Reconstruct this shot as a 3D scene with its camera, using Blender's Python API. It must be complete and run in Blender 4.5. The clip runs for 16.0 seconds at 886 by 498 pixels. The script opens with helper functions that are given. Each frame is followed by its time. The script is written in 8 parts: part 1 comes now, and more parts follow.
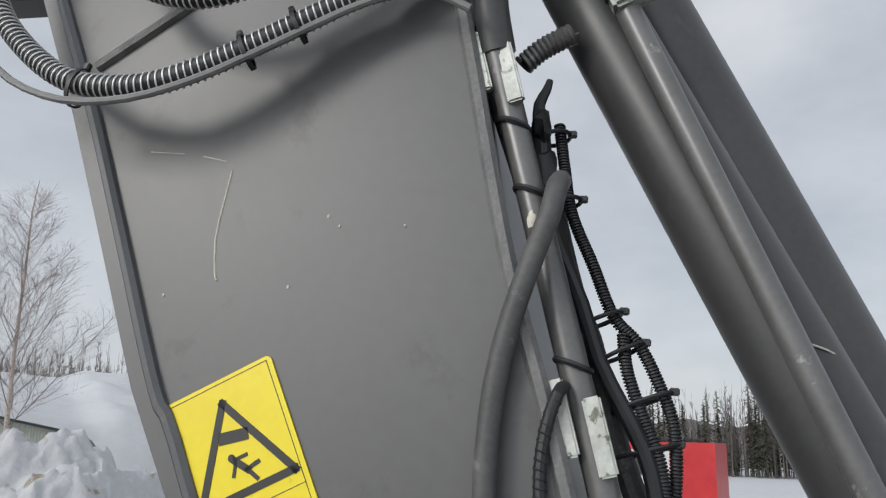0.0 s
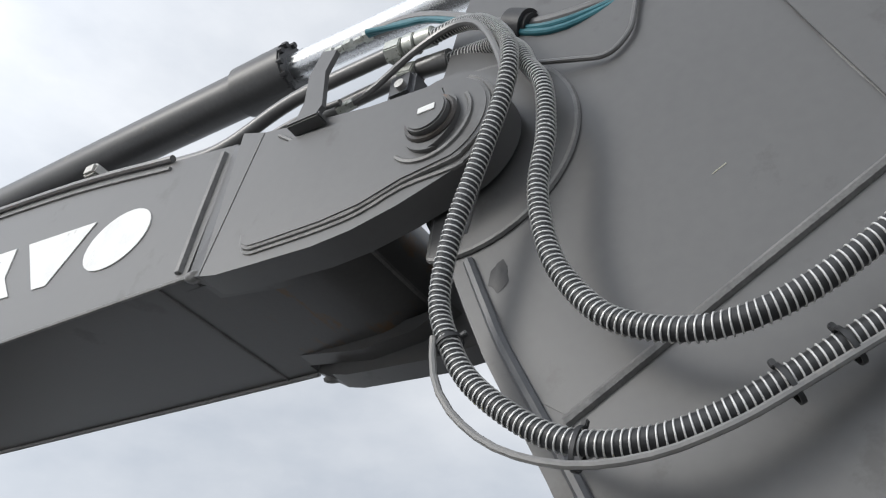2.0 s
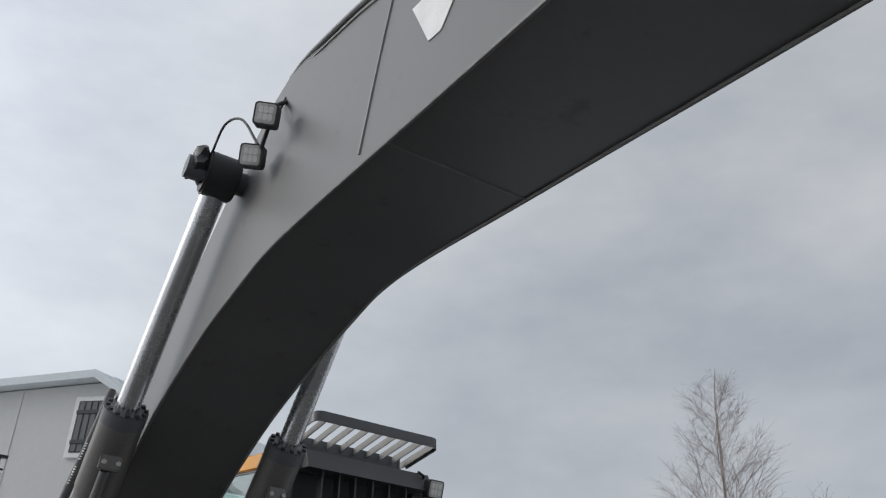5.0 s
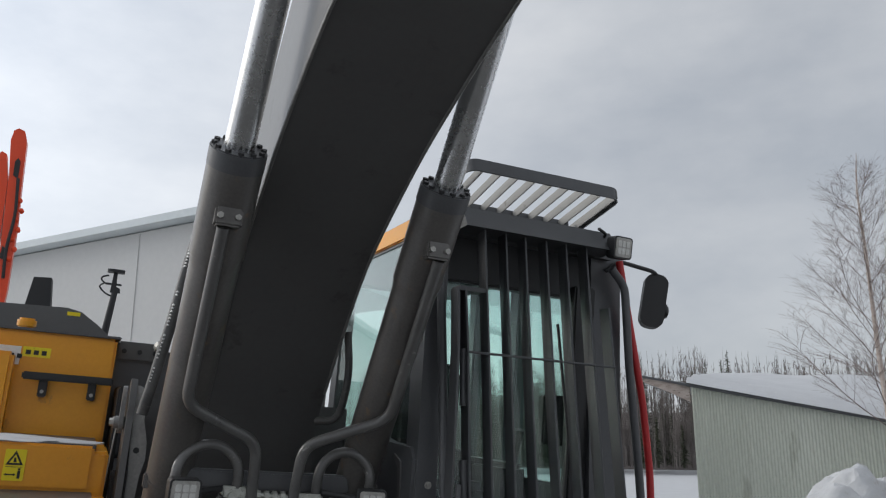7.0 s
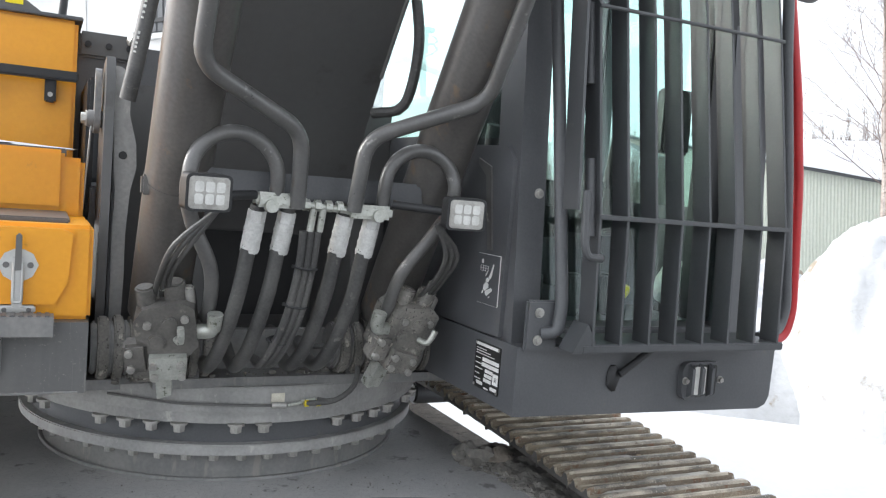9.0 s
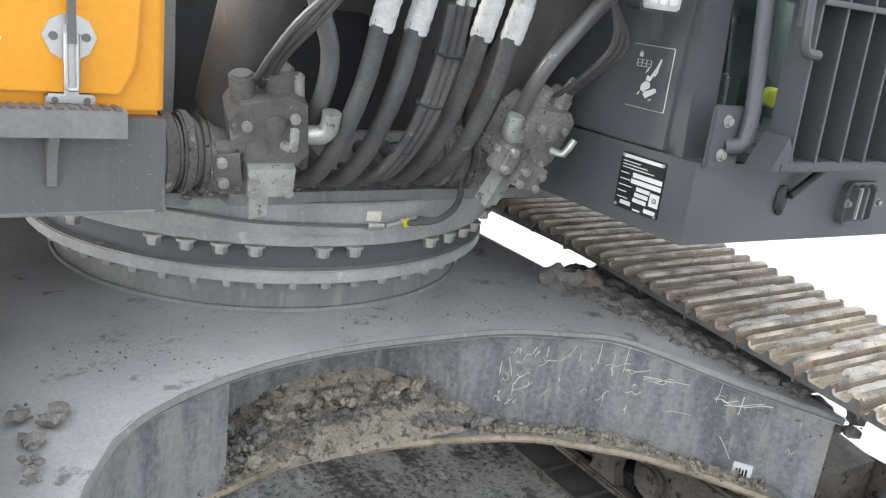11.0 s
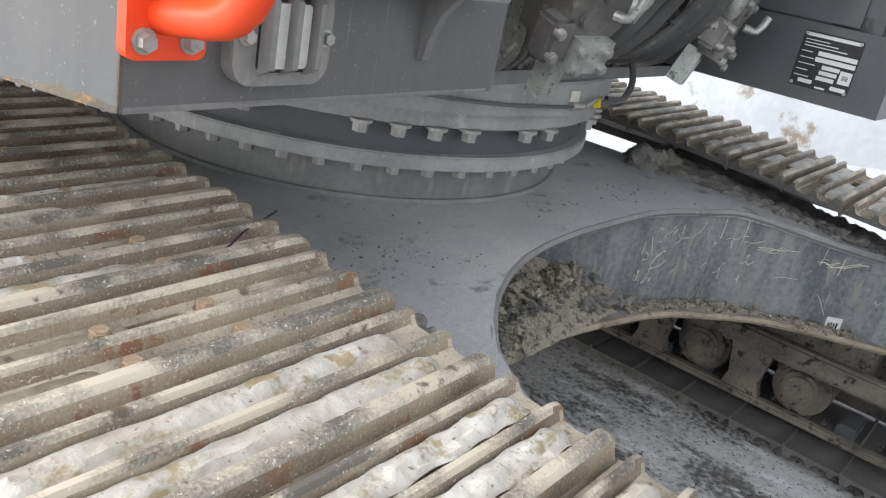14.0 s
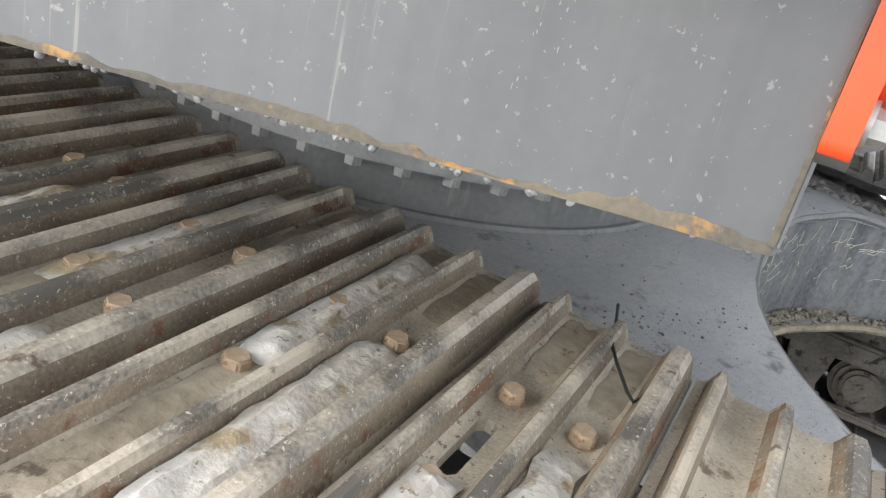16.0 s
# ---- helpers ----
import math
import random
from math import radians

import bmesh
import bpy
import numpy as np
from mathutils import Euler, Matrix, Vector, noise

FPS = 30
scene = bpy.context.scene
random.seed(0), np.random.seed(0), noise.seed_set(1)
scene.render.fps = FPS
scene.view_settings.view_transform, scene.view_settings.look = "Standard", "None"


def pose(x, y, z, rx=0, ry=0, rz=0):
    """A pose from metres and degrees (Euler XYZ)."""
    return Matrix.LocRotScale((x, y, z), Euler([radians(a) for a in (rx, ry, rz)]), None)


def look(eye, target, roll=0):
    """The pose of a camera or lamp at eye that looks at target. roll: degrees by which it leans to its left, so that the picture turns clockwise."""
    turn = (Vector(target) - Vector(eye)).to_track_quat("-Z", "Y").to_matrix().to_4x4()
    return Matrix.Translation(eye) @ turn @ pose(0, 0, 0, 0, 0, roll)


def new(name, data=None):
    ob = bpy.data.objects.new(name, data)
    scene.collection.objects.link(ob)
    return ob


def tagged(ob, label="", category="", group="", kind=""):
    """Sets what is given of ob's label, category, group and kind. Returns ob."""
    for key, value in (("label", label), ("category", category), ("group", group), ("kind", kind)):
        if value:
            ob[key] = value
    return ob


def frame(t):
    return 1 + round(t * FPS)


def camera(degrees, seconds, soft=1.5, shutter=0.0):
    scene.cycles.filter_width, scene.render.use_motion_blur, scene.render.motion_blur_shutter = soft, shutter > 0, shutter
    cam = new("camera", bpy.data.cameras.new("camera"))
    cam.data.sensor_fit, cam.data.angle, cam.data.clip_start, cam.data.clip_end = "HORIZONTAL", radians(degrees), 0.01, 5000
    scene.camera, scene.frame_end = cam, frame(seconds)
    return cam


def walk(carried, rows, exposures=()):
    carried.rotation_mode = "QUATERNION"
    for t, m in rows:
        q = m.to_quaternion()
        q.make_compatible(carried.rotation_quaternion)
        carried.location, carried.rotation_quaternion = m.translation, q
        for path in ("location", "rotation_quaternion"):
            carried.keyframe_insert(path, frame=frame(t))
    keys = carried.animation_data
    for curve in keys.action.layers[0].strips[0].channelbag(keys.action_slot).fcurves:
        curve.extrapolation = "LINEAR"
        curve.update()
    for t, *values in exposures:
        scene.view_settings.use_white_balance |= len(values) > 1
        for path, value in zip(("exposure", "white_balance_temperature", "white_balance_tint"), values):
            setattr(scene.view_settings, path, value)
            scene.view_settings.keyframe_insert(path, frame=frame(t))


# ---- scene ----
cam = camera(56.8, 16.0, 1.2)
PATH = [
    (0, (-1.215, -7.012, 2.723), (0.62, -6.423, 3.26), 5.4),
    (0.5, (-1.248, -6.9, 2.764), (0.458, -6.209, 3.547), 5.7),
    (1, (-1.201, -6.807, 2.783), (0.352, -6.035, 3.779), 6.4),
    (1.5, (-1.185, -6.715, 2.806), (0.222, -5.855, 3.937), 6.8),
    (2, (-1.219, -6.529, 2.795), (0.069, -5.577, 3.992), 7.2),
    (2.5, (-1.231, -6.316, 2.771), (-0.048, -5.24, 3.973), 7.7),
    (3, (-1.174, -6.076, 2.746), (-0.089, -4.861, 3.906), 8.8),
    (3.5, (-1.109, -5.866, 2.721), (-0.108, -4.527, 3.819), 9.5),
    (4, (-1.188, -5.723, 2.607), (-0.232, -4.288, 3.619), 8.7),
    (4.5, (-1.11, -5.424, 2.684), (-0.226, -3.864, 3.572), 8.0),
    (4.7, (-1.07, -5.329, 2.657), (-0.207, -3.739, 3.511), 8.2),
    (6.8, (-0.844, -4.078, 2.398), (-0.095, -2.28, 2.852), 4.9),
    (7, (-0.791, -3.96, 2.388), (-0.048, -2.148, 2.792), 4.6),
    (7.5, (-0.8, -3.665, 2.319), (-0.058, -1.828, 2.596), 4.1),
    (8, (-0.863, -3.345, 2.251), (-0.103, -1.501, 2.396), 3.8),
    (8.5, (-0.809, -3.04, 2.148), (-0.007, -1.208, 2.157), 4.0),
    (9, (-0.773, -2.749, 2.077), (0.105, -0.957, 1.942), 4.5),
    (9.2, (-0.782, -2.659, 2.052), (0.12, -0.885, 1.856), 4.8),
    (11.3, (-1.3, -1.924, 1.91), (-0.196, -0.367, 1.313), 7.7),
    (11.5, (-1.475, -1.901, 1.885), (-0.341, -0.365, 1.291), 8.1),
    (12, (-1.694, -1.815, 1.876), (-0.533, -0.319, 1.229), 8.9),
    (12.5, (-1.868, -1.668, 1.843), (-0.633, -0.249, 1.164), 9.4),
    (13, (-2.024, -1.484, 1.807), (-0.692, -0.171, 1.098), 10.1),
    (13.5, (-2.066, -1.295, 1.761), (-0.639, -0.098, 1.034), 10.7),
    (14, (-2.02, -1.039, 1.698), (-0.512, 0.045, 0.956), 11.3),
    (14.5, (-2.044, -0.783, 1.659), (-0.475, 0.201, 0.903), 12.2),
    (15, (-2.104, -0.515, 1.627), (-0.479, 0.368, 0.865), 13.1),
    (15.5, (-2.06, -0.293, 1.581), (-0.386, 0.497, 0.824), 13.6),
    (16, (-2.031, -0.089, 1.557), (-0.327, 0.616, 0.781), 14.5),
]
EXPOSURES = [(0.0, 0.2), (0.5, 0.25), (1.0, 0.38), (2.0, 0.45), (2.5, 0.38), (3.0, 0.1), (3.5, -0.08), (4.5, -0.12), (7.0, 0.0), (7.5, 0.3), (8.0, 0.65), (8.5, 1.25), (9.0, 1.6), (10.3, 1.92), (11.5, 2.22), (12.0, 1.97), (12.5, 1.68), (13.5, 1.48), (15.0, 1.5), (16.0, 1.62)]

# ---- the machine stands a little askew on the uneven ice ----
MACHINE = pose(0, 0, 0, 3.44, 3.44, 0)
walk(cam, [(t, MACHINE @ look(eye, target, roll)) for t, eye, target, roll in PATH], EXPOSURES)

# ---- sky and sun: bright overcast winter day ----
world = bpy.data.worlds.new("sky")
scene.world = world
world.use_nodes = True
wn, wl = world.node_tree.nodes, world.node_tree.links
wn.clear()
w_out, w_bg = wn.new("ShaderNodeOutputWorld"), wn.new("ShaderNodeBackground")
w_sky, w_mix = wn.new("ShaderNodeTexSky"), wn.new("ShaderNodeMix")
w_tc, w_n1, w_ramp = wn.new("ShaderNodeTexCoord"), wn.new("ShaderNodeTexNoise"), wn.new("ShaderNodeValToRGB")
w_map, w_gain = wn.new("ShaderNodeMapping"), wn.new("ShaderNodeVectorMath")
w_sky.sky_type, w_sky.sun_disc = "NISHITA", False
SUN_ELEVATION, SUN_TURN = radians(25), radians(-55)
w_sky.sun_elevation, w_sky.sun_rotation = SUN_ELEVATION, SUN_TURN
w_gain.operation = "SCALE"
w_gain.inputs[3].default_value = 0.12
w_map.inputs["Scale"].default_value = (1.6, 1.6, 3.4)
w_n1.inputs["Scale"].default_value, w_n1.inputs["Detail"].default_value = 1.7, 7
w_n1.inputs["Roughness"].default_value = 0.55
w_ramp.color_ramp.elements[0].position, w_ramp.color_ramp.elements[0].color = 0.30, (0.52, 0.56, 0.62, 1)
w_ramp.color_ramp.elements[1].position, w_ramp.color_ramp.elements[1].color = 0.72, (0.80, 0.82, 0.85, 1)
w_mix.data_type = "RGBA"
w_mix.inputs[0].default_value = 0.88
wl.new(w_tc.outputs["Generated"], w_map.inputs[0])
wl.new(w_map.outputs[0], w_n1.inputs[0])
wl.new(w_n1.outputs[0], w_ramp.inputs[0])
wl.new(w_sky.outputs[0], w_gain.inputs[0])
wl.new(w_gain.outputs[0], w_mix.inputs[6])
wl.new(w_ramp.outputs[0], w_mix.inputs[7])
# the cloud layer glows towards the hidden sun
w_dot, w_fall, w_pow, w_glow, w_amp = wn.new("ShaderNodeVectorMath"), wn.new("ShaderNodeMapRange"), wn.new("ShaderNodeMath"), wn.new("ShaderNodeMath"), wn.new("ShaderNodeVectorMath")
w_dot.operation, w_pow.operation, w_glow.operation, w_amp.operation = "DOT_PRODUCT", "POWER", "MULTIPLY_ADD", "SCALE"
w_dot.inputs[1].default_value = (-0.745, 0.52, 0.417)
w_fall.inputs["From Min"].default_value, w_fall.inputs["From Max"].default_value = -0.1, 1.0
w_pow.inputs[1].default_value = 2.2
w_glow.inputs[1].default_value, w_glow.inputs[2].default_value = 1.1, 0.82
wl.new(w_tc.outputs["Generated"], w_dot.inputs[0])
wl.new(w_dot.outputs["Value"], w_fall.inputs[0])
wl.new(w_fall.outputs[0], w_pow.inputs[0])
wl.new(w_pow.outputs[0], w_glow.inputs[0])
wl.new(w_mix.outputs[2], w_amp.inputs[0])
wl.new(w_glow.outputs[0], w_amp.inputs[3])
wl.new(w_amp.outputs[0], w_bg.inputs[0])
wl.new(w_bg.outputs[0], w_out.inputs[0])
w_bg.inputs[1].default_value = 1.0
sun = new("sun", bpy.data.lights.new("sun", "SUN"))
sun.data.energy, sun.data.angle, sun.data.color = 0.95, radians(20), (1.0, 0.97, 0.92)
sun.matrix_world = look((-44, 31, 25), (0, 0, 0))


# ---- materials ----
def mat(name, c1, c2=None, rough=0.5, metal=0.0, scale=3.0, fine=60.0, bump=0.1, contrast=0.5, spots=None, spot_amount=0.5, streak=(1, 1, 1), rvar=0.15, bsize=0.004, coord="Object", random_value=0.0, speck=None, speck_amount=0.3, speck_scale=260.0, grain=0.35, spec=0.5):
    """Painted, rusted or dirty surface: two tones mixed at a coarse and a fine scale, optional patches of a third."""
    m = bpy.data.materials.new(name)
    m.use_nodes = True
    n, l = m.node_tree.nodes, m.node_tree.links
    b = n["Principled BSDF"]
    tc, mp = n.new("ShaderNodeTexCoord"), n.new("ShaderNodeMapping")
    mp.inputs["Scale"].default_value = streak
    place = tc.outputs[coord]
    if random_value:
        who, shift = n.new("ShaderNodeObjectInfo"), n.new("ShaderNodeVectorMath")
        shift.operation = "MULTIPLY_ADD"
        shift.inputs[1].default_value = (37, 53, 71)
        l.new(who.outputs["Random"], shift.inputs[0])
        l.new(place, shift.inputs[2])
        place = shift.outputs[0]
    l.new(place, mp.inputs[0])
    big, small = n.new("ShaderNodeTexNoise"), n.new("ShaderNodeTexNoise")
    big.inputs["Scale"].default_value, big.inputs["Detail"].default_value = scale, 6
    small.inputs["Scale"].default_value, small.inputs["Detail"].default_value = fine, 4
    l.new(mp.outputs[0], big.inputs[0])
    l.new(place, small.inputs[0])
    mix = n.new("ShaderNodeMath")
    mix.operation = "MULTIPLY_ADD"
    mix.inputs[1].default_value, mix.inputs[2].default_value = grain, 0.0
    l.new(small.outputs[0], mix.inputs[0])
    add = n.new("ShaderNodeMath")
    add.operation = "MULTIPLY_ADD"
    add.inputs[1].default_value = 1 - grain
    l.new(big.outputs[0], add.inputs[0])
    l.new(mix.outputs[0], add.inputs[2])
    ramp = n.new("ShaderNodeValToRGB")
    half = 0.25 * (1 - contrast) + 0.02
    ramp.color_ramp.elements[0].position, ramp.color_ramp.elements[1].position = 0.5 - half, 0.5 + half
    c2 = c2 or tuple(min(1, v * 1.25) for v in c1)
    ramp.color_ramp.elements[0].color, ramp.color_ramp.elements[1].color = (*c1, 1), (*c2, 1)
    l.new(add.outputs[0], ramp.inputs[0])
    colour = ramp.outputs[0]
    if spots:
        sn, sr, sm = n.new("ShaderNodeTexNoise"), n.new("ShaderNodeValToRGB"), n.new("ShaderNodeMix")
        sn.inputs["Scale"].default_value, sn.inputs["Detail"].default_value, sn.inputs["Roughness"].default_value = scale * 2.3, 9, 0.65
        sr.color_ramp.elements[0].position, sr.color_ramp.elements[1].position = 0.68 - 0.3 * spot_amount, 0.74 - 0.28 * spot_amount
        sm.data_type = "RGBA"
        l.new(mp.outputs[0], sn.inputs[0])
        l.new(sn.outputs[0], sr.inputs[0])
        l.new(sr.outputs[0], sm.inputs[0])
        l.new(colour, sm.inputs[6])
        sm.inputs[7].default_value = (*spots, 1)
        colour = sm.outputs[2]
    if speck:
        pn, pr, pm = n.new("ShaderNodeTexNoise"), n.new("ShaderNodeValToRGB"), n.new("ShaderNodeMix")
        pn.inputs["Scale"].default_value, pn.inputs["Detail"].default_value, pn.inputs["Roughness"].default_value = speck_scale, 3, 0.6
        pr.color_ramp.elements[0].position, pr.color_ramp.elements[1].position = 0.66 - 0.3 * speck_amount, 0.70 - 0.28 * speck_amount
        pm.data_type = "RGBA"
        l.new(place, pn.inputs[0])
        l.new(pn.outputs[0], pr.inputs[0])
        l.new(pr.outputs[0], pm.inputs[0])
        l.new(colour, pm.inputs[6])
        pm.inputs[7].default_value = (*speck, 1)
        colour = pm.outputs[2]
    if random_value:
        oi, hs, mr = n.new("ShaderNodeObjectInfo"), n.new("ShaderNodeHueSaturation"), n.new("ShaderNodeMapRange")
        mr.inputs["To Min"].default_value, mr.inputs["To Max"].default_value = 1 - random_value, 1 + random_value
        l.new(oi.outputs["Random"], mr.inputs[0])
        l.new(mr.outputs[0], hs.inputs["Value"])
        l.new(colour, hs.inputs["Color"])
        colour = hs.outputs[0]
    l.new(colour, b.inputs["Base Color"])
    rr = n.new("ShaderNodeMapRange")
    rr.inputs["To Min"].default_value, rr.inputs["To Max"].default_value = max(0.02, rough - rvar), min(1, rough + rvar)
    l.new(add.outputs[0], rr.inputs[0])
    l.new(rr.outputs[0], b.inputs["Roughness"])
    b.inputs["Metallic"].default_value = metal
    b.inputs["Specular IOR Level"].default_value = spec
    if bump:
        bp = n.new("ShaderNodeBump")
        bp.inputs["Strength"].default_value, bp.inputs["Distance"].default_value = bump, bsize
        l.new(add.outputs[0], bp.inputs["Height"])
        l.new(bp.outputs[0], b.inputs["Normal"])
    return m


GREY = mat("grey_paint", (0.088, 0.087, 0.086), (0.113, 0.112, 0.110), 0.40, scale=2.2, fine=40, bump=0.05, contrast=0.2, spots=(0.076, 0.074, 0.071), spot_amount=0.26, rvar=0.10, spec=0.55)
GREY_DIRTY = mat("grey_paint_dirty", (0.150, 0.150, 0.151), (0.245, 0.240, 0.231), 0.5, scale=3, fine=70, bump=0.2, contrast=0.4, spots=(0.26, 0.248, 0.226), spot_amount=0.36, streak=(3, 3, 0.6))
BELLY = mat("stained_paint", (0.088, 0.087, 0.086), (0.113, 0.112, 0.110), 0.42, scale=2.6, fine=80, bump=0.25, contrast=0.3, spots=(0.145, 0.092, 0.050), spot_amount=0.42, streak=(0.7, 1.6, 1.0))
RING = mat("dusty_ring", (0.24, 0.238, 0.232), (0.38, 0.375, 0.36), 0.55, scale=4, fine=80, bump=0.25, contrast=0.4, spots=(0.44, 0.43, 0.405), spot_amount=0.25, streak=(2, 2, 0.8))
SIDE = mat("streaked_side_paint", (0.106, 0.106, 0.106), (0.135, 0.134, 0.131), 0.40, scale=2.6, fine=70, bump=0.06, contrast=0.15, spots=(0.20, 0.192, 0.175), spot_amount=0.14, streak=(15, 15, 0.5), speck=(0.22, 0.212, 0.195), speck_amount=0.03, speck_scale=120)
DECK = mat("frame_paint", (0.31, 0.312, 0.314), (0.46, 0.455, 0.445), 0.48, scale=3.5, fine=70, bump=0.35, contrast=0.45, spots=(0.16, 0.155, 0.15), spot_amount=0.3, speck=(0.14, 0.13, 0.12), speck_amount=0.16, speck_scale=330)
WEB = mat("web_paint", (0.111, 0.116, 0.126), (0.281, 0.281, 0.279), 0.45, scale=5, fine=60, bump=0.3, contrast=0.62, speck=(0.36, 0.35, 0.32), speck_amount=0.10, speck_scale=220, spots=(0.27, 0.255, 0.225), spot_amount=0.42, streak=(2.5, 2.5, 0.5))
CYL = mat("cylinder_paint", (0.047, 0.047, 0.048), (0.076, 0.075, 0.075), 0.38, scale=4, fine=80, bump=0.12, contrast=0.3, spots=(0.095, 0.085, 0.072), spot_amount=0.16)
LIFT = mat("dusty_cylinder", (0.072, 0.067, 0.063), (0.135, 0.126, 0.117), 0.36, scale=5, fine=90, bump=0.15, contrast=0.4, spots=(0.17, 0.12, 0.08), spot_amount=0.24, streak=(1, 1, 0.5), spec=0.8)
DARK = mat("dark_paint", (0.074, 0.077, 0.083), (0.113, 0.115, 0.120), 0.40, scale=4, fine=120, bump=0.15, contrast=0.3, spots=(0.12, 0.117, 0.11), spot_amount=0.12)
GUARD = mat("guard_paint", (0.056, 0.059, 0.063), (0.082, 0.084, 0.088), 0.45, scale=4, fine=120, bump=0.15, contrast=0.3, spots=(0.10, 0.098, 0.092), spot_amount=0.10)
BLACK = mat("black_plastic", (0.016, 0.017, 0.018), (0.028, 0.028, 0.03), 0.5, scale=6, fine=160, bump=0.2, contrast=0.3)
RUBBER = mat("hose_rubber", (0.040, 0.040, 0.041), (0.115, 0.112, 0.107), 0.55, scale=9, fine=120, bump=0.2, contrast=0.3, spots=(0.16, 0.155, 0.145), spot_amount=0.24)
PIPE = mat("pipe_paint", (0.085, 0.084, 0.082), (0.145, 0.141, 0.136), 0.33, scale=8, fine=120, bump=0.1, contrast=0.3, spots=(0.34, 0.33, 0.31), spot_amount=0.12, spec=0.8)
SPRING = mat("spring_steel", (0.58, 0.578, 0.566), (0.74, 0.735, 0.72), 0.42, 0.3, scale=12, fine=200, bump=0.1)
ZINC = mat("zinc_fitting", (0.36, 0.37, 0.33), (0.58, 0.59, 0.55), 0.4, 0.55, scale=25, fine=150, bump=0.3, contrast=0.4, spots=(0.16, 0.17, 0.13), spot_amount=0.35)
VALVE = mat("dirty_casting", (0.115, 0.110, 0.102), (0.27, 0.255, 0.23), 0.6, 0.0, scale=11, fine=110, bump=0.6, contrast=0.5, spots=(0.45, 0.42, 0.365), spot_amount=0.30, speck=(0.06, 0.055, 0.05), speck_amount=0.16, speck_scale=90)
VALVE_DARK = mat("greasy_casting", (0.070, 0.067, 0.063), (0.15, 0.142, 0.130), 0.5, 0.0, scale=9, fine=110, bump=0.6, contrast=0.45, spots=(0.22, 0.205, 0.175), spot_amount=0.22)
GALV = mat("bolt_steel", (0.32, 0.31, 0.29), (0.5, 0.49, 0.46), 0.45, 0.6, scale=25, fine=150, bump=0.2)
CHROME = mat("chrome_rod", (0.72, 0.73, 0.74), (0.82, 0.83, 0.84), 0.27, 1.0, scale=5, fine=60, bump=0.02, rvar=0.06)
YELLOW = mat("yellow_paint", (0.75, 0.310, 0.012), (0.85, 0.372, 0.02), 0.36, scale=2, fine=60, bump=0.06, contrast=0.3, spots=(0.5, 0.22, 0.03), spot_amount=0.12)
ORANGE = mat("orange_paint", (0.80, 0.060, 0.014), (0.90, 0.085, 0.02), 0.34, scale=3, fine=60, bump=0.05, contrast=0.3)
RED = mat("red_paint", (0.42, 0.014, 0.020), (0.52, 0.024, 0.026), 0.35, scale=3, fine=60, bump=0.05)
TAG = mat("warning_yellow", (0.80, 0.63, 0.004), (0.86, 0.70, 0.01), 0.38, scale=6, fine=60, bump=0.05, spots=(0.55, 0.43, 0.03), spot_amount=0.14)
INK = mat("black_print", (0.012, 0.012, 0.012), (0.02, 0.02, 0.02), 0.45, scale=20, fine=100, bump=0)
WHITE = mat("white_print", (0.68, 0.68, 0.66), (0.78, 0.78, 0.76), 0.5, scale=12, fine=100, bump=0.05, spots=(0.45, 0.44, 0.42), spot_amount=0.1)
SCRATCH = mat("bare_primer", (0.52, 0.48, 0.38), (0.72, 0.69, 0.60), 0.6, scale=30, fine=200, bump=0.1)
WELD = mat("weld_bead", (0.13, 0.128, 0.125), (0.2, 0.197, 0.19), 0.4, scale=20, fine=160, bump=0.6, bsize=0.006)
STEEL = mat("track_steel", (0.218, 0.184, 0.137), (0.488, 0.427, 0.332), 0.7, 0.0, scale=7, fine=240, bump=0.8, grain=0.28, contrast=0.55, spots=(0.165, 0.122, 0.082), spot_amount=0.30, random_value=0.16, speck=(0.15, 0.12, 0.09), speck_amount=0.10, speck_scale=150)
STEEL_WORN = mat("worn_steel", (0.128, 0.116, 0.098), (0.52, 0.455, 0.36), 0.45, 0.12, random_value=0.14, scale=8, fine=200, bump=0.8, grain=0.24, contrast=0.70, spots=(0.125, 0.092, 0.066), spot_amount=0.26, speck=(0.58, 0.525, 0.43), speck_amount=0.10, speck_scale=160)
MUD = mat("dried_mud", (0.198, 0.162, 0.113), (0.405, 0.347, 0.257), 0.85, scale=9, fine=60, bump=0.8, contrast=0.4, spots=(0.13, 0.10, 0.072), spot_amount=0.40, bsize=0.012)
RUSTBOLT = mat("muddy_bolt", (0.27, 0.185, 0.115), (0.44, 0.345, 0.245), 0.85, scale=25, fine=120, bump=0.6, spots=(0.25, 0.125, 0.06), spot_amount=0.3)
SNOW = mat("snow", (0.50, 0.508, 0.523), (0.59, 0.599, 0.614), 0.75, scale=1.5, fine=14, bump=0.6, contrast=0.2, spots=(0.70, 0.69, 0.66), spot_amount=0.12, bsize=0.05)
SNOW_DIRTY = mat("dirty_snow", (0.42, 0.422, 0.424), (0.55, 0.558, 0.575), 0.75, scale=0.9, fine=11, bump=0.8, contrast=0.3, spots=(0.27, 0.225, 0.17), spot_amount=0.36, bsize=0.06)
# unseen ground in front, made dark to cut bounce light on the boom
UNSEEN_DARK_GROUND = mat("unseen_dark_ground", (0.045, 0.043, 0.040), (0.12, 0.115, 0.108), 0.45, scale=2.2, fine=45, bump=0.8, contrast=0.5, spots=(0.24, 0.24, 0.24), spot_amount=0.22, bsize=0.02, rvar=0.2)
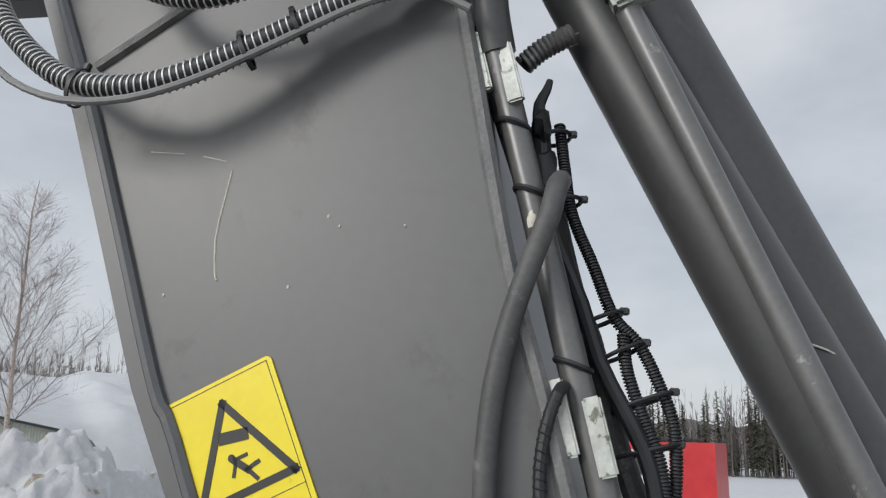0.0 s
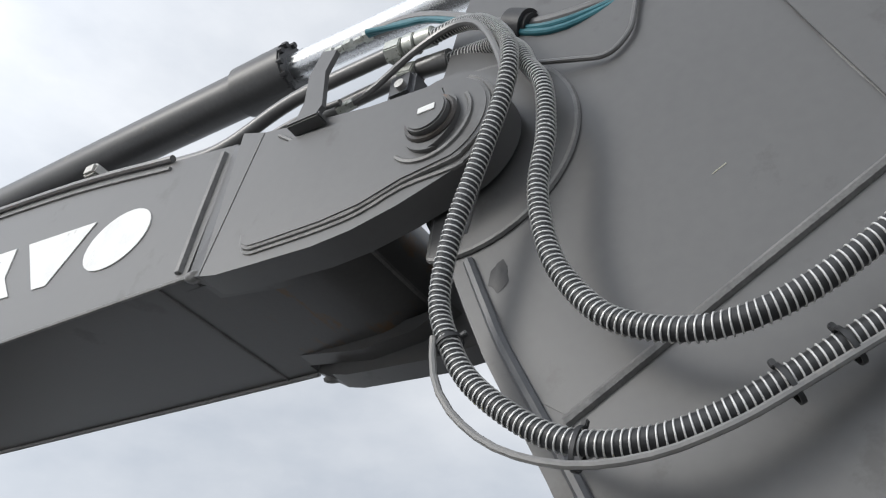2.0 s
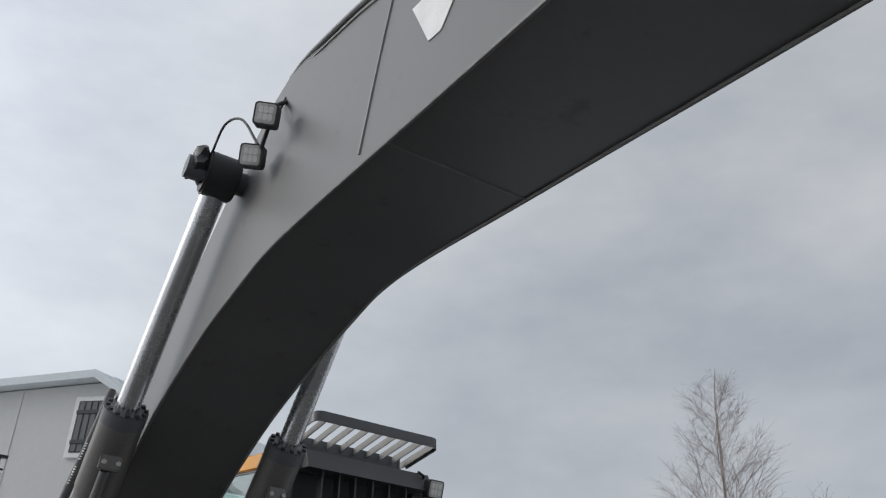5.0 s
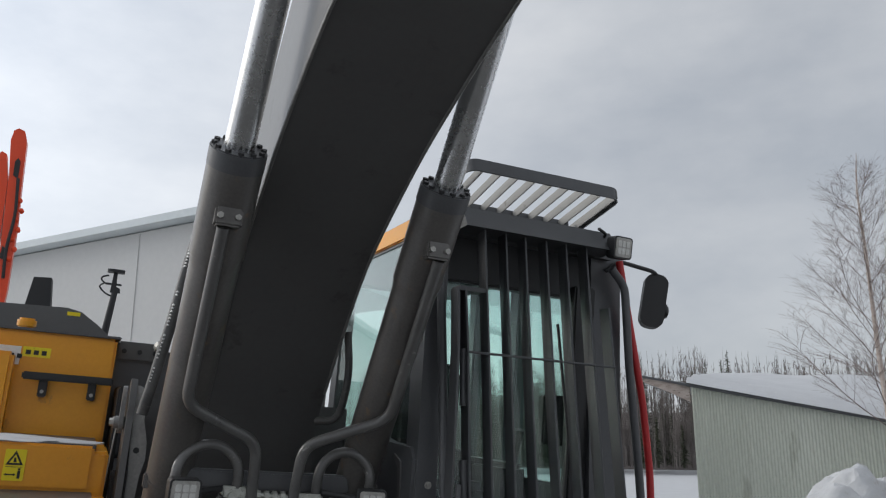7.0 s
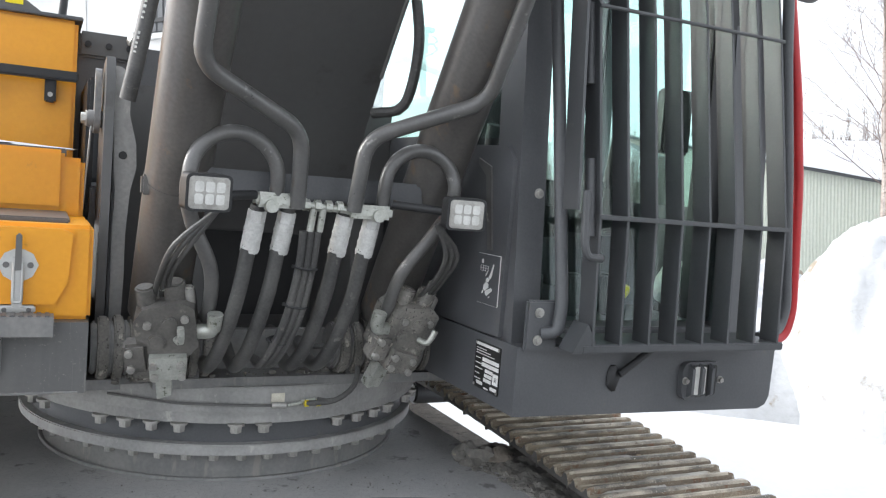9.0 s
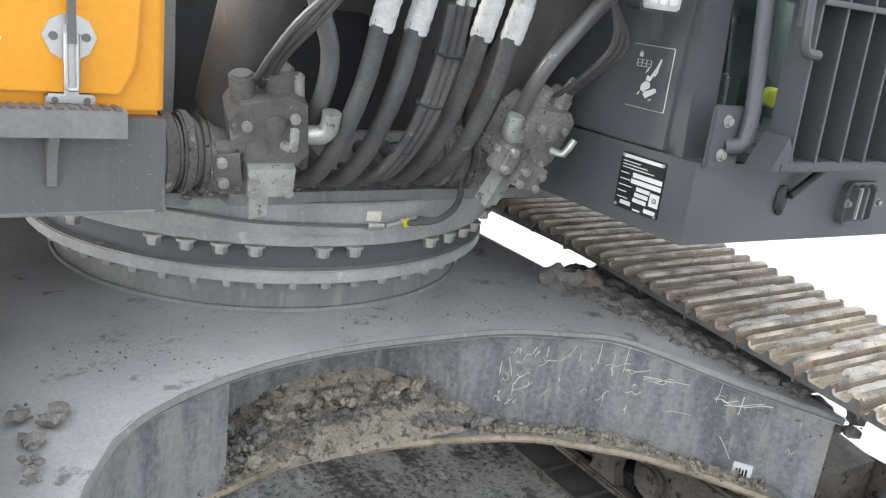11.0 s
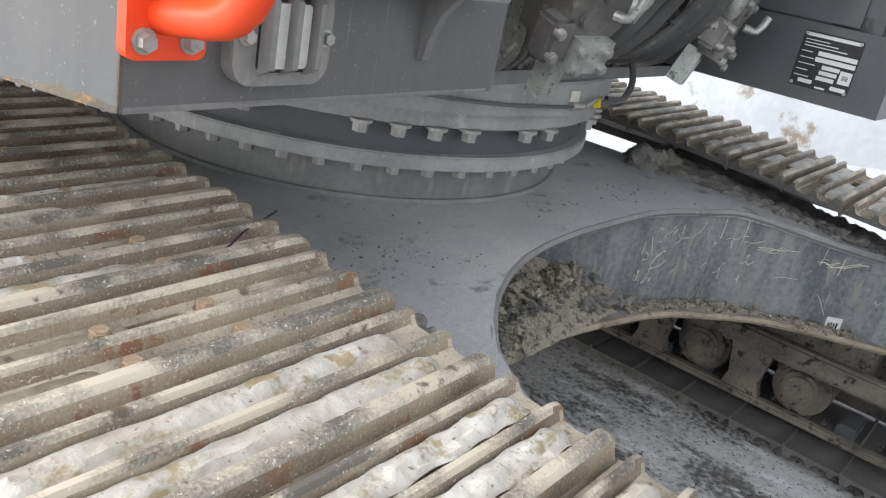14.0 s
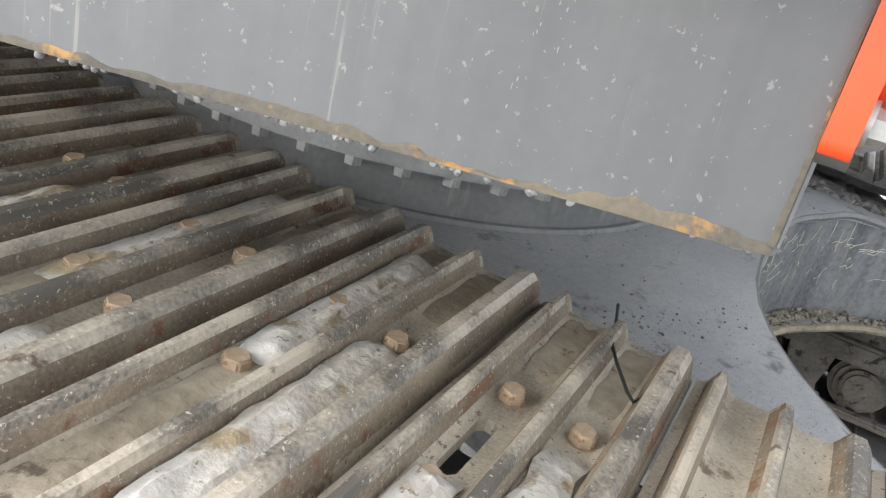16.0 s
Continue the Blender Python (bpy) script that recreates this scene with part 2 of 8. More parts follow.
ICE = mat("packed_ice", (0.130, 0.126, 0.120), (0.546, 0.546, 0.539), 0.28, scale=4.5, fine=40, bump=0.8, contrast=0.72, streak=(1.0, 0.45, 1.0), spots=(0.68, 0.685, 0.70), spot_amount=0.32, speck=(0.05, 0.048, 0.045), speck_amount=0.2, speck_scale=60, bsize=0.02, rvar=0.2)
TRACK_SNOW = mat("track_snow", (0.34, 0.298, 0.232), (0.61, 0.59, 0.55), 0.5, scale=7, fine=50, bump=1.0, contrast=0.30, spots=(0.31, 0.245, 0.155), spot_amount=0.44, bsize=0.014, speck=(0.24, 0.185, 0.12), speck_amount=0.06, speck_scale=90)
ROCK = mat("frozen_dirt", (0.10, 0.095, 0.088), (0.25, 0.235, 0.21), 0.85, scale=14, fine=80, bump=0.8, contrast=0.3, spots=(0.28, 0.24, 0.19), spot_amount=0.2, bsize=0.012)
SAND = mat("dirt_pile", (0.18, 0.16, 0.13), (0.44, 0.385, 0.30), 0.9, scale=16, fine=110, grain=0.5, bump=1.0, contrast=0.3, spots=(0.10, 0.095, 0.086), spot_amount=0.5, bsize=0.015)
RUSTEDGE = mat("rusty_edge", (0.075, 0.066, 0.053), (0.155, 0.130, 0.092), 0.8, scale=7, fine=160, bump=0.5, contrast=0.5, spots=(0.33, 0.18, 0.06), spot_amount=0.36)
CLAD = mat("white_cladding", (0.52, 0.515, 0.505), (0.575, 0.57, 0.555), 0.55, scale=0.25, fine=8, bump=0.05, streak=(1, 1, 0.3), spots=(0.48, 0.47, 0.46), spot_amount=0.25)
TRIM = mat("roof_trim", (0.58, 0.63, 0.64), (0.66, 0.70, 0.71), 0.5, scale=0.5, fine=10, bump=0.05)
SHED = mat("pale_green_metal", (0.42, 0.44, 0.37), (0.50, 0.52, 0.45), 0.5, scale=0.6, fine=12, bump=0.1, spots=(0.36, 0.37, 0.31), spot_amount=0.2, streak=(1, 1, 0.2))
BARK = mat("birch_bark", (0.34, 0.27, 0.23), (0.55, 0.48, 0.43), 0.8, scale=4, fine=25, bump=0.4, contrast=0.4, spots=(0.05, 0.045, 0.04), spot_amount=0.35, streak=(1, 1, 3))
TWIG = mat("twigs", (0.13, 0.10, 0.09), (0.20, 0.155, 0.14), 0.8, scale=2, fine=10, bump=0)
WOOD_FAR = mat("far_wood", (0.10, 0.086, 0.080), (0.165, 0.145, 0.137), 0.9, scale=0.3, fine=3, bump=0)
SPRUCE = mat("spruce", (0.035, 0.042, 0.026), (0.075, 0.08, 0.05), 0.9, scale=1, fine=10, bump=0)
# bar flanks: rust, with their shade put into the darker brown
RUSTY_SHADED_FLANK = mat("rusty_shaded_flank", (0.110, 0.083, 0.060), (0.326, 0.268, 0.194), 0.75, 0.0, scale=6, fine=240, bump=0.9, grain=0.3, contrast=0.5, spots=(0.19, 0.098, 0.055), spot_amount=0.40, random_value=0.2, speck=(0.46, 0.405, 0.315), speck_amount=0.11, speck_scale=200)
SHOE_BACK_SHADED_END = mat("shoe_back", (0.06, 0.057, 0.054), (0.16, 0.15, 0.14), 0.5, 0.1, scale=8, fine=80, bump=0.5, contrast=0.4)
ROLLER = mat("muddy_roller", (0.085, 0.074, 0.062), (0.21, 0.182, 0.15), 0.8, scale=9, fine=70, bump=0.8, contrast=0.4, spots=(0.03, 0.028, 0.026), spot_amount=0.4, bsize=0.01)
SLEEVE = mat("crimp_sleeve", (0.50, 0.495, 0.48), (0.72, 0.72, 0.70), 0.5, 0.1, scale=40, fine=160, bump=0.3, contrast=0.3, spots=(0.36, 0.345, 0.32), spot_amount=0.14)
GREASE = mat("greasy_dirt", (0.022, 0.021, 0.021), (0.06, 0.05, 0.042), 0.4, scale=7, fine=60, bump=0.6, contrast=0.3, spots=(0.14, 0.075, 0.04), spot_amount=0.35, bsize=0.01)
SLAT = mat("weathered_zinc", (0.23, 0.228, 0.215), (0.31, 0.305, 0.29), 0.55, 0.2, scale=8, fine=120, bump=0.15, contrast=0.3, spots=(0.18, 0.17, 0.155), spot_amount=0.2)
SPLASH = mat("dried_splash", (0.20, 0.195, 0.183), (0.29, 0.283, 0.266), 0.7, scale=20, fine=120, bump=0.1)
LATCH = mat("zinc_plate", (0.50, 0.50, 0.49), (0.62, 0.62, 0.60), 0.38, 0.75, scale=8, fine=120, bump=0.15, contrast=0.3, spots=(0.34, 0.32, 0.29), spot_amount=0.2)
LENS = mat("lamp_lens", (0.56, 0.56, 0.53), (0.70, 0.70, 0.67), 0.12, scale=30, fine=200, bump=0.3, bsize=0.002, spec=1.0)
SEAT = mat("seat_cloth", (0.02, 0.021, 0.022), (0.035, 0.035, 0.036), 0.9, scale=20, fine=150, bump=0.2)
BLUE = mat("blue_hose", (0.02, 0.12, 0.15), (0.04, 0.17, 0.20), 0.4, scale=20, fine=100, bump=0.1)


def glass(name, tint, rough=0.02):
    m = bpy.data.materials.new(name)
    m.use_nodes = True
    b = m.node_tree.nodes["Principled BSDF"]
    b.inputs["Base Color"].default_value = (*tint, 1)
    b.inputs["Roughness"].default_value, b.inputs["IOR"].default_value = rough, 1.45
    b.inputs["Transmission Weight"].default_value = 1.0
    return m


GLASS = glass("cab_glass", (0.76, 0.93, 0.88))


# ---- mesh tools ----
def link(name, bm, material, parent=None, label="", smooth=True, angle=35):
    me = bpy.data.meshes.new(name)
    bmesh.ops.recalc_face_normals(bm, faces=bm.faces[:])
    if smooth:
        lim = radians(angle)
        for f in bm.faces:
            f.smooth = True
        for e in bm.edges:
            e.smooth = len(e.link_faces) == 2 and e.calc_face_angle(3.2) < lim
    bm.to_mesh(me)
    bm.free()
    me.materials.append(material)
    ob = new(name, me)
    if parent is not None:
        ob.parent = parent
    if label:
        ob["label"] = label
    return ob


def part(name, bm, material, parent, label="", **kw):
    return link(name, bm, material, parent, label, **kw)


def share(name, src, parent, m):
    """Another object on the same mesh."""
    ob = new(name, src.data)
    ob.parent = parent
    ob.matrix_basis = m
    return ob


def bevel(bm, w, seg=2, angle=30):
    es = [e for e in bm.edges if len(e.link_faces) == 2 and e.calc_face_angle(0) > radians(angle)]
    if es and w:
        bmesh.ops.bevel(bm, geom=es, offset=w, segments=seg, affect="EDGES", clamp_overlap=True)
    return bm


def box(x0, x1, y0, y1, z0, z1, b=0.0, bm=None, seg=2):
    own = bmesh.new()
    bmesh.ops.create_cube(own, size=1)
    for v in own.verts:
        v.co = Vector(((x0 + x1) / 2 + v.co.x * (x1 - x0), (y0 + y1) / 2 + v.co.y * (y1 - y0), (z0 + z1) / 2 + v.co.z * (z1 - z0)))
    bevel(own, b, seg)
    return merge(bm, own)


def merge(bm, own):
    if bm is None:
        return own
    me = bpy.data.meshes.new("tmp")
    own.to_mesh(me)
    own.free()
    bm.from_mesh(me)
    bpy.data.meshes.remove(me)
    return bm


def moved(own, m, bm=None):
    bmesh.ops.transform(own, matrix=m, verts=own.verts[:])
    return merge(bm, own)


def prism(pts, lo, hi, axis="x", b=0.0, bm=None, seg=2):
    """A plate with the outline pts, from lo to hi along the axis. x: pts are (y, z); y: (x, z); z: (x, y)."""
    own = bmesh.new()

    def co(p, d):
        return {"x": (d, p[0], p[1]), "y": (p[0], d, p[1]), "z": (p[0], p[1], d)}[axis]

    a, c = [own.verts.new(co(p, lo)) for p in pts], [own.verts.new(co(p, hi)) for p in pts]
    own.faces.new(a)
    own.faces.new(c[::-1])
    for i in range(len(pts)):
        j = (i + 1) % len(pts)
        own.faces.new((a[i], a[j], c[j], c[i]))
    bevel(own, b, seg)
    return merge(bm, own)


def rod(a, b, r, r2=None, n=24, bm=None, bv=0.0):
    own = bmesh.new()
    a, b = Vector(a), Vector(b)
    bmesh.ops.create_cone(own, cap_ends=True, segments=n, radius1=r, radius2=r if r2 is None else r2, depth=(b - a).length)
    bevel(own, bv, 2, 50)
    m = Matrix.Translation((a + b) / 2) @ (b - a).to_track_quat("Z", "Y").to_matrix().to_4x4()
    return moved(own, m, bm)


def rail(pts, step=0.03):
    """A smooth line through the points."""
    p = [Vector(q) for q in pts]
    p = [2 * p[0] - p[1]] + p + [2 * p[-1] - p[-2]]
    out = []
    for i in range(1, len(p) - 2):
        n = max(2, int((p[i + 1] - p[i]).length / step))
        for k in range(n):
            t = k / n
            a, b, c, d = p[i - 1], p[i], p[i + 1], p[i + 2]
            out.append(0.5 * (2 * b + (c - a) * t + (2 * a - 5 * b + 4 * c - d) * t * t + (3 * b - a - 3 * c + d) * t ** 3))
    return out + [p[-2]]


def tube(pts, r, n=10, bm=None, smooth_line=True, step=0.03, caps=True):
    line = rail(pts, step) if smooth_line else [Vector(q) for q in pts]
    own = bmesh.new()
    up = Vector((0.13, 0.31, 0.94)).normalized()
    rings = []
    for i, q in enumerate(line):
        d = (line[min(i + 1, len(line) - 1)] - line[max(i - 1, 0)]).normalized()
        side = d.cross(up)
        side = side.normalized() if side.length > 1e-4 else Vector((1, 0, 0))
        up = side.cross(d).normalized()
        rr = r(i / (len(line) - 1)) if callable(r) else r
        rings.append([own.verts.new(q + rr * (math.cos(a) * side + math.sin(a) * up)) for a in (2 * math.pi * k / n for k in range(n))])
    for a, b in zip(rings, rings[1:]):
        for k in range(n):
            own.faces.new((a[k], a[(k + 1) % n], b[(k + 1) % n], b[k]))
    if caps:
        own.faces.new(rings[0][::-1])
        own.faces.new(rings[-1])
    return merge(bm, own)


def bent(pts, r, radius=0.06, n=12, bm=None):
    """A bent pipe: straight runs with rounded corners."""
    p = [Vector(q) for q in pts]
    line = [p[0]]
    for a, b, c in zip(p, p[1:], p[2:]):
        k = min(radius, 0.45 * (b - a).length, 0.45 * (c - b).length)
        s, e = b + (a - b).normalized() * k, b + (c - b).normalized() * k
        for i in range(7):
            t = i / 6
            line.append((1 - t) ** 2 * s + 2 * t * (1 - t) * b + t * t * e)
    line.append(p[-1])
    return tube(line, r, n, bm, smooth_line=False)


def helix(pts, r, wire, pitch, n=5, per=14):
    """A wire wound round the line."""
    line = rail(pts, 0.008)
    lens = [0.0]
    for a, b in zip(line, line[1:]):
        lens.append(lens[-1] + (b - a).length)
    up, frames = Vector((0.13, 0.31, 0.94)).normalized(), []
    for i, q in enumerate(line):
        d = (line[min(i + 1, len(line) - 1)] - line[max(i - 1, 0)]).normalized()
        side = d.cross(up).normalized()
        up = side.cross(d).normalized()
        frames.append((q, side, up))
    total, out, i = lens[-1], [], 0
    for k in range(int(total / pitch * per)):
        s = k * pitch / per
        while i < len(lens) - 2 and lens[i + 1] < s:
            i += 1
        f = (s - lens[i]) / max(1e-9, lens[i + 1] - lens[i])
        q = frames[i][0].lerp(frames[i + 1][0], f)
        a = 2 * math.pi * k / per
        out.append(q + r * (math.cos(a) * frames[i][1] + math.sin(a) * frames[i][2]))
    return tube(out, wire, n, None, smooth_line=False)


def hexbolt(at, axis, r, h, washer=1.35, bm=None):
    at, axis = Vector(at), Vector(axis).normalized()
    own = rod(at, at + axis * h * 0.25, r * washer, n=18)
    own = rod(at + axis * h * 0.2, at + axis * h, r, r * 0.94, n=6, bm=own)
    return merge(bm, own)


def arc(cx, cy, r, a0, a1, n=10):
    return [(cx + r * math.cos(radians(a0 + (a1 - a0) * i / n)), cy + r * math.sin(radians(a0 + (a1 - a0) * i / n))) for i in range(n + 1)]


def rounded(x0, x1, y0, y1, r, n=5):
    return arc(x1 - r, y1 - r, r, 0, 90, n) + arc(x0 + r, y1 - r, r, 90, 180, n) + arc(x0 + r, y0 + r, r, 180, 270, n) + arc(x1 - r, y0 + r, r, 270, 360, n)


def lump(size, seed, rough=0.35, sub=2):
    own = bmesh.new()
    bmesh.ops.create_icosphere(own, subdivisions=sub, radius=1)
    off = Vector((seed * 3.7, seed * 1.3, seed * 7.1))
    for v in own.verts:
        k = 1 + rough * noise.noise(v.co * 1.3 + off) + 0.5 * rough * noise.noise(v.co * 3.1 + off)
        v.co = Vector((v.co.x * size[0], v.co.y * size[1], v.co.z * size[2])) * k
    return own

# ---- the excavator: one thing, its parts in its own upright frame ----
excavator = tagged(new("excavator"), "large grey and yellow crawler excavator standing on packed ice", "excavator")
excavator.matrix_basis = MACHINE
EX = excavator

# -- boom: welded box, bent at the knee, forked at the tip --
BOOM_LOW = [(0.16, 2.06), (0.06, 2.28), (-0.07, 2.46), (-0.27, 2.71), (-0.45, 2.91), (-0.62, 3.06), (-0.88, 3.225), (-1.19, 3.395), (-1.62, 3.578), (-1.98, 3.708), (-2.24, 3.785), (-2.60, 3.818), (-3.25, 3.825), (-4.25, 3.836), (-5.075, 3.846)]
BOOM_TOP = [(-5.10, 4.27), (-4.83, 4.318), (-4.36, 4.405), (-3.71, 4.485), (-3.10, 4.565), (-2.75, 4.645), (-2.38, 4.715), (-2.16, 4.745), (-2.0, 4.735), (-1.84, 4.665), (-1.2, 4.13), (-0.4, 3.38), (0.22, 2.74), (0.40, 2.45), (0.40, 2.2), (0.30, 2.05)]
def boom_side(y):
    """The near side plate flares a little from the knee down to the foot."""
    return 0.255 + 0.034 * min(1.0, max(0.0, (y + 2.4) / 0.8))
bm = prism(BOOM_LOW + BOOM_TOP, -0.255, 0.255, "x", 0.006)
for y in (-2.4, -2.0, -1.6):
    bmesh.ops.bisect_plane(bm, geom=bm.verts[:] + bm.edges[:] + bm.faces[:], plane_co=(0, y, 0), plane_no=(0, 1, 0))
for v in bm.verts:
    if v.co.x < 0:
        v.co.x -= boom_side(v.co.y) - 0.255
boom = part("boom", bm, GREY, EX, "grey painted boom of welded plates, bent at the knee")
# weld beads along the corners, seams across side and belly
for sx in (-1, 1):
    part("weld_seam", tube([(sx * (boom_side(y) if sx < 0 else 0.255) - sx * 0.003, y, z - 0.004) for y, z in BOOM_LOW[2:]], 0.007, 6), WELD, boom)
    part("edge_pipe", tube([(sx * 0.262, y, z + 0.006) for y, z in BOOM_TOP[1:9]], 0.011, 8), PIPE, boom)
    part("edge_strip", tube([(sx * 0.258, y, z - 0.030) for y, z in BOOM_TOP[1:9]], 0.006, 6), WELD, boom)
    part("side_seam", tube([(sx * 0.256, -3.06, 3.865), (sx * 0.256, -3.075, 4.2), (sx * 0.256, -3.10, 4.53)], 0.006, 6), WELD, boom)
    part("side_seam", tube([(sx * 0.257, -5.045, 3.86), (sx * 0.257, -5.05, 4.05), (sx * 0.257, -5.06, 4.25)], 0.011, 6), WELD, boom)
for y, z in ((-3.25, 3.823), (-4.965, 3.842)):
    part("belly_seam", tube([(-0.25, y, z + 0.003), (0.25, y, z + 0.003)], 0.006, 6), WELD, boom)
# bevelled transition to the fork
for sx in (-1, 1):
    own = bmesh.new()
    near, wide = ((-5.085, 3.838), (-5.09, 4.262)), ((-5.165, 3.80), (-5.235, 4.226))
    a = [own.verts.new((sx * 0.2555, y, z)) for y, z in near]
    c = [own.verts.new((sx * 0.2845, y, z)) for y, z in wide]
    d = [own.verts.new((sx * 0.235, y, z)) for y, z in wide]
    e = [own.verts.new((sx * 0.235, y, z)) for y, z in near]
    for q in ((a[0], a[1], c[1], c[0]), (c[0], c[1], d[1], d[0]), (d[0], d[1], e[1], e[0]), (e[0], e[1], a[1], a[0]), (a[0], c[0], d[0], e[0]), (a[1], e[1], d[1], c[1])):
        own.faces.new(q)
    part("fork_transition", own, GREY, boom, "bevelled strip before the fork")
    part("weld_nub", moved(lump((0.018, 0.035, 0.014), 6 + sx, 0.3), Matrix.Translation((sx * 0.262, -5.125, 3.825))), WELD, boom)
PIN = (-5.785, 3.995)
FORK = [(-5.15, 4.262), (-5.235, 4.228), (-5.29, 4.215), (-5.42, 4.187), (-5.58, 4.155)] + arc(PIN[0], PIN[1], 0.152, 72, 238, 16) + [(-5.71, 3.812), (-5.60, 3.787), (-5.50, 3.778), (-5.32, 3.784), (-5.22, 3.788), (-5.165, 3.80)]
DOUBLER = [(-5.288, 4.10), (-5.284, 3.875), (-5.292, 3.845), (-5.315, 3.830), (-5.35, 3.828), (-5.52, 3.828), (-5.62, 3.838), (-5.72, 3.868)] + arc(PIN[0], PIN[1], 0.122, 245, 80, 16) + [(-5.48, 4.125), (-5.38, 4.135), (-5.31, 4.13)]
for sx in (-1, 1):
    part("fork_plate", prism(FORK, *sorted((sx * 0.205, sx * 0.283)), "x", 0.006), GREY, boom, "thick fork side plate")
    part("doubler_plate", prism(DOUBLER, *sorted((sx * 0.281, sx * 0.297)), "x", 0.005), GREY, boom, "welded reinforcing plate with a rounded end")
    for off, r_ in ((0.0, 0.0075), (0.012, 0.006)):
        bead = DOUBLER[1:8] + arc(PIN[0], PIN[1], 0.122 + off, 245, 120, 14)
        part("weld_bead", tube([(sx * (0.287 - 0.3 * off), y, z - off * (z < 3.9)) for y, z in bead], r_, 6), WELD, boom)
    part("pin_boss", prism(arc(PIN[0] + 0.03, PIN[1] + 0.005, 0.092, 120, 250, 14) + arc(PIN[0] - 0.012, PIN[1], 0.085, -95, 95, 14), *sorted((sx * 0.295, sx * 0.309)), "x", 0.004), GREY, boom)
    part("boss_weld", tube([(sx * 0.298, y, z) for y, z in arc(PIN[0] + 0.01, PIN[1], 0.097, 150, 320, 16)], 0.006, 6), WELD, boom)
    part("boom_pin", rod((sx * 0.305, *PIN), (sx * 0.333, *PIN), 0.050, n=36, bv=0.004), GREY, boom, "round pin end with a white paint tag")
    part("pin_recess", tube([(sx * 0.311, y, z) for y, z in arc(PIN[0], PIN[1], 0.056, 0, 360, 28)], 0.007, 6, smooth_line=False), GREASE, boom)
    part("paint_tag", box(*sorted((sx * 0.3325, sx * 0.3355)), PIN[0] - 0.024, PIN[0] + 0.016, PIN[1] - 0.004, PIN[1] + 0.012), WHITE, boom)
    part("weld_line", tube([(sx * 0.286, -5.30, 4.185), (sx * 0.286, -5.345, 4.150), (sx * 0.286, -5.36, 4.135)], 0.006, 6), WELD, boom)
    part("fork_gusset", prism([(-5.06, 3.848), (-5.30, 3.815), (-5.46, 3.835), (-5.56, 3.89), (-5.46, 3.875), (-5.30, 3.86)], *sorted((sx * 0.15, sx * 0.207)), "x", 0.006), GREY, boom, "flared lip along the fork's lower edge")
NOSE = [(-5.02, 3.845), (-5.20, 3.843), (-5.30, 3.846)] + arc(-5.34, 4.02, 0.172, 262, 170, 14) + [(-5.46, 4.14), (-5.30, 4.18), (-5.02, 4.2)]
part("boom_nose", prism(NOSE, -0.206, 0.206, "x", 0.004), BELLY, boom, "rounded end of the boom box with rust-brown dirt")
part("nose_weld", tube([(-0.20, -5.475, 3.925), (-0.1, -5.478, 3.922), (0.1, -5.478, 3.922), (0.20, -5.475, 3.925)], 0.008, 6), WELD, boom)
# maker's name as plain white shapes
def name_place(u, v):
    """u along the boom from the knee, v up its side."""
    y = -3.286 - 1.551 * u
    lo, hi = 4.08 - 0.074 * (-3.286 - y), 4.288 - 0.080 * (-3.286 - y)
    return y, lo + (hi - lo) * v
WEDGE = [(0.0, 1.0), (0.92, 1.0), (0.58, 0.0), (0.40, 0.0)]
OVAL = [(0.5 + 0.5 * math.cos(a) + 0.08 * math.sin(a), 0.5 + 0.5 * math.sin(a)) for a in (2 * math.pi * k / 28 for k in range(28))]
SLAB_ = [(0.02, 0.0), (0.95, 0.0), (0.66, 0.42), (0.60, 1.0), (0.06, 1.0)]
for u0, u1, shape in ((0.0, 0.255, WEDGE), (0.279, 0.427, OVAL), (0.448, 0.628, SLAB_), (0.60, 0.842, WEDGE), (0.832, 1.0, OVAL)):
    q = [name_place(u0 + (u1 - u0) * a, c) for a, c in shape]
    part("name_shape", prism(q, -0.2585, -0.2555, "x"), WHITE, boom, "plain white lettering shape")
for y, z in ((-4.42, 4.415), (-3.26, 4.56)):
    part("hose_clamp", box(-0.285, -0.215, y - 0.028, y + 0.028, z - 0.005, z + 0.04, 0.008), GALV, boom)
part("clamp_block", box(-0.29, -0.2, -3.14, -3.04, 4.56, 4.625, 0.012), BLACK, boom)

# -- arm cylinder on top of the boom --
arm_cyl = part("arm_cylinder", rod((0, -4.72, 4.945), (0, -2.35, 4.93), 0.082, n=32), CYL, EX, "dark arm cylinder along the boom's back")
part("gland", rod((0, -4.90, 4.95), (0, -4.66, 4.945), 0.094, n=32, bv=0.006), CYL, arm_cyl)
for k in range(12):
    a = 2 * math.pi * k / 12
    part("gland_bolt", rod((0.085 * math.cos(a), -4.912, 4.95 + 0.085 * math.sin(a)), (0.085 * math.cos(a), -4.89, 4.95 + 0.085 * math.sin(a)), 0.011, n=6), BLACK, arm_cyl)
part("piston_rod", rod((0, -4.9, 4.95), (0, -5.95, 4.93), 0.05, n=28), CHROME, arm_cyl, "polished chrome piston rod")
part("cylinder_foot", prism([(-2.5, 4.6), (-2.05, 4.6), (-2.15, 5.0), (-2.3, 5.05), (-2.45, 5.0)], -0.07, 0.07, "x", 0.01), CYL, arm_cyl)

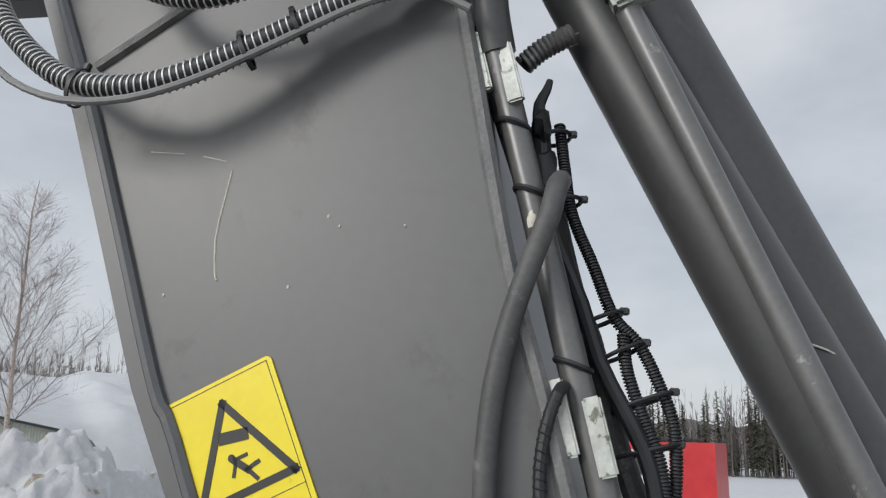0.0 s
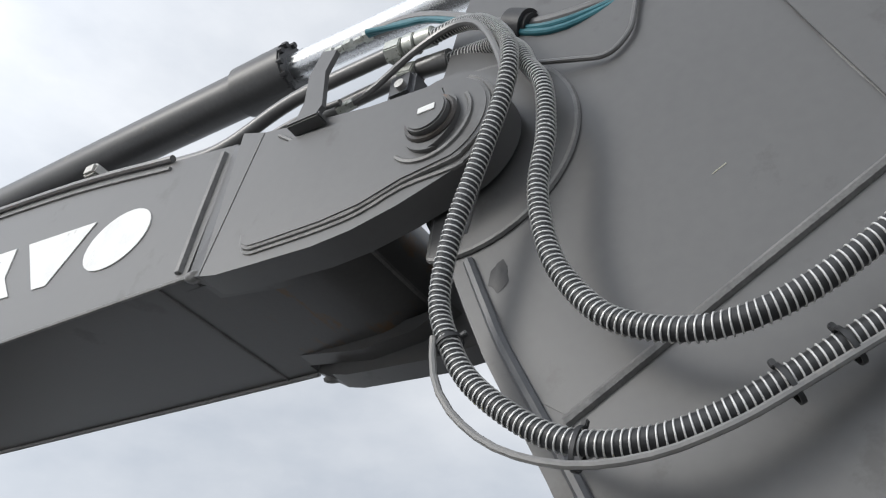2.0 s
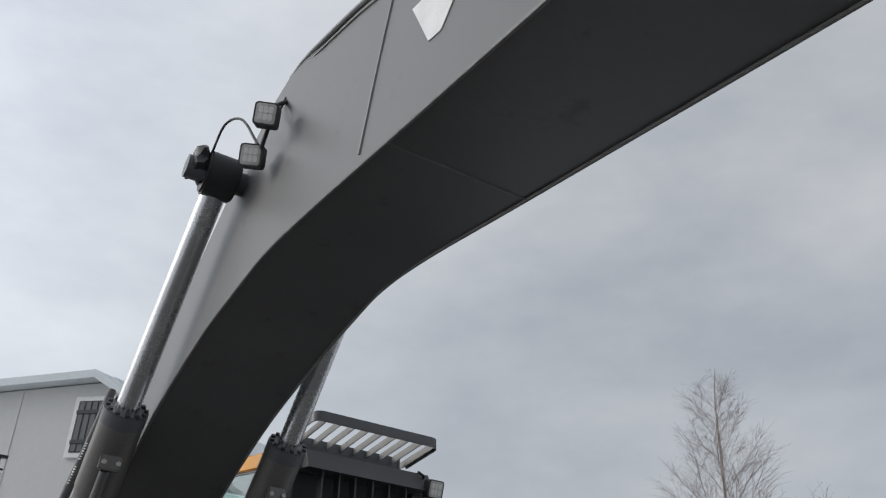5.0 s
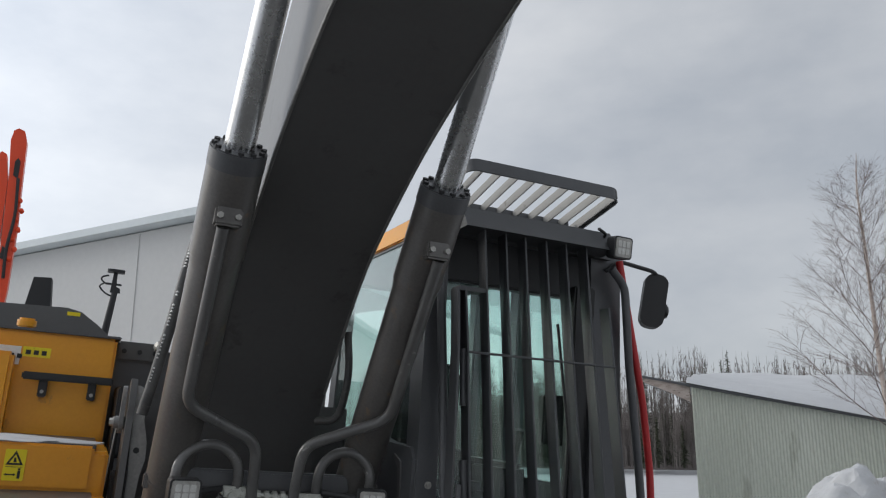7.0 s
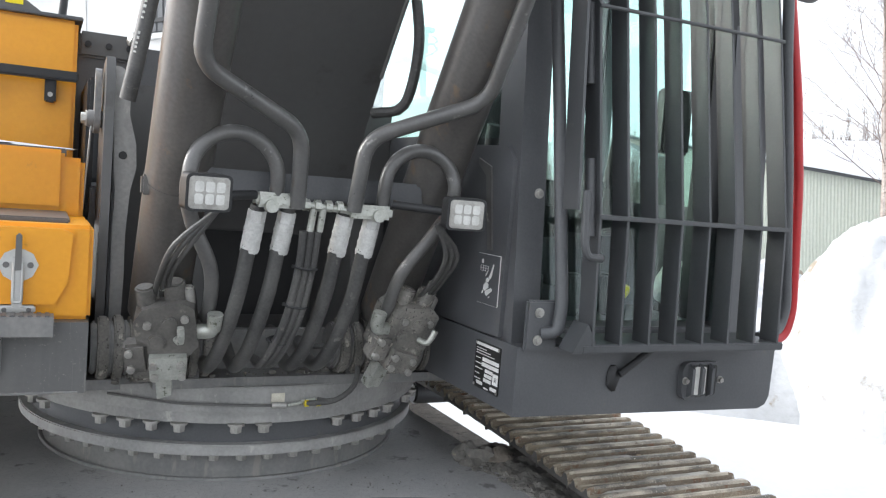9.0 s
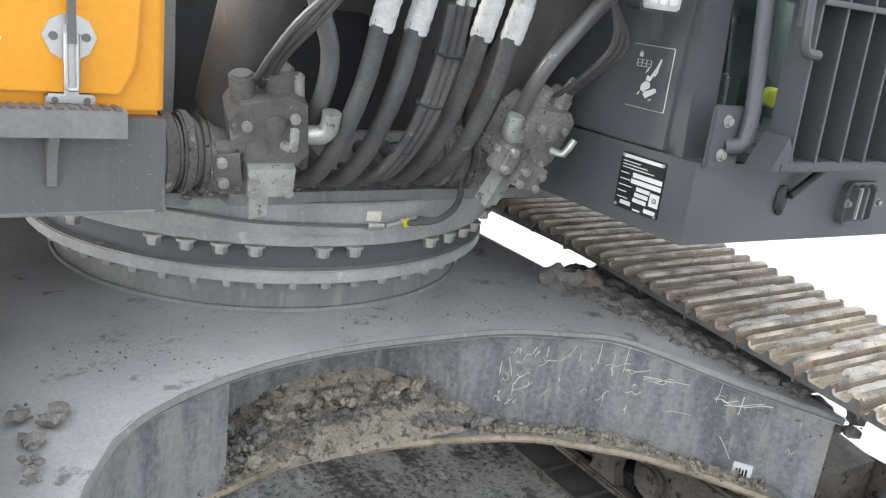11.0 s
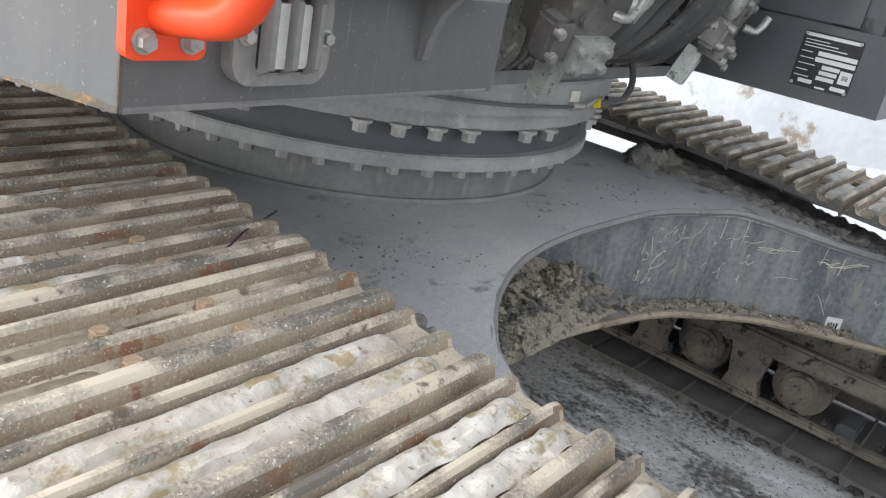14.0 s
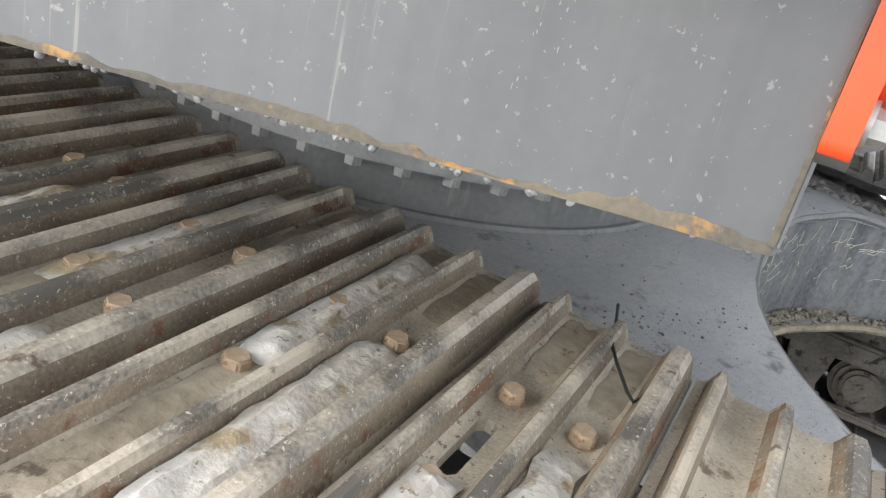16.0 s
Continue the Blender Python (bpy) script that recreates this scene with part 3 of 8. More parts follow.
# -- pipes and fittings over the fork --
part("boom_pipe", bent([(-0.2, -3.2, 4.60), (-0.2, -4.4, 4.445), (-0.2, -4.95, 4.35), (-0.205, -5.20, 4.445), (-0.21, -5.55, 4.442)], 0.021, 0.1), PIPE, EX, "bent steel hydraulic pipe")
part("boom_pipe", bent([(-0.13, -3.2, 4.62), (-0.13, -5.0, 4.36), (-0.14, -5.25, 4.41), (-0.155, -5.57, 4.405)], 0.021, 0.1), PIPE, EX)
part("thin_pipe", bent([(-0.23, -4.9, 4.30), (-0.23, -5.15, 4.28), (-0.23, -5.3, 4.31), (-0.23, -5.42, 4.30)], 0.008, 0.05), PIPE, EX)
part("pipe_bracket", prism([(-5.37, 4.17), (-5.43, 4.165), (-5.45, 4.20), (-5.43, 4.33), (-5.45, 4.40), (-5.40, 4.42), (-5.375, 4.34), (-5.385, 4.24)], -0.31, -0.295, "x", 0.004), GREY, EX, "bent sheet pipe bracket")
part("bracket_foot", box(-0.325, -0.285, -5.46, -5.36, 4.150, 4.166, 0.004), GREY, EX)
for y0, y1, r, n_, m_ in ((-5.535, -5.585, 0.033, 6, ZINC), (-5.59, -5.625, 0.029, 20, ZINC), (-5.625, -5.675, 0.0255, 20, ZINC)):
    part("hose_fitting", rod((-0.21, y0, 4.442), (-0.21, y1, 4.437), r, n=n_, bv=0.003), m_, EX, "zinc plated hose fitting")
for y0, y1, r, n_, m_ in ((-5.55, -5.60, 0.033, 6, ZINC), (-5.60, -5.70, 0.027, 20, PIPE)):
    part("hose_fitting", rod((-0.157, y0, 4.405), (-0.16, y1, 4.388), r, n=n_, bv=0.003), m_, EX)
part("valve_block", box(-0.2, -0.10, -5.62, -5.54, 4.27, 4.36, 0.012), DARK, EX)
part("block_bolt", rod((-0.215, -5.59, 4.30), (-0.195, -5.59, 4.30), 0.014, n=12), GALV, EX)
for k in range(5):
    part("small_fitting", rod((-0.17, -5.25 - 0.034 * k, 4.640), (-0.17, -5.275 - 0.034 * k, 4.641), 0.011 if k % 2 else 0.016, n=6), ZINC, EX)
part("tee_stub", rod((-0.17, -5.26, 4.64), (-0.17, -5.265, 4.60), 0.012, n=12), ZINC, EX)
part("sleeved_hose", tube([(-0.17, -5.42, 4.643), (-0.17, -5.52, 4.63), (-0.17, -5.62, 4.59), (-0.17, -5.76, 4.49), (-0.17, -5.89, 4.39), (-0.17, -6.02, 4.345), (-0.15, -6.25, 4.36)], 0.017, 10), PIPE, EX, "grey hose beside blue sleeved lines")
for k in range(2):
    part("blue_hose", tube([(-0.18 - 0.01 * k, -5.41, 4.628), (-0.18, -5.52, 4.61 - 0.008 * k), (-0.18, -5.62, 4.568), (-0.18, -5.76, 4.468), (-0.18, -5.89, 4.368 - 0.012 * k), (-0.18, -6.02, 4.318 - 0.02 * k), (-0.16, -6.22, 4.35)], 0.009, 10), BLUE, EX, "blue sleeved thin hose")
part("hose_collar", rod((-0.17, -5.865, 4.405), (-0.17, -5.93, 4.362), 0.042, n=24, bv=0.01), BLACK, EX, "black hose collar")
part("thin_line", tube([(-0.21, -5.44, 4.30), (-0.215, -5.52, 4.325), (-0.22, -5.62, 4.385), (-0.235, -5.74, 4.40), (-0.255, -5.83, 4.34), (-0.275, -5.90, 4.2), (-0.285, -5.935, 4.05), (-0.28, -5.90, 3.85), (-0.275, -5.87, 3.7)], 0.0095, 8), PIPE, EX, "thin grey line along the hose")
part("line_fitting", rod((-0.21, -5.40, 4.295), (-0.21, -5.45, 4.302), 0.014, n=6), ZINC, EX)
part("thin_line", bent([(-0.21, -5.95, 4.18), (-0.19, -6.12, 4.13), (-0.19, -6.17, 4.18), (-0.19, -6.22, 4.5)], 0.006, 0.04, 8), PIPE, EX)

# -- arm (dipper): tapered box with the hoses on its side --
ARM_IN = [(-5.68, 4.18), (-5.67, 4.0), (-5.71, 3.84), (-5.78, 3.71), (-5.83, 3.59), (-5.874, 3.492), (-6.0, 3.256), (-6.103, 3.046), (-6.219, 2.807), (-6.308, 2.663), (-6.80, 1.72), (-7.12, 1.08), (-7.18, 0.95)]
ARM_OUT = [(-7.30, 0.92), (-7.36, 1.02), (-7.10, 1.88), (-6.864, 2.715), (-6.774, 2.996), (-6.698, 3.302), (-6.648, 3.505), (-6.585, 3.76), (-6.526, 3.93), (-6.475, 4.10), (-6.30, 4.50), (-6.10, 4.86), (-5.98, 4.96), (-5.86, 4.93), (-5.80, 4.82), (-5.72, 4.45)]
arm = part("arm", prism(ARM_IN + ARM_OUT, -0.178, 0.178, "x", 0.005), GREY, EX, "broad grey arm side plate with a few bare scratches")
for sx in (-1, 1):
    part("edge_weld", tube([(sx * 0.172, y, z) for y, z in ARM_OUT[2:10]], 0.013, 7), WELD, arm)
    part("edge_bar", tube([(sx * 0.180, y - 0.045, z) for y, z in ARM_IN[3:12]], 0.012, 8), DARK, arm, "round bar welded along the edge")
    lo, hi = sorted((sx * 0.176, sx * 0.188))
    disc = [(min(y, PIN[0] + 0.05), z) for y, z in arc(PIN[0], PIN[1], 0.262, 0, 360, 44)[:-1]]
    part("pin_disc", prism(disc, lo, hi, "x", 0.004), GREY, arm, "round reinforcing disc at the pin")
    part("disc_weld", tube([(sx * 0.182, min(y, PIN[0] + 0.052), z) for y, z in arc(PIN[0], PIN[1], 0.264, 0, 360, 44)], 0.007, 6), WELD, arm)
    part("diagonal_seam", tube([(sx * 0.180, -6.03, 3.345), (sx * 0.180, -6.30, 3.52), (sx * 0.180, -6.575, 3.697)], 0.010, 7), WELD, arm, "diagonal weld seam across the plate")
    part("seam_strip", prism([(-6.035, 3.355), (-6.574, 3.705), (-6.585, 3.765), (-5.99, 3.385)], *sorted((sx * 0.1775, sx * 0.1795)), "x"), GREY, arm)
# lug for the bucket cylinder
LUG = [(-6.44, 4.16), (-6.56, 4.19), (-6.70, 4.12), (-6.757, 3.99), (-6.745, 3.885), (-6.70, 3.85), (-6.655, 3.845), (-6.615, 3.81), (-6.597, 3.765), (-6.57, 3.78), (-6.50, 3.98)]
for sx in (-1, 1):
    part("cylinder_lug", prism(LUG, *sorted((sx * 0.11, sx * 0.186)), "x", 0.008), GREY, arm, "thick lug plate with a pin")
    part("lug_pin", rod((sx * 0.184, -6.661, 3.951), (sx * 0.200, -6.661, 3.951), 0.045, n=30, bv=0.003), GREY, arm)
part("paint_tag", box(-0.2035, -0.1995, -6.69, -6.632, 3.944, 3.966), WHITE, arm)
# scratches down to the primer
def scratch(points, r=0.0016):
    part("scratch", tube([(-0.1785, y, z) for y, z in points], r, 5), SCRATCH, arm, "thin scratch down to bare primer")
scratch([(-6.327, 3.15), (-6.322, 3.10), (-6.318, 3.04), (-6.327, 2.985), (-6.332, 2.975)], 0.0014)
scratch([(-6.172, 3.185), (-6.235, 3.18)], 0.0009)
scratch([(-6.27, 3.175), (-6.315, 3.165)], 0.0009)
scratch([(-6.29, 3.75), (-6.315, 3.765)], 0.0012)
for y, z in ((-6.245, 2.95), (-6.451, 2.968), (-6.52, 3.06), (-6.50, 3.075), (-6.62, 3.06), (-6.45, 2.80)):
    part("chip", moved(lump((0.0015, 0.0022, 0.003), y * 10, 0.6, 1), Matrix.Translation((-0.1785, y, z))), SCRATCH, arm)
part("spot", moved(lump((0.002, 0.018, 0.03), 4, 0.8, 2), Matrix.Translation((-0.1785, -5.893, 3.66))), BLACK, arm)
part("bare_patch", moved(lump((0.003, 0.006, 0.012), 7, 0.7, 2), Matrix.Translation((-0.176, -6.80, 3.07))), SCRATCH, arm)

# warning sign on the arm, following its slant
SIGN = Matrix.Translation((-0.1797, -6.36, 2.826)) @ Matrix.Rotation(radians(-28.5), 4, "X")
def on_sign(pts, lo, hi, material, name, label="", b=0.0):
    """pts in metres on the plate: first along its width (towards the tip side), second up."""
    return part(name, moved(prism([(-u, v) for u, v in pts], lo, hi, "x", b), SIGN), material, sign, label)
sign = part("warning_sign", moved(prism([(-u, v) for u, v in rounded(-0.09, 0.09, -0.29, 0.0, 0.008)], -0.0015, 0.001, "x"), SIGN), TAG, EX, "yellow warning sign with a black triangle and a falling load")
def bar(a, b, w):
    a, b = Vector(a), Vector(b)
    d = (b - a).normalized() * w / 2
    n_ = Vector((-d.y, d.x))
    return [tuple(a - d + n_), tuple(b + d + n_), tuple(b + d - n_), tuple(a - d - n_)]
T = [(0.0, -0.035), (0.074, -0.163), (-0.074, -0.163)]
for i in range(3):
    on_sign(bar(T[i], T[(i + 1) % 3], 0.011), -0.0025, -0.0012, INK, "triangle_bar")
on_sign(bar((-0.012, -0.082), (0.016, -0.088), 0.017), -0.0025, -0.0012, INK, "load_shape")
on_sign(arc(-0.010, -0.112, 0.0055, 0, 360, 12)[:-1], -0.0025, -0.0012, INK, "pictogram_shape")
for a_, b_, w_ in (((-0.006, -0.118), (0.008, -0.135), 0.010), ((0.008, -0.135), (0.026, -0.132), 0.006), ((0.008, -0.135), (0.018, -0.152), 0.006), ((-0.006, -0.120), (-0.014, -0.136), 0.005), ((-0.002, -0.116), (0.012, -0.116), 0.005)):
    on_sign(bar(a_, b_, w_), -0.0025, -0.0012, INK, "pictogram_shape")
for k in range(4):
    on_sign(bar((-0.082 + 0.164 * (k in (1,)), -0.006 - 0.278 * (k == 3)), (-0.082 + 0.164 * (k != 2), -0.006 - 0.278 * (k in (1, 3))) if k != 2 else (-0.082, -0.284), 0.0012), -0.0018, -0.0010, INK, "border_line")
on_sign(bar((-0.082, -0.185), (0.082, -0.185), 0.0012), -0.0018, -0.0010, INK, "border_line")
for k in range(5):
    on_sign(bar((-0.06, -0.205 - 0.016 * k), (0.05 - 0.02 * (k % 2), -0.205 - 0.016 * k), 0.006), -0.0018, -0.0010, INK, "text_bar")

# -- hoses with spring guards --
HOSE_A = [(-0.21, -5.66, 4.43), (-0.225, -5.76, 4.41), (-0.25, -5.85, 4.335), (-0.28, -5.925, 4.21), (-0.30, -5.955, 4.10), (-0.30, -5.945, 3.99), (-0.295, -5.905, 3.85), (-0.29, -5.86, 3.695), (-0.285, -5.844, 3.557), (-0.285, -5.875, 3.46), (-0.285, -5.924, 3.379), (-0.285, -6.016, 3.299), (-0.282, -6.101, 3.258), (-0.275, -6.205, 3.252), (-0.265, -6.287, 3.276), (-0.255, -6.364, 3.314), (-0.245, -6.44, 3.355), (-0.24, -6.514, 3.392), (-0.24, -6.562, 3.408)]
HOSE_B = [(-0.16, -5.69, 4.385), (-0.17, -5.78, 4.365), (-0.20, -5.87, 4.305), (-0.245, -5.945, 4.19), (-0.265, -5.98, 4.10), (-0.275, -6.02, 4.01), (-0.28, -6.032, 3.87), (-0.285, -6.023, 3.735), (-0.285, -6.045, 3.604), (-0.285, -6.086, 3.516), (-0.285, -6.151, 3.44), (-0.285, -6.249, 3.397), (-0.285, -6.335, 3.395), (-0.28, -6.416, 3.424), (-0.275, -6.495, 3.471), (-0.27, -6.574, 3.527), (-0.265, -6.632, 3.558)]
for name, line in (("arm_hose", HOSE_A), ("arm_hose", HOSE_B)):
    h = part(name, tube(line, 0.0172, 14), BLACK, EX, "black hydraulic hose in a steel spring guard")
    part("spring_guard", helix(line, 0.0183, 0.0015, 0.0112), SPRING, h, "bright steel spring winding")
# crimped ends and nuts
def hose_end(a, b, label="corroded zinc hose end"):
    a, b = Vector(a), Vector(b)
    d = (b - a)
    end_ = part("hose_end", rod(a, a + d * 0.62, 0.0225, n=20, bv=0.002), ZINC, EX, label)
    for k in range(6):
        part("crimp_ring", rod(a + d * (0.06 * k), a + d * (0.06 * k + 0.05), 0.0245, n=20, bv=0.002), ZINC, end_)
    part("union_nut", rod(a + d * 0.60, a + d * 0.80, 0.027, n=6, bv=0.002), ZINC, end_)
    part("end_nut", rod(a + d * 0.82, b, 0.031, n=6, bv=0.003), ZINC, end_)
hose_end((-0.24, -6.560, 3.412), (-0.205, -6.672, 3.462))
hose_end((-0.266, -6.628, 3.556), (-0.24, -6.75, 3.607))
for y, z in ((-6.745, 3.705), (-6.762, 3.660)):
    lobe = part("split_flange", rod((-0.225, y + 0.012, z - 0.012), (-0.185, y - 0.020, z + 0.016), 0.021, n=20, bv=0.007), ZINC, EX, "corroded split flange half")
    part("flange_bolt", rod((-0.238, y + 0.022, z - 0.020), (-0.22, y + 0.010, z - 0.010), 0.012, n=6, bv=0.002), ZINC, lobe)
part("flange_elbow", bent([(-0.195, -6.762, 3.692), (-0.158, -6.808, 3.738), (-0.140, -6.832, 3.62), (-0.115, -6.902, 3.447)], 0.0265, 0.035, 16), CYL, EX, "dark elbow pipe beside the bucket cylinder")
part("paint_tag", moved(box(-0.001, 0.0015, -0.014, 0.014, -0.008, 0.008), Matrix.Translation((-0.168, -6.836, 3.60)) @ Matrix.Rotation(radians(-20), 4, "X")), WHITE, EX)
# electric line tied along the lower hose
LINE = [(-0.30, -5.852, 3.47), (-0.30, -5.862, 3.40), (-0.30, -5.90, 3.33), (-0.30, -5.98, 3.262), (-0.30, -6.09, 3.222), (-0.29, -6.2, 3.224), (-0.28, -6.3, 3.254), (-0.268, -6.38, 3.295), (-0.256, -6.46, 3.340), (-0.246, -6.55, 3.384), (-0.235, -6.63, 3.402), (-0.22, -6.70, 3.375)]
part("grey_line", tube(LINE, 0.0062, 8), GREY_DIRTY, EX, "thin braided grey line")
def hose_tie(line, k, wide, tall, drop):
    """A strap round the hose at its k-th point and the thin line below it, with its lock on top."""
    q, d = Vector(line[k]), (Vector(line[k + 1]) - Vector(line[k - 1])).normalized()
    e1 = Vector((1, 0, 0)) - d * d.x
    e1.normalize()
    e2 = d.cross(e1) * (1 if d.cross(e1).z > 0 else -1)
    own = bmesh.new()
    rings = []
    for i in range(20):
        a = 2 * math.pi * i / 20
        p = q - e2 * drop + e1 * wide * math.cos(a) + e2 * tall * math.sin(a)
        o = (e1 * math.cos(a) + e2 * math.sin(a)) * 0.0012
        rings.append([own.verts.new(c_) for c_ in (p - o - d * 0.0035, p + o - d * 0.0035, p + o + d * 0.0035, p - o + d * 0.0035)])
    for a_, b_ in zip(rings, rings[1:] + rings[:1]):
        for i in range(4):
            own.faces.new((a_[i], a_[(i + 1) % 4], b_[(i + 1) % 4], b_[i]))
    tie = part("cable_tie", own, BLACK, EX, "black cable tie")
    lock = Matrix.Translation(q - e2 * (drop - tall - 0.003)) @ Matrix((e1, d, e2)).transposed().to_4x4()
    part("tie_lock", moved(box(-0.005, 0.005, -0.0045, 0.0045, -0.004, 0.008, 0.0015), lock), BLACK, tie)
for k, drop in ((12, 0.008), (15, 0.006), (16, 0.004), (9, 0.0)):
    hose_tie(HOSE_A, k, 0.0225, 0.0235 + drop, drop)

# -- pipes down the outer edge of the arm --
part("pipe_elbow", bent([(-0.205, -6.668, 3.462), (-0.185, -6.708, 3.482), (-0.165, -6.716, 3.40), (-0.15, -6.728, 3.34)], 0.027, 0.03, 16), CYL, EX, "dark cast elbow at the hose end")
part("arm_pipe", bent([(-0.155, -6.722, 3.36), (-0.14, -6.752, 3.246), (-0.14, -6.907, 2.72), (-0.14, -7.0, 2.3)], 0.021, 0.03), PIPE, EX, "dark steel pipe along the arm edge")
part("arm_pipe", bent([(-0.06, -6.64, 3.5), (-0.06, -6.77, 3.15), (-0.06, -6.93, 2.6)], 0.018, 0.03), DARK, EX)
for (y, z, s) in ((-6.725, 3.31, 0.0), (-6.875, 2.80, 0.0)):
    for dy in (0.022, -0.026):
        own = box(-0.008, 0.008, -0.012, 0.012, -0.05, 0.05, 0.003)
        part("pipe_clamp", moved(own, Matrix.Translation((-0.163, y + dy, z + dy * 0.4)) @ Matrix.Rotation(radians(-16), 4, "X")), ZINC, EX, "flat zinc clamp bar")
for y, z in ((-6.712, 3.38), (-6.757, 3.225), (-6.79, 3.12), (-6.86, 2.88)):
    ring = [Vector((-0.14, y, z)) + 0.0245 * Vector((math.cos(a), 0.96 * math.sin(a), 0.28 * math.sin(a))) for a in (2 * math.pi * k / 16 for k in range(17))]
    part("pipe_band", tube(ring, 0.0045, 6, smooth_line=False), BLACK, EX)
part("black_hose", tube([(-0.15, -6.832, 3.135), (-0.19, -6.834, 3.11), (-0.2, -6.829, 3.07), (-0.2, -6.811, 3.014), (-0.2, -6.787, 2.931), (-0.2, -6.771, 2.843), (-0.2, -6.767, 2.759), (-0.2, -6.769, 2.699), (-0.19, -6.78, 2.55)], 0.0152, 14), RUBBER, EX, "thick black rubber hose")
wrapped = part("black_hose", tube([(-0.16, -6.852, 2.85), (-0.19, -6.849, 2.835), (-0.19, -6.837, 2.792), (-0.19, -6.833, 2.745), (-0.19, -6.835, 2.705), (-0.19, -6.84, 2.6)], 0.0085, 10), BLACK, EX, "thin hose wound with tape")
part("tape_turns", helix([(-0.19, -6.849, 2.835), (-0.19, -6.837, 2.792), (-0.19, -6.833, 2.745), (-0.19, -6.835, 2.705)], 0.0082, 0.0013, 0.011), BLACK, wrapped)
CONDUIT_A = [(-0.07, -6.812, 3.257), (-0.07, -6.824, 3.184), (-0.07, -6.838, 3.113), (-0.07, -6.872, 3.035), (-0.07, -6.903, 2.962), (-0.07, -6.938, 2.924), (-0.07, -6.966, 2.871), (-0.07, -6.987, 2.813), (-0.07, -6.99, 2.734), (-0.07, -6.98, 2.671)]
CONDUIT_B = [(-0.08, -6.918, 2.935), (-0.085, -6.925, 2.885), (-0.085, -6.945, 2.83), (-0.085, -6.968, 2.775), (-0.085, -6.978, 2.725), (-0.085, -6.975, 2.66)]
for line in (CONDUIT_A, CONDUIT_B):
    c_ = part("ribbed_conduit", tube(line, 0.0068, 10), BLACK, EX, "black ribbed conduit")
    part("conduit_ribs", helix(line, 0.0075, 0.0019, 0.0046), BLACK, c_)
for line, r_ in (([(-0.09, -6.815, 3.09), (-0.09, -6.821, 3.063), (-0.09, -6.861, 2.973), (-0.09, -6.888, 2.895), (-0.09, -6.92, 2.836), (-0.09, -6.95, 2.78), (-0.09, -6.966, 2.725), (-0.09, -6.97, 2.66)], 0.0115),
                 ([(-0.05, -6.79, 3.2), (-0.05, -6.812, 3.11), (-0.05, -6.843, 2.998), (-0.05, -6.87, 2.932), (-0.05, -6.893, 2.854), (-0.05, -6.915, 2.779), (-0.05, -6.939, 2.721), (-0.05, -6.951, 2.66)], 0.0165),
                 ([(-0.08, -6.785, 3.25), (-0.08, -6.791, 3.199), (-0.08, -6.802, 3.145), (-0.08, -6.819, 3.075), (-0.06, -6.839, 3.007), (-0.03, -6.86, 2.94)], 0.0150),
                 ([(-0.02, -6.82, 3.06), (-0.02, -6.85, 2.95), (-0.02, -6.875, 2.87), (-0.02, -6.895, 2.78), (-0.02, -6.905, 2.68)], 0.014),
                 ([(-0.10, -6.86, 2.93), (-0.10, -6.875, 2.86), (-0.10, -6.89, 2.78), (-0.10, -6.90, 2.70)], 0.006)):
    part("bundle_hose", tube(line, r_, 10), RUBBER if r_ > 0.016 else BLACK, EX, "black hose of the bundle along the arm")
for at, along, wide in (((-0.07, -6.806, 3.235), (0, -0.2, -1), 0.024), ((-0.07, -6.825, 3.13), (0, -0.2, -1), 0.026), ((-0.07, -6.886, 2.955), (0, -0.45, -1), 0.032), ((-0.07, -6.915, 2.91), (0, -0.5, -1), 0.034), ((-0.07, -6.945, 2.845), (0, -0.4, -1), 0.042), ((-0.07, -6.95, 2.78), (0, -0.3, -1), 0.044)):
    d = Vector(along).normalized()
    e1, e2 = Vector((1, 0, 0)), d.cross(Vector((1, 0, 0)))
    tie = part("cable_tie", tube([Vector(at) + 0.026 * math.cos(a) * e1 + wide * math.sin(a) * e2 for a in (2 * math.pi * k / 20 for k in range(21))], 0.0034, 6, smooth_line=False), BLACK, EX, "black cable tie")
    part("tie_lock", moved(box(-0.005, 0.005, -0.007, 0.007, -0.005, 0.005, 0.0015), Matrix.Translation(Vector(at) - e2 * (wide + 0.003) * (1 if e2.y > 0 else -1))), BLACK, tie)
part("cable_knot", moved(lump((0.026, 0.014, 0.03), 3, 0.5), Matrix.Translation((-0.09, -6.79, 3.245))), BLACK, EX)
part("cable_knot", moved(lump((0.022, 0.016, 0.045), 8, 0.6), Matrix.Translation((-0.08, -6.80, 3.17))), BLACK, EX)
part("cable_end", tube([(-0.09, -6.785, 3.255), (-0.09, -6.783, 3.283), (-0.09, -6.793, 3.307), (-0.09, -6.797, 3.323)], lambda t_: 0.011 - 0.006 * t_, 8), BLACK, EX, "loose cut cable end")

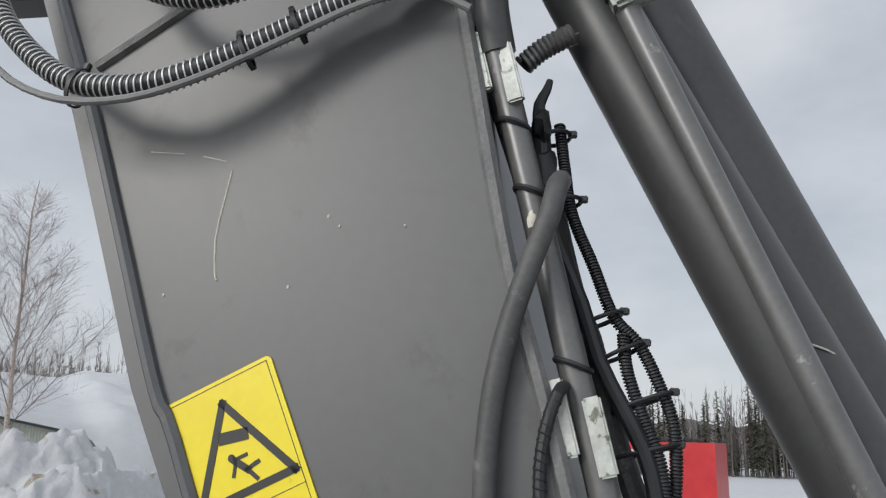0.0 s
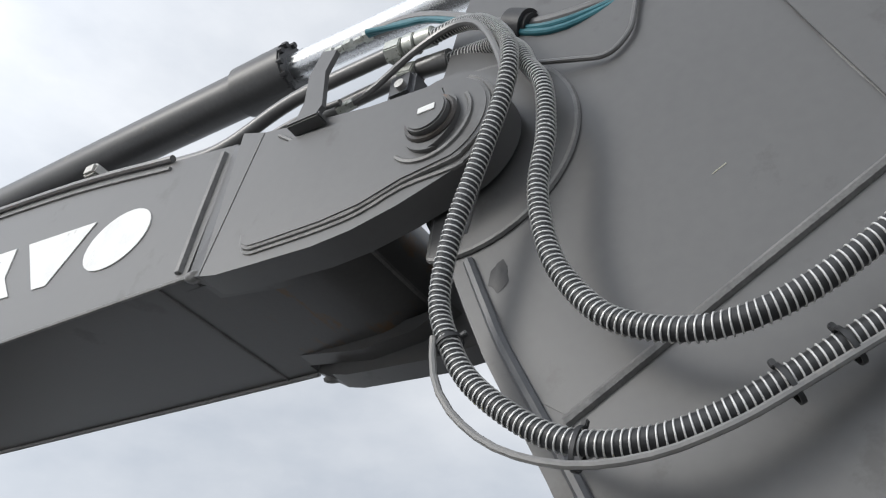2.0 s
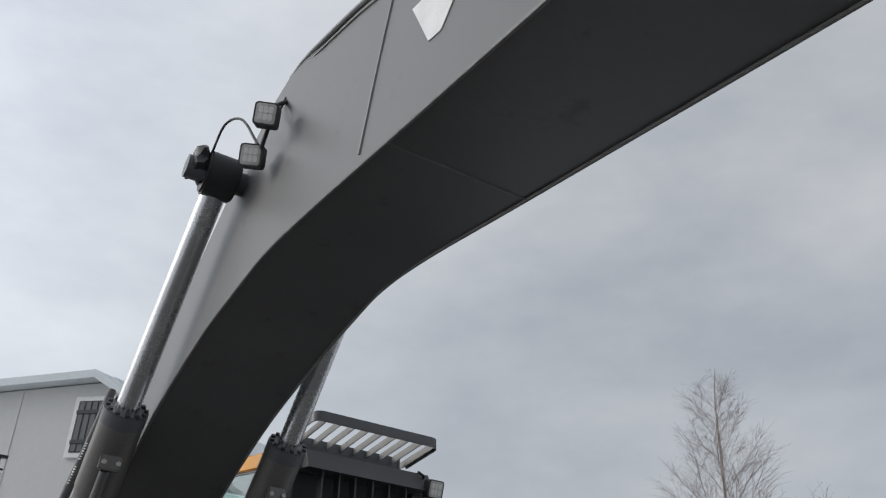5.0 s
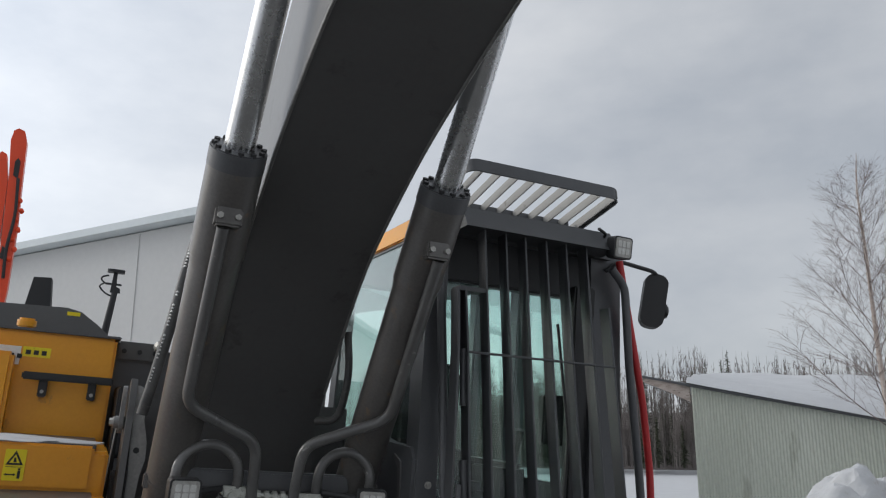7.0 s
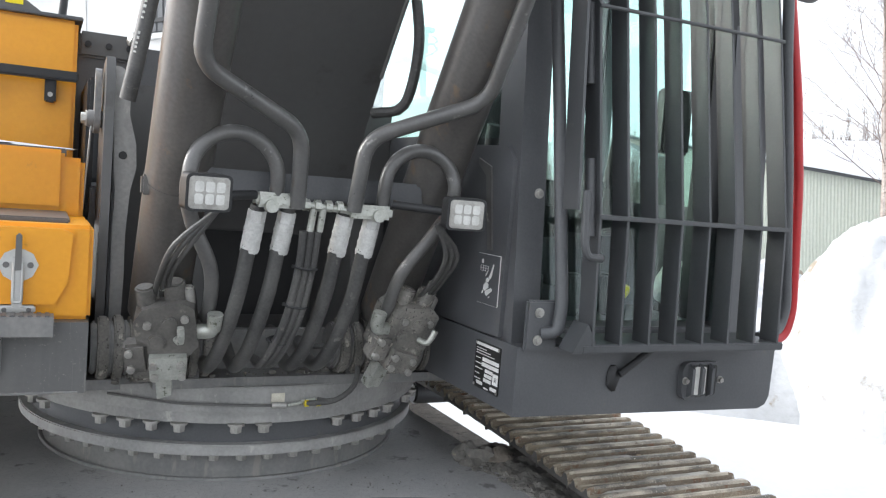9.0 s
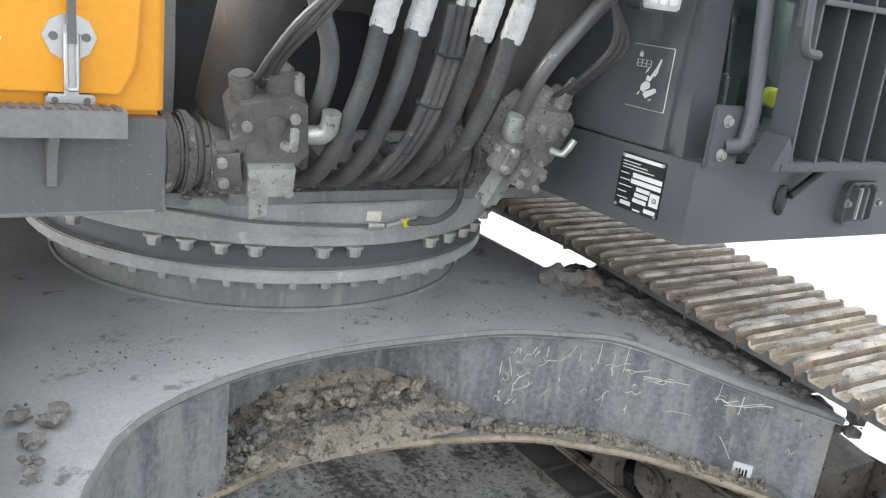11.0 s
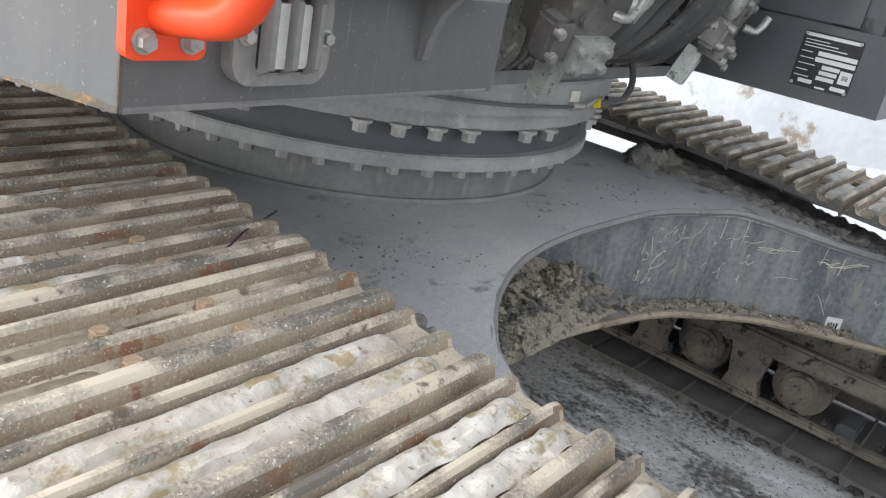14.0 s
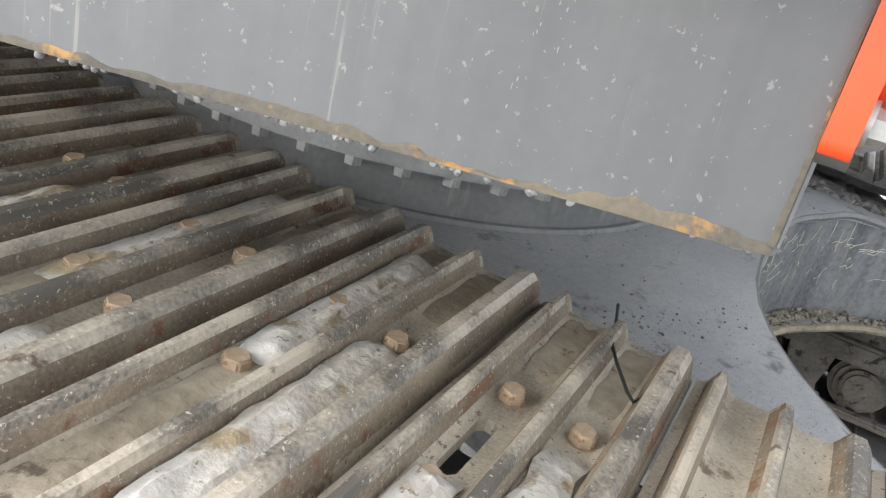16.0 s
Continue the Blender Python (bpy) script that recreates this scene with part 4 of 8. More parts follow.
# -- bucket cylinder --
part_b = Vector((0, -0.5, 0))
B0, B1 = Vector((-0.02, -6.78, 3.62)), Vector((-0.02, -7.30, 2.60))
bucket_cyl = part("bucket_cylinder", rod(B0, B1, 0.066, n=36, bv=0.004), CYL, EX, "dark bucket cylinder in front of the arm")
part("cylinder_eye", rod((-0.09, -6.661, 3.951), (0.05, -6.661, 3.951), 0.10, n=32, bv=0.006), DARK, bucket_cyl)
part("cylinder_neck", rod((-0.02, -6.68, 3.90), B0, 0.085, 0.066, n=32), CYL, bucket_cyl)
part("cylinder_body", rod((0.17, -6.85, 3.75), (0.17, -7.38, 2.62), 0.075, n=36, bv=0.004), CYL, bucket_cyl)
part("cylinder_pipe", bent([(-0.11, -6.872, 3.52), (-0.105, -6.902, 3.447), (-0.105, -7.178, 2.824), (-0.105, -7.28, 2.6)], 0.019, 0.05), PIPE, bucket_cyl, "pipe strapped to the cylinder")
cl = Matrix.Translation((-0.115, -6.931, 3.455)) @ Matrix.Rotation(radians(-24), 4, "X")
part("pipe_clamp", moved(box(-0.02, 0.02, -0.05, 0.05, -0.022, 0.022, 0.006), cl), ZINC, bucket_cyl, "zinc pipe clamp with a bolt")
part("clamp_bolt", moved(rod((0, 0.02, 0), (-0.045, 0.02, 0), 0.016, n=6), cl), ZINC, bucket_cyl)
part("ribbed_hose", helix([(-0.10, -6.755, 3.345), (-0.10, -6.785, 3.372), (-0.09, -6.83, 3.402)], 0.014, 0.004, 0.008), PIPE, bucket_cyl)
for line in ([(0.02, -7.155, 2.93), (0.03, -7.175, 2.925), (0.045, -7.19, 2.92)], [(0.05, -7.19, 2.905), (0.05, -7.205, 2.87)]):
    part("scratch", tube([(x - 0.107, y, z) for x, y, z in line], 0.0015, 5), SCRATCH, bucket_cyl, "pale scratch on the barrel")

# -- boom cylinders --
def boom_cylinder(sx):
    x = 0.415 * sx
    foot, head, eye = Vector((x, 0.20, 1.52)), Vector((x, -1.0, 3.30)), Vector((sx * 0.40, -1.685, 4.295))
    d = (head - foot).normalized()
    out = Vector((0, -d.z, d.y))
    c = part("boom_cylinder", rod(foot + d * 0.10, head - d * 0.42, 0.095, n=40, bv=0.012), LIFT, EX, "dark boom lift cylinder with a polished rod")
    part("head_sleeve", rod(head - d * 0.44, head - d * 0.02, 0.104, n=40, bv=0.006), LIFT, c)
    part("taper", rod(head - d * 0.48, head - d * 0.43, 0.095, 0.101, n=40), LIFT, c)
    part("gland", rod(head - d * 0.08, head, 0.106, n=36, bv=0.006), DARK, c)
    for k in range(12):
        a = 2 * math.pi * k / 12
        q = head + 0.09 * (math.cos(a) * Vector((1, 0, 0)) + math.sin(a) * out)
        part("gland_bolt", rod(q - d * 0.005, q + d * 0.011, 0.012, n=6), BLACK, c)
    part("piston_rod", rod(head, eye, 0.057, n=32), CHROME, c, "polished chrome piston rod")
    part("rod_eye", rod(eye + Vector((-0.075, 0, 0)), eye + Vector((0.075, 0, 0)), 0.105, n=32, bv=0.01), BLACK, c, "greasy black rod eye")
    port = head - d * 0.24 + out * 0.105
    part("port_block", moved(box(-0.05, 0.05, -0.03, 0.03, -0.035, 0.035, 0.008), Matrix.Translation(port)), LIFT, c)
    for k in (-1, 1):
        part("port_bolt", rod(port + Vector((0.032 * k, -0.02, 0.0)), port + Vector((0.032 * k, -0.045, 0.0)), 0.012, n=6), GALV, c)
    inn = -sx
    p1 = port - d * 0.03 + out * 0.02
    p2 = foot + d * ((2.44 - foot.z) / d.z) + out * 0.135 + Vector((sx * 0.012, 0, 0))
    end = Vector((sx * 0.09, -0.34, 2.0))
    part("lift_pipe", bent([p1 + Vector((sx * 0.012, 0, 0)), p2, Vector((sx * 0.10, -0.385, 2.225)), end], 0.024, 0.07), PIPE, c, "bent steel pipe of the lift cylinder")
    low = foot + d * 0.62
    part("barrel_band", rod(low, low + d * 0.035, 0.098, n=40, bv=0.003), LIFT, c)
    part("barrel_foot", rod(foot + d * 0.02, foot + d * 0.12, 0.075, 0.088, n=36), LIFT, c)
    part("band_lug", moved(box(-0.02, 0.02, -0.02, 0.02, -0.03, 0.03, 0.006), Matrix.Translation(low + Vector((sx * 0.085, -0.03, 0)))), LIFT, c)
    part("cylinder_eye", rod((x - 0.085, 0.17, 1.475), (x + 0.085, 0.17, 1.475), 0.118, n=36, bv=0.012), VALVE, c, "muddy cylinder eye")
    for k, (w0, w1, r_) in enumerate(((0.085, 0.105, 0.092), (0.105, 0.135, 0.110), (0.135, 0.150, 0.095), (0.150, 0.185, 0.106), (0.185, 0.205, 0.088))):
        for e in (-1, 1):
            part("eye_ring", rod((x + e * w0, 0.17, 1.475), (x + e * w1, 0.17, 1.475), r_, n=36, bv=0.006), VALVE if k % 2 else GREY_DIRTY, c)
    return c
for sx in (-1, 1):
    boom_cylinder(sx)
part("pin_boss", rod((-0.56, -1.685, 4.295), (-0.25, -1.685, 4.295), 0.055, n=24), DARK, EX)
# grease lump and boom work lamps
grease = part("rod_pin_cap", moved(lump((0.07, 0.09, 0.09), 11, 0.5, 3), Matrix.Translation((-0.49, -1.67, 4.32))), BLACK, EX, "greasy black pin cap")
def work_lamp(at, aim, w=0.058, h=0.05, mount=None, label="square work lamp with a clear lens"):
    d = Vector(aim).normalized()
    m = Matrix.Translation(at) @ d.to_track_quat("Y", "Z").to_matrix().to_4x4()
    body = part("work_lamp", moved(prism(rounded(-w, w, -h, h, 0.016), -0.05, 0.0, "y", 0.008), m), BLACK, EX, label)
    part("bezel", moved(prism(rounded(-w, w, -h, h, 0.016), 0.0, 0.008, "y", 0.003), m), BLACK, body)
    part("rim", moved(prism(rounded(-w + 0.008, w - 0.008, -h + 0.007, h - 0.007, 0.012), 0.007, 0.0105, "y", 0.0015), m), GALV, body, "thin bright rim")
    part("lens", moved(prism(rounded(-w + 0.011, w - 0.011, -h + 0.010, h - 0.010, 0.010), 0.009, 0.0125, "y", 0.002), m), GALV, body, "clear ribbed lens")
    for i in range(3):
        for j in range(2):
            u, v = (i - 1) * (w - 0.016) * 0.62, (j - 0.5) * (h - 0.014) * 0.90
            part("reflector", moved(prism(rounded(u - 0.19 * w, u + 0.19 * w, v - 0.28 * h, v + 0.28 * h, 0.006, 3), 0.012, 0.0145, "y", 0.002), m), LENS, body)
    for k in range(5):
        part("cooling_fin", moved(box(-w * 0.8 + k * w * 0.4 - 0.002, -w * 0.8 + k * w * 0.4 + 0.002, -0.066, -0.048, -h * 0.8, h * 0.8), m), BLACK, body)
    part("bracket", moved(box(-0.012, 0.012, -0.11, -0.045, -0.012, 0.012, 0.003), m), BLACK, body)
    return body
work_lamp((-0.385, -2.227, 4.376), (-0.45, -0.85, -0.25), 0.05, 0.05)
work_lamp((-0.37, -2.077, 4.251), (-0.5, -0.8, -0.28), 0.05, 0.05)
part("lamp_bracket", bent([(-0.26, -2.03, 4.60), (-0.33, -2.12, 4.5), (-0.35, -2.17, 4.36), (-0.34, -2.06, 4.22)], 0.01, 0.04, 8), BLACK, EX)
part("lamp_cable", tube([(-0.36, -2.10, 4.30), (-0.42, -1.95, 4.47), (-0.46, -1.80, 4.50), (-0.47, -1.72, 4.38)], 0.006, 8), BLACK, EX)
part("lamp_cable", tube([(-0.27, -2.02, 4.62), (-0.30, -2.06, 4.5), (-0.33, -2.14, 4.42)], 0.006, 8), BLACK, EX)

# -- swing ring and upper frame --
C = (0.0, 0.95)
def ringband(name, r, z0, z1, material, parent, label="", b=0.004):
    own = bmesh.new()
    bmesh.ops.create_cone(own, cap_ends=True, segments=96, radius1=r, radius2=r, depth=z1 - z0)
    bevel(own, b, 2, 50)
    return part(name, moved(own, Matrix.Translation((*C, (z0 + z1) / 2))), material, parent, label)
ring = ringband("swing_ring", 0.845, 1.205, 1.255, RING, EX, "bolted steel swing ring under the upper frame")
ringband("ring_base", 0.745, 0.955, 1.09, GREY_DIRTY, ring)
ringband("lower_flange", 0.835, 1.085, 1.125, RING, ring)
ringband("inner_race", 0.80, 1.12, 1.21, DARK, ring)
ringband("outer_band", 0.872, 1.25, 1.345, RING, ring)
proto = None
for k in range(52):
    a = 2 * math.pi * k / 52
    at = (C[0] + 0.795 * math.cos(a), C[1] + 0.795 * math.sin(a), 1.087)
    if proto is None:
        proto = part("ring_bolt", hexbolt((0, 0, 0), (0, 0, -1), 0.0195, 0.027), GALV, ring)
        proto.matrix_basis = Matrix.Translation(at)
    else:
        share("ring_bolt", proto, ring, Matrix.Translation(at))
for k in range(54):
    if k % 9 in (2, 5, 6):
        continue
    a = 2 * math.pi * k / 54 + 0.02
    share("ring_bolt", proto, ring, Matrix.Translation((C[0] + 0.838 * math.cos(a), C[1] + 0.838 * math.sin(a), 1.207)) @ Matrix.Diagonal((1.12, 1.12, 1.25, 1)))
part("grease_line", tube([(-0.55, 0.245, 1.30), (-0.35, 0.12, 1.292), (-0.1, 0.065, 1.285), (0.0, 0.062, 1.282)], 0.005, 8), PIPE, ring)
part("line_fitting", rod((-0.02, 0.066, 1.282), (0.03, 0.062, 1.28), 0.012, n=12), GALV, ring)
for k in range(2):
    part("grease_nipple", rod((0.035 + 0.05 * k, 0.055, 1.282 + 0.012 * k), (0.085 + 0.05 * k, 0.06, 1.288 + 0.012 * k), 0.006, n=10), ZINC, ring)
    part("grease_hose", tube([(0.10 + 0.04 * k, 0.05, 1.288 + 0.012 * k), (0.2, 0.03, 1.30), (0.28, 0.05, 1.35), (0.30, 0.10, 1.43), (0.26, 0.16, 1.47), (0.14, 0.18, 1.47)], 0.010, 10), RUBBER, ring)
    part("grease_ring", rod((0.095 + 0.045 * k, 0.053, 1.287), (0.11 + 0.045 * k, 0.052, 1.288), 0.0125, n=12), TAG, ring)
part("ring_tag", box(-0.02, 0.028, 0.074, 0.078, 1.285, 1.322), SCRATCH, ring)
upper = part("upper_frame", prism([(-0.42, 0.11), (0.42, 0.11), (0.72, 0.11), (0.9, 0.5), (0.9, 3.0), (-0.9, 3.0), (-0.9, 0.2), (-0.72, 0.13), (-0.52, 0.13), (-0.52, 0.2), (-0.42, 0.2)], 1.34, 1.375, "z", 0.004), GREY_DIRTY, EX, "steel upper frame")
part("front_bar", box(-0.36, 0.30, 0.25, 0.30, 1.37, 1.52, 0.004), GREY_DIRTY, upper)
part("back_wall", box(-0.55, 0.58, 0.62, 0.66, 1.37, 2.4, 0.004), GREY, upper)
# black sheet on the wall paints the shade of a hollow; nothing is cut
part("wall_opening", prism(rounded(-0.30, 0.24, 1.52, 1.86, 0.08), 0.60, 0.622, "y", 0.006), BLACK, upper, "black rounded sheet, painted shade of the hollow behind the hoses")
part("frame_belly", box(-0.62, 0.62, 0.66, 3.0, 1.37, 2.0, 0.01), DARK, upper)
for x in (-0.285, 0.285):
    pl = [(0.12, 1.37), (0.62, 1.37), (0.75, 2.2), (0.55, 2.45), (0.34, 2.46), (0.24, 2.25), (0.16, 1.85), (0.12, 1.6)]
    part("foot_plate", prism(pl, x - 0.018, x + 0.018, "x", 0.006), GREY, upper, "upright boom foot plate")
# outer curved arm beside the left cylinder
SPINE = [(1.45, -0.577, 0.030), (1.68, -0.577, 0.036), (1.83, -0.579, 0.036), (1.98, -0.573, 0.040), (2.06, -0.571, 0.060), (2.14, -0.575, 0.060), (2.24, -0.586, 0.040), (2.30, -0.595, 0.052)]
FOOT_EDGE = [(x + 0.75 * w, z) for z, x, w in SPINE] + arc(-0.603, 2.365, 0.036, -20, 200, 12) + [(x - w / 2, z) for z, x, w in reversed(SPINE)]
BACK = Matrix.Translation((0.040, 0.42, -0.02)) @ Matrix.Diagonal((1.0, 1.0, 1.02, 1.0))
foot = part("boom_foot_plate", moved(prism(FOOT_EDGE, -0.075, -0.045, "y", 0.008), BACK), RING, upper, "dusty grey upright foot plate with a rounded head")
# black disc paints the dark inside of a hole that is not cut
part("plate_hole", moved(rod((-0.573, -0.0775, 2.10), (-0.573, -0.0745, 2.10), 0.014, n=20), BACK), BLACK, foot)
part("foot_web", moved(prism([(-0.05, 1.45), (0.10, 1.45), (0.12, 2.1), (0.05, 2.36), (-0.05, 2.36)], -0.602, -0.580, "x", 0.006), BACK), GREY, foot)
part("link_plate", moved(prism(arc(0.03, 2.22, 0.05, 180, 360, 8) + arc(0.03, 2.36, 0.035, 0, 180, 8), -0.668, -0.648, "x", 0.005), BACK), GREY_DIRTY, foot)
part("link_boss", moved(rod((-0.69, 0.03, 2.22), (-0.62, 0.03, 2.22), 0.03, n=18, bv=0.004), BACK), GREY_DIRTY, foot)
part("link_bolt", moved(hexbolt((-0.69, 0.03, 2.22), (-1, 0, 0), 0.02, 0.02), BACK), GALV, foot)
part("stay_wire", moved(rod((-0.675, 0.02, 2.20), (-0.69, 0.05, 1.90), 0.004, n=8), BACK), GALV, foot)
part("foot_arm", prism([(0.30, 1.45), (0.62, 1.45), (0.62, 2.25), (0.50, 2.44), (0.36, 2.46), (0.30, 2.36)], -0.60, -0.57, "x", 0.008), GREY, foot, "curved outer foot plate")
SIDE_HOSE = [(-0.545, 0.12, 2.30), (-0.525, 0.10, 2.42), (-0.478, 0.10, 2.72), (-0.436, 0.12, 3.02), (-0.39, 0.16, 3.3), (-0.34, 0.3, 3.6)]
side_hose = part("side_hose", tube(SIDE_HOSE, 0.026, 12), RUBBER, upper, "thick black hose with bars of print")
rnd = random.Random(31)
print_line = rail(SIDE_HOSE, 0.004)
for k in range(52):
    if k % 9 in (5, 6) or 26 < k < 32:
        continue
    p = print_line[min(len(print_line) - 3, 40 + 4 * k)]
    q = print_line[min(len(print_line) - 2, 41 + 4 * k)]
    side = Vector((-0.55, -0.835, 0.0))
    m = Matrix.Translation(Vector(p) + side * 0.0255) @ (Vector(q) - Vector(p)).to_track_quat("Z", "X").to_matrix().to_4x4()
    part("print_bar", moved(box(-0.0035, 0.0035, -rnd.uniform(0.004, 0.007), 0.006, -0.004, rnd.uniform(0.001, 0.005)), m), WHITE, side_hose)
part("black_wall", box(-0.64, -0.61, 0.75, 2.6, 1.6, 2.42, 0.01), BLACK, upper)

# -- right-hand frame corner with step, lamp and orange rail --
OUT = [(-0.638, -0.085), (-1.455, -0.085), (-1.66, 0.52), (-1.66, 3.2), (-0.638, 3.2)]
corner = part("side_frame", prism(OUT, 1.388, 1.605, "z", 0.012), SIDE, EX, "dirty grey side frame with rusty lower edges")
part("rusty_edge", tube([(-1.4525, -0.0825, 1.60), (-1.4545, -0.0835, 1.53), (-1.4545, -0.0835, 1.46), (-1.4555, -0.0835, 1.395)], lambda t_: 0.0012 + 0.0022 * t_, 6), RUSTEDGE, corner, "rust along the corner")
def rust_band(a, b, z0, height, out, seed):
    """A ragged crust of rust and dried dirt along a lower edge, from a to b in plan."""
    a, b, out = Vector((*a, 0)), Vector((*b, 0)), Vector((*out, 0)).normalized()
    n_ = int((b - a).length / 0.002)
    own = bmesh.new()
    rows = []
    for i in range(n_ + 1):
        u = i / n_
        p = a.lerp(b, u)
        s_ = u * (b - a).length
        top = height * max(0.06, 0.55 + 0.8 * noise.noise((s_ * 7, seed, 0)) + 0.45 * noise.noise((s_ * 45, seed, 3)))
        fat = 0.0009
        low = z0 - 0.001
        rows.append([own.verts.new(p + out * d + Vector((0, 0, z))) for d, z in ((-0.004, low), (fat, low + 0.001), (fat * 0.8, z0 + 0.6 * top), (-0.0015, z0 + top))])
    for p, q in zip(rows, rows[1:]):
        for k in range(3):
            own.faces.new((p[k], p[k + 1], q[k + 1], q[k]))
    return own
part("rust_crust", rust_band((-1.457, -0.085), (-1.66, 0.52), 1.388, 0.013, (-0.947, -0.321), 1), RUSTEDGE, corner, "ragged crust of rust and dried dirt")
part("rust_crust", rust_band((-1.661, 0.52), (-1.661, 2.2), 1.388, 0.014, (-1, 0), 2), RUSTEDGE, corner)
rnd = random.Random(47)
SIDE_LINES = (((-1.457, -0.085), (-1.66, 0.52), (-0.947, -0.321)), ((-1.661, 0.52), (-1.661, 1.6), (-1, 0)))
drips, chips = bmesh.new(), ([], [])
def fleck(to, a, b, out, u, z, wide, tall):
    """A ragged flat fleck just proud of the side plate."""
    n = len(to[0])
    d = (Vector((*b, 0)) - Vector((*a, 0))).normalized()
    p = Vector((*a, z)).lerp(Vector((*b, z)), u) + Vector((*out, 0)).normalized() * 0.0016
    for k in range(6):
        an = 1.047 * k + rnd.uniform(-0.3, 0.3)
        q = rnd.uniform(0.5, 1.0)
        to[0].append(tuple(p + d * wide * q * math.cos(an) + Vector((0, 0, tall * q * math.sin(an)))))
    to[1].append([n + k for k in range(6)])
for a, b, out in SIDE_LINES:
    for k in range(int(70 * (Vector(b) - Vector(a)).length)):
        p = Vector((*a, 1.388)).lerp(Vector((*b, 1.388)), rnd.random())
        h = rnd.uniform(0.0015, 0.0045)
        moved(lump((0.002 + 0.4 * h, 0.002 + 0.4 * h, h), k, 0.3, 2), Matrix.Translation(p + Vector((0.003, 0.0, -0.4 * h))), drips)
    for c in range(9):
        u0, deep = rnd.random(), rnd.uniform(0.04, 0.17)
        for k in range(rnd.randint(5, 26)):
            fleck(chips, a, b, out, min(1, max(0, u0 + rnd.gauss(0, 0.006))), 1.58 - deep * rnd.random() - 0.01, rnd.uniform(0.0004, 0.0010), rnd.uniform(0.0006, 0.0035))
    for k in range(16):
        fleck(chips, a, b, out, rnd.random(), rnd.uniform(1.392, 1.595), rnd.uniform(0.0005, 0.0012), rnd.uniform(0.0005, 0.0022))
tagged(part("frozen_drips", drips, GREY_DIRTY, corner), "row of muddy frozen drops", kind="stuff")
own = bmesh.new()
vv = [own.verts.new(c) for c in chips[0]]
for f_ in chips[1]:
    own.faces.new([vv[k] for k in f_])
tagged(part("splash_flecks", own, SPLASH, corner), "pale flecks of dried splashes", kind="stuff")
part("lower_edge", tube([(-0.66, -0.083, 1.391), (-1.05, -0.084, 1.391), (-1.45, -0.084, 1.391)], 0.005, 6), GREY_DIRTY, corner)
step = part("step", prism([(-0.735, -0.155), (-1.23, -0.155), (-1.27, -0.085), (-0.735, -0.085)], 1.574, 1.632, "z", 0.004), GREY_DIRTY, corner, "steel step with a toothed tread")
for k in range(22):
    part("tread_tooth", box(-0.745 - 0.0225 * k - 0.014, -0.745 - 0.0225 * k, -0.156, -0.09, 1.631, 1.6365, 0.002), DARK, step)
part("gusset", prism([(-0.155, 1.574), (-0.085, 1.574), (-0.085, 1.455), (-0.098, 1.457), (-0.108, 1.50), (-0.125, 1.54)], -0.888, -0.868, "x", 0.003), GREY_DIRTY, corner)
lamp = part("marker_lamp", prism(rounded(-1.305, -1.125, 1.425, 1.572, 0.035), -0.112, -0.084, "y", 0.006), GREY_DIRTY, corner, "recessed lamp behind guard bars")
part("lamp_recess", prism(rounded(-1.265, -1.165, 1.445, 1.555, 0.012), -0.1145, -0.110, "y"), BLACK, lamp)
part("lamp_glass", prism(rounded(-1.25, -1.178, 1.452, 1.545, 0.008), -0.122, -0.112, "y", 0.003), LENS, lamp, "clear lamp lens")
for x in (-1.258, -1.215, -1.172):
    part("guard_bar", prism([(-0.112, 1.44), (-0.140, 1.455), (-0.140, 1.55), (-0.112, 1.568)], x - 0.005, x + 0.005, "x", 0.002), GREY_DIRTY, lamp)
for p_ in ((-1.286, 1.497), (-1.139, 1.496)):
    part("lamp_bolt", hexbolt((p_[0], -0.112, p_[1]), (0, -1, 0), 0.010, 0.014), GALV, lamp)
orange = part("grab_rail", prism(rounded(-1.462, -1.345, 1.462, 1.582, 0.014), -0.106, -0.0855, "y", 0.004), ORANGE, EX, "orange tubular grab rail on a bolted flange")
part("rail_tube", bent([(-1.408, -0.10, 1.520), (-1.402, -0.272, 1.545), (-1.397, -0.275, 1.82), (-1.397, -0.25, 2.3), (-1.397, 0.2, 2.5)], 0.0262, 0.085, 16), ORANGE, orange)
for x in (-1.438, -1.37):
    for z in (1.487, 1.558):
        part("flange_bolt", hexbolt((x, -0.106, z), (0, -1, 0), 0.0125, 0.016), GALV, orange)

# -- yellow boxes with steps --
low = part("tool_box", box(-1.62, -0.633, -0.045, 0.44, 1.606, 1.895, 0.012), YELLOW, EX, "yellow tool box with a latched lid")
part("lid", prism([(-1.60, 1.655), (-0.735, 1.655), (-0.70, 1.72), (-0.69, 1.868), (-0.72, 1.882), (-1.60, 1.882)], -0.062, -0.040, "y", 0.012), YELLOW, low)
recess = part("lid_recess", prism(rounded(-1.118, -0.977, 1.767, 1.845, 0.010), -0.0645, -0.060, "y", 0.002), YELLOW, low, "pressed frame with a shallow hollow")
for q_ in ((-1.092, -1.086, 1.779, 1.834), (-1.002, -0.996, 1.779, 1.834), (-1.086, -1.002, 1.779, 1.784), (-1.086, -1.002, 1.829, 1.834)):
    part("recess_edge", box(q_[0], q_[1], -0.0675, -0.0640, q_[2], q_[3], 0.0015), YELLOW, recess)
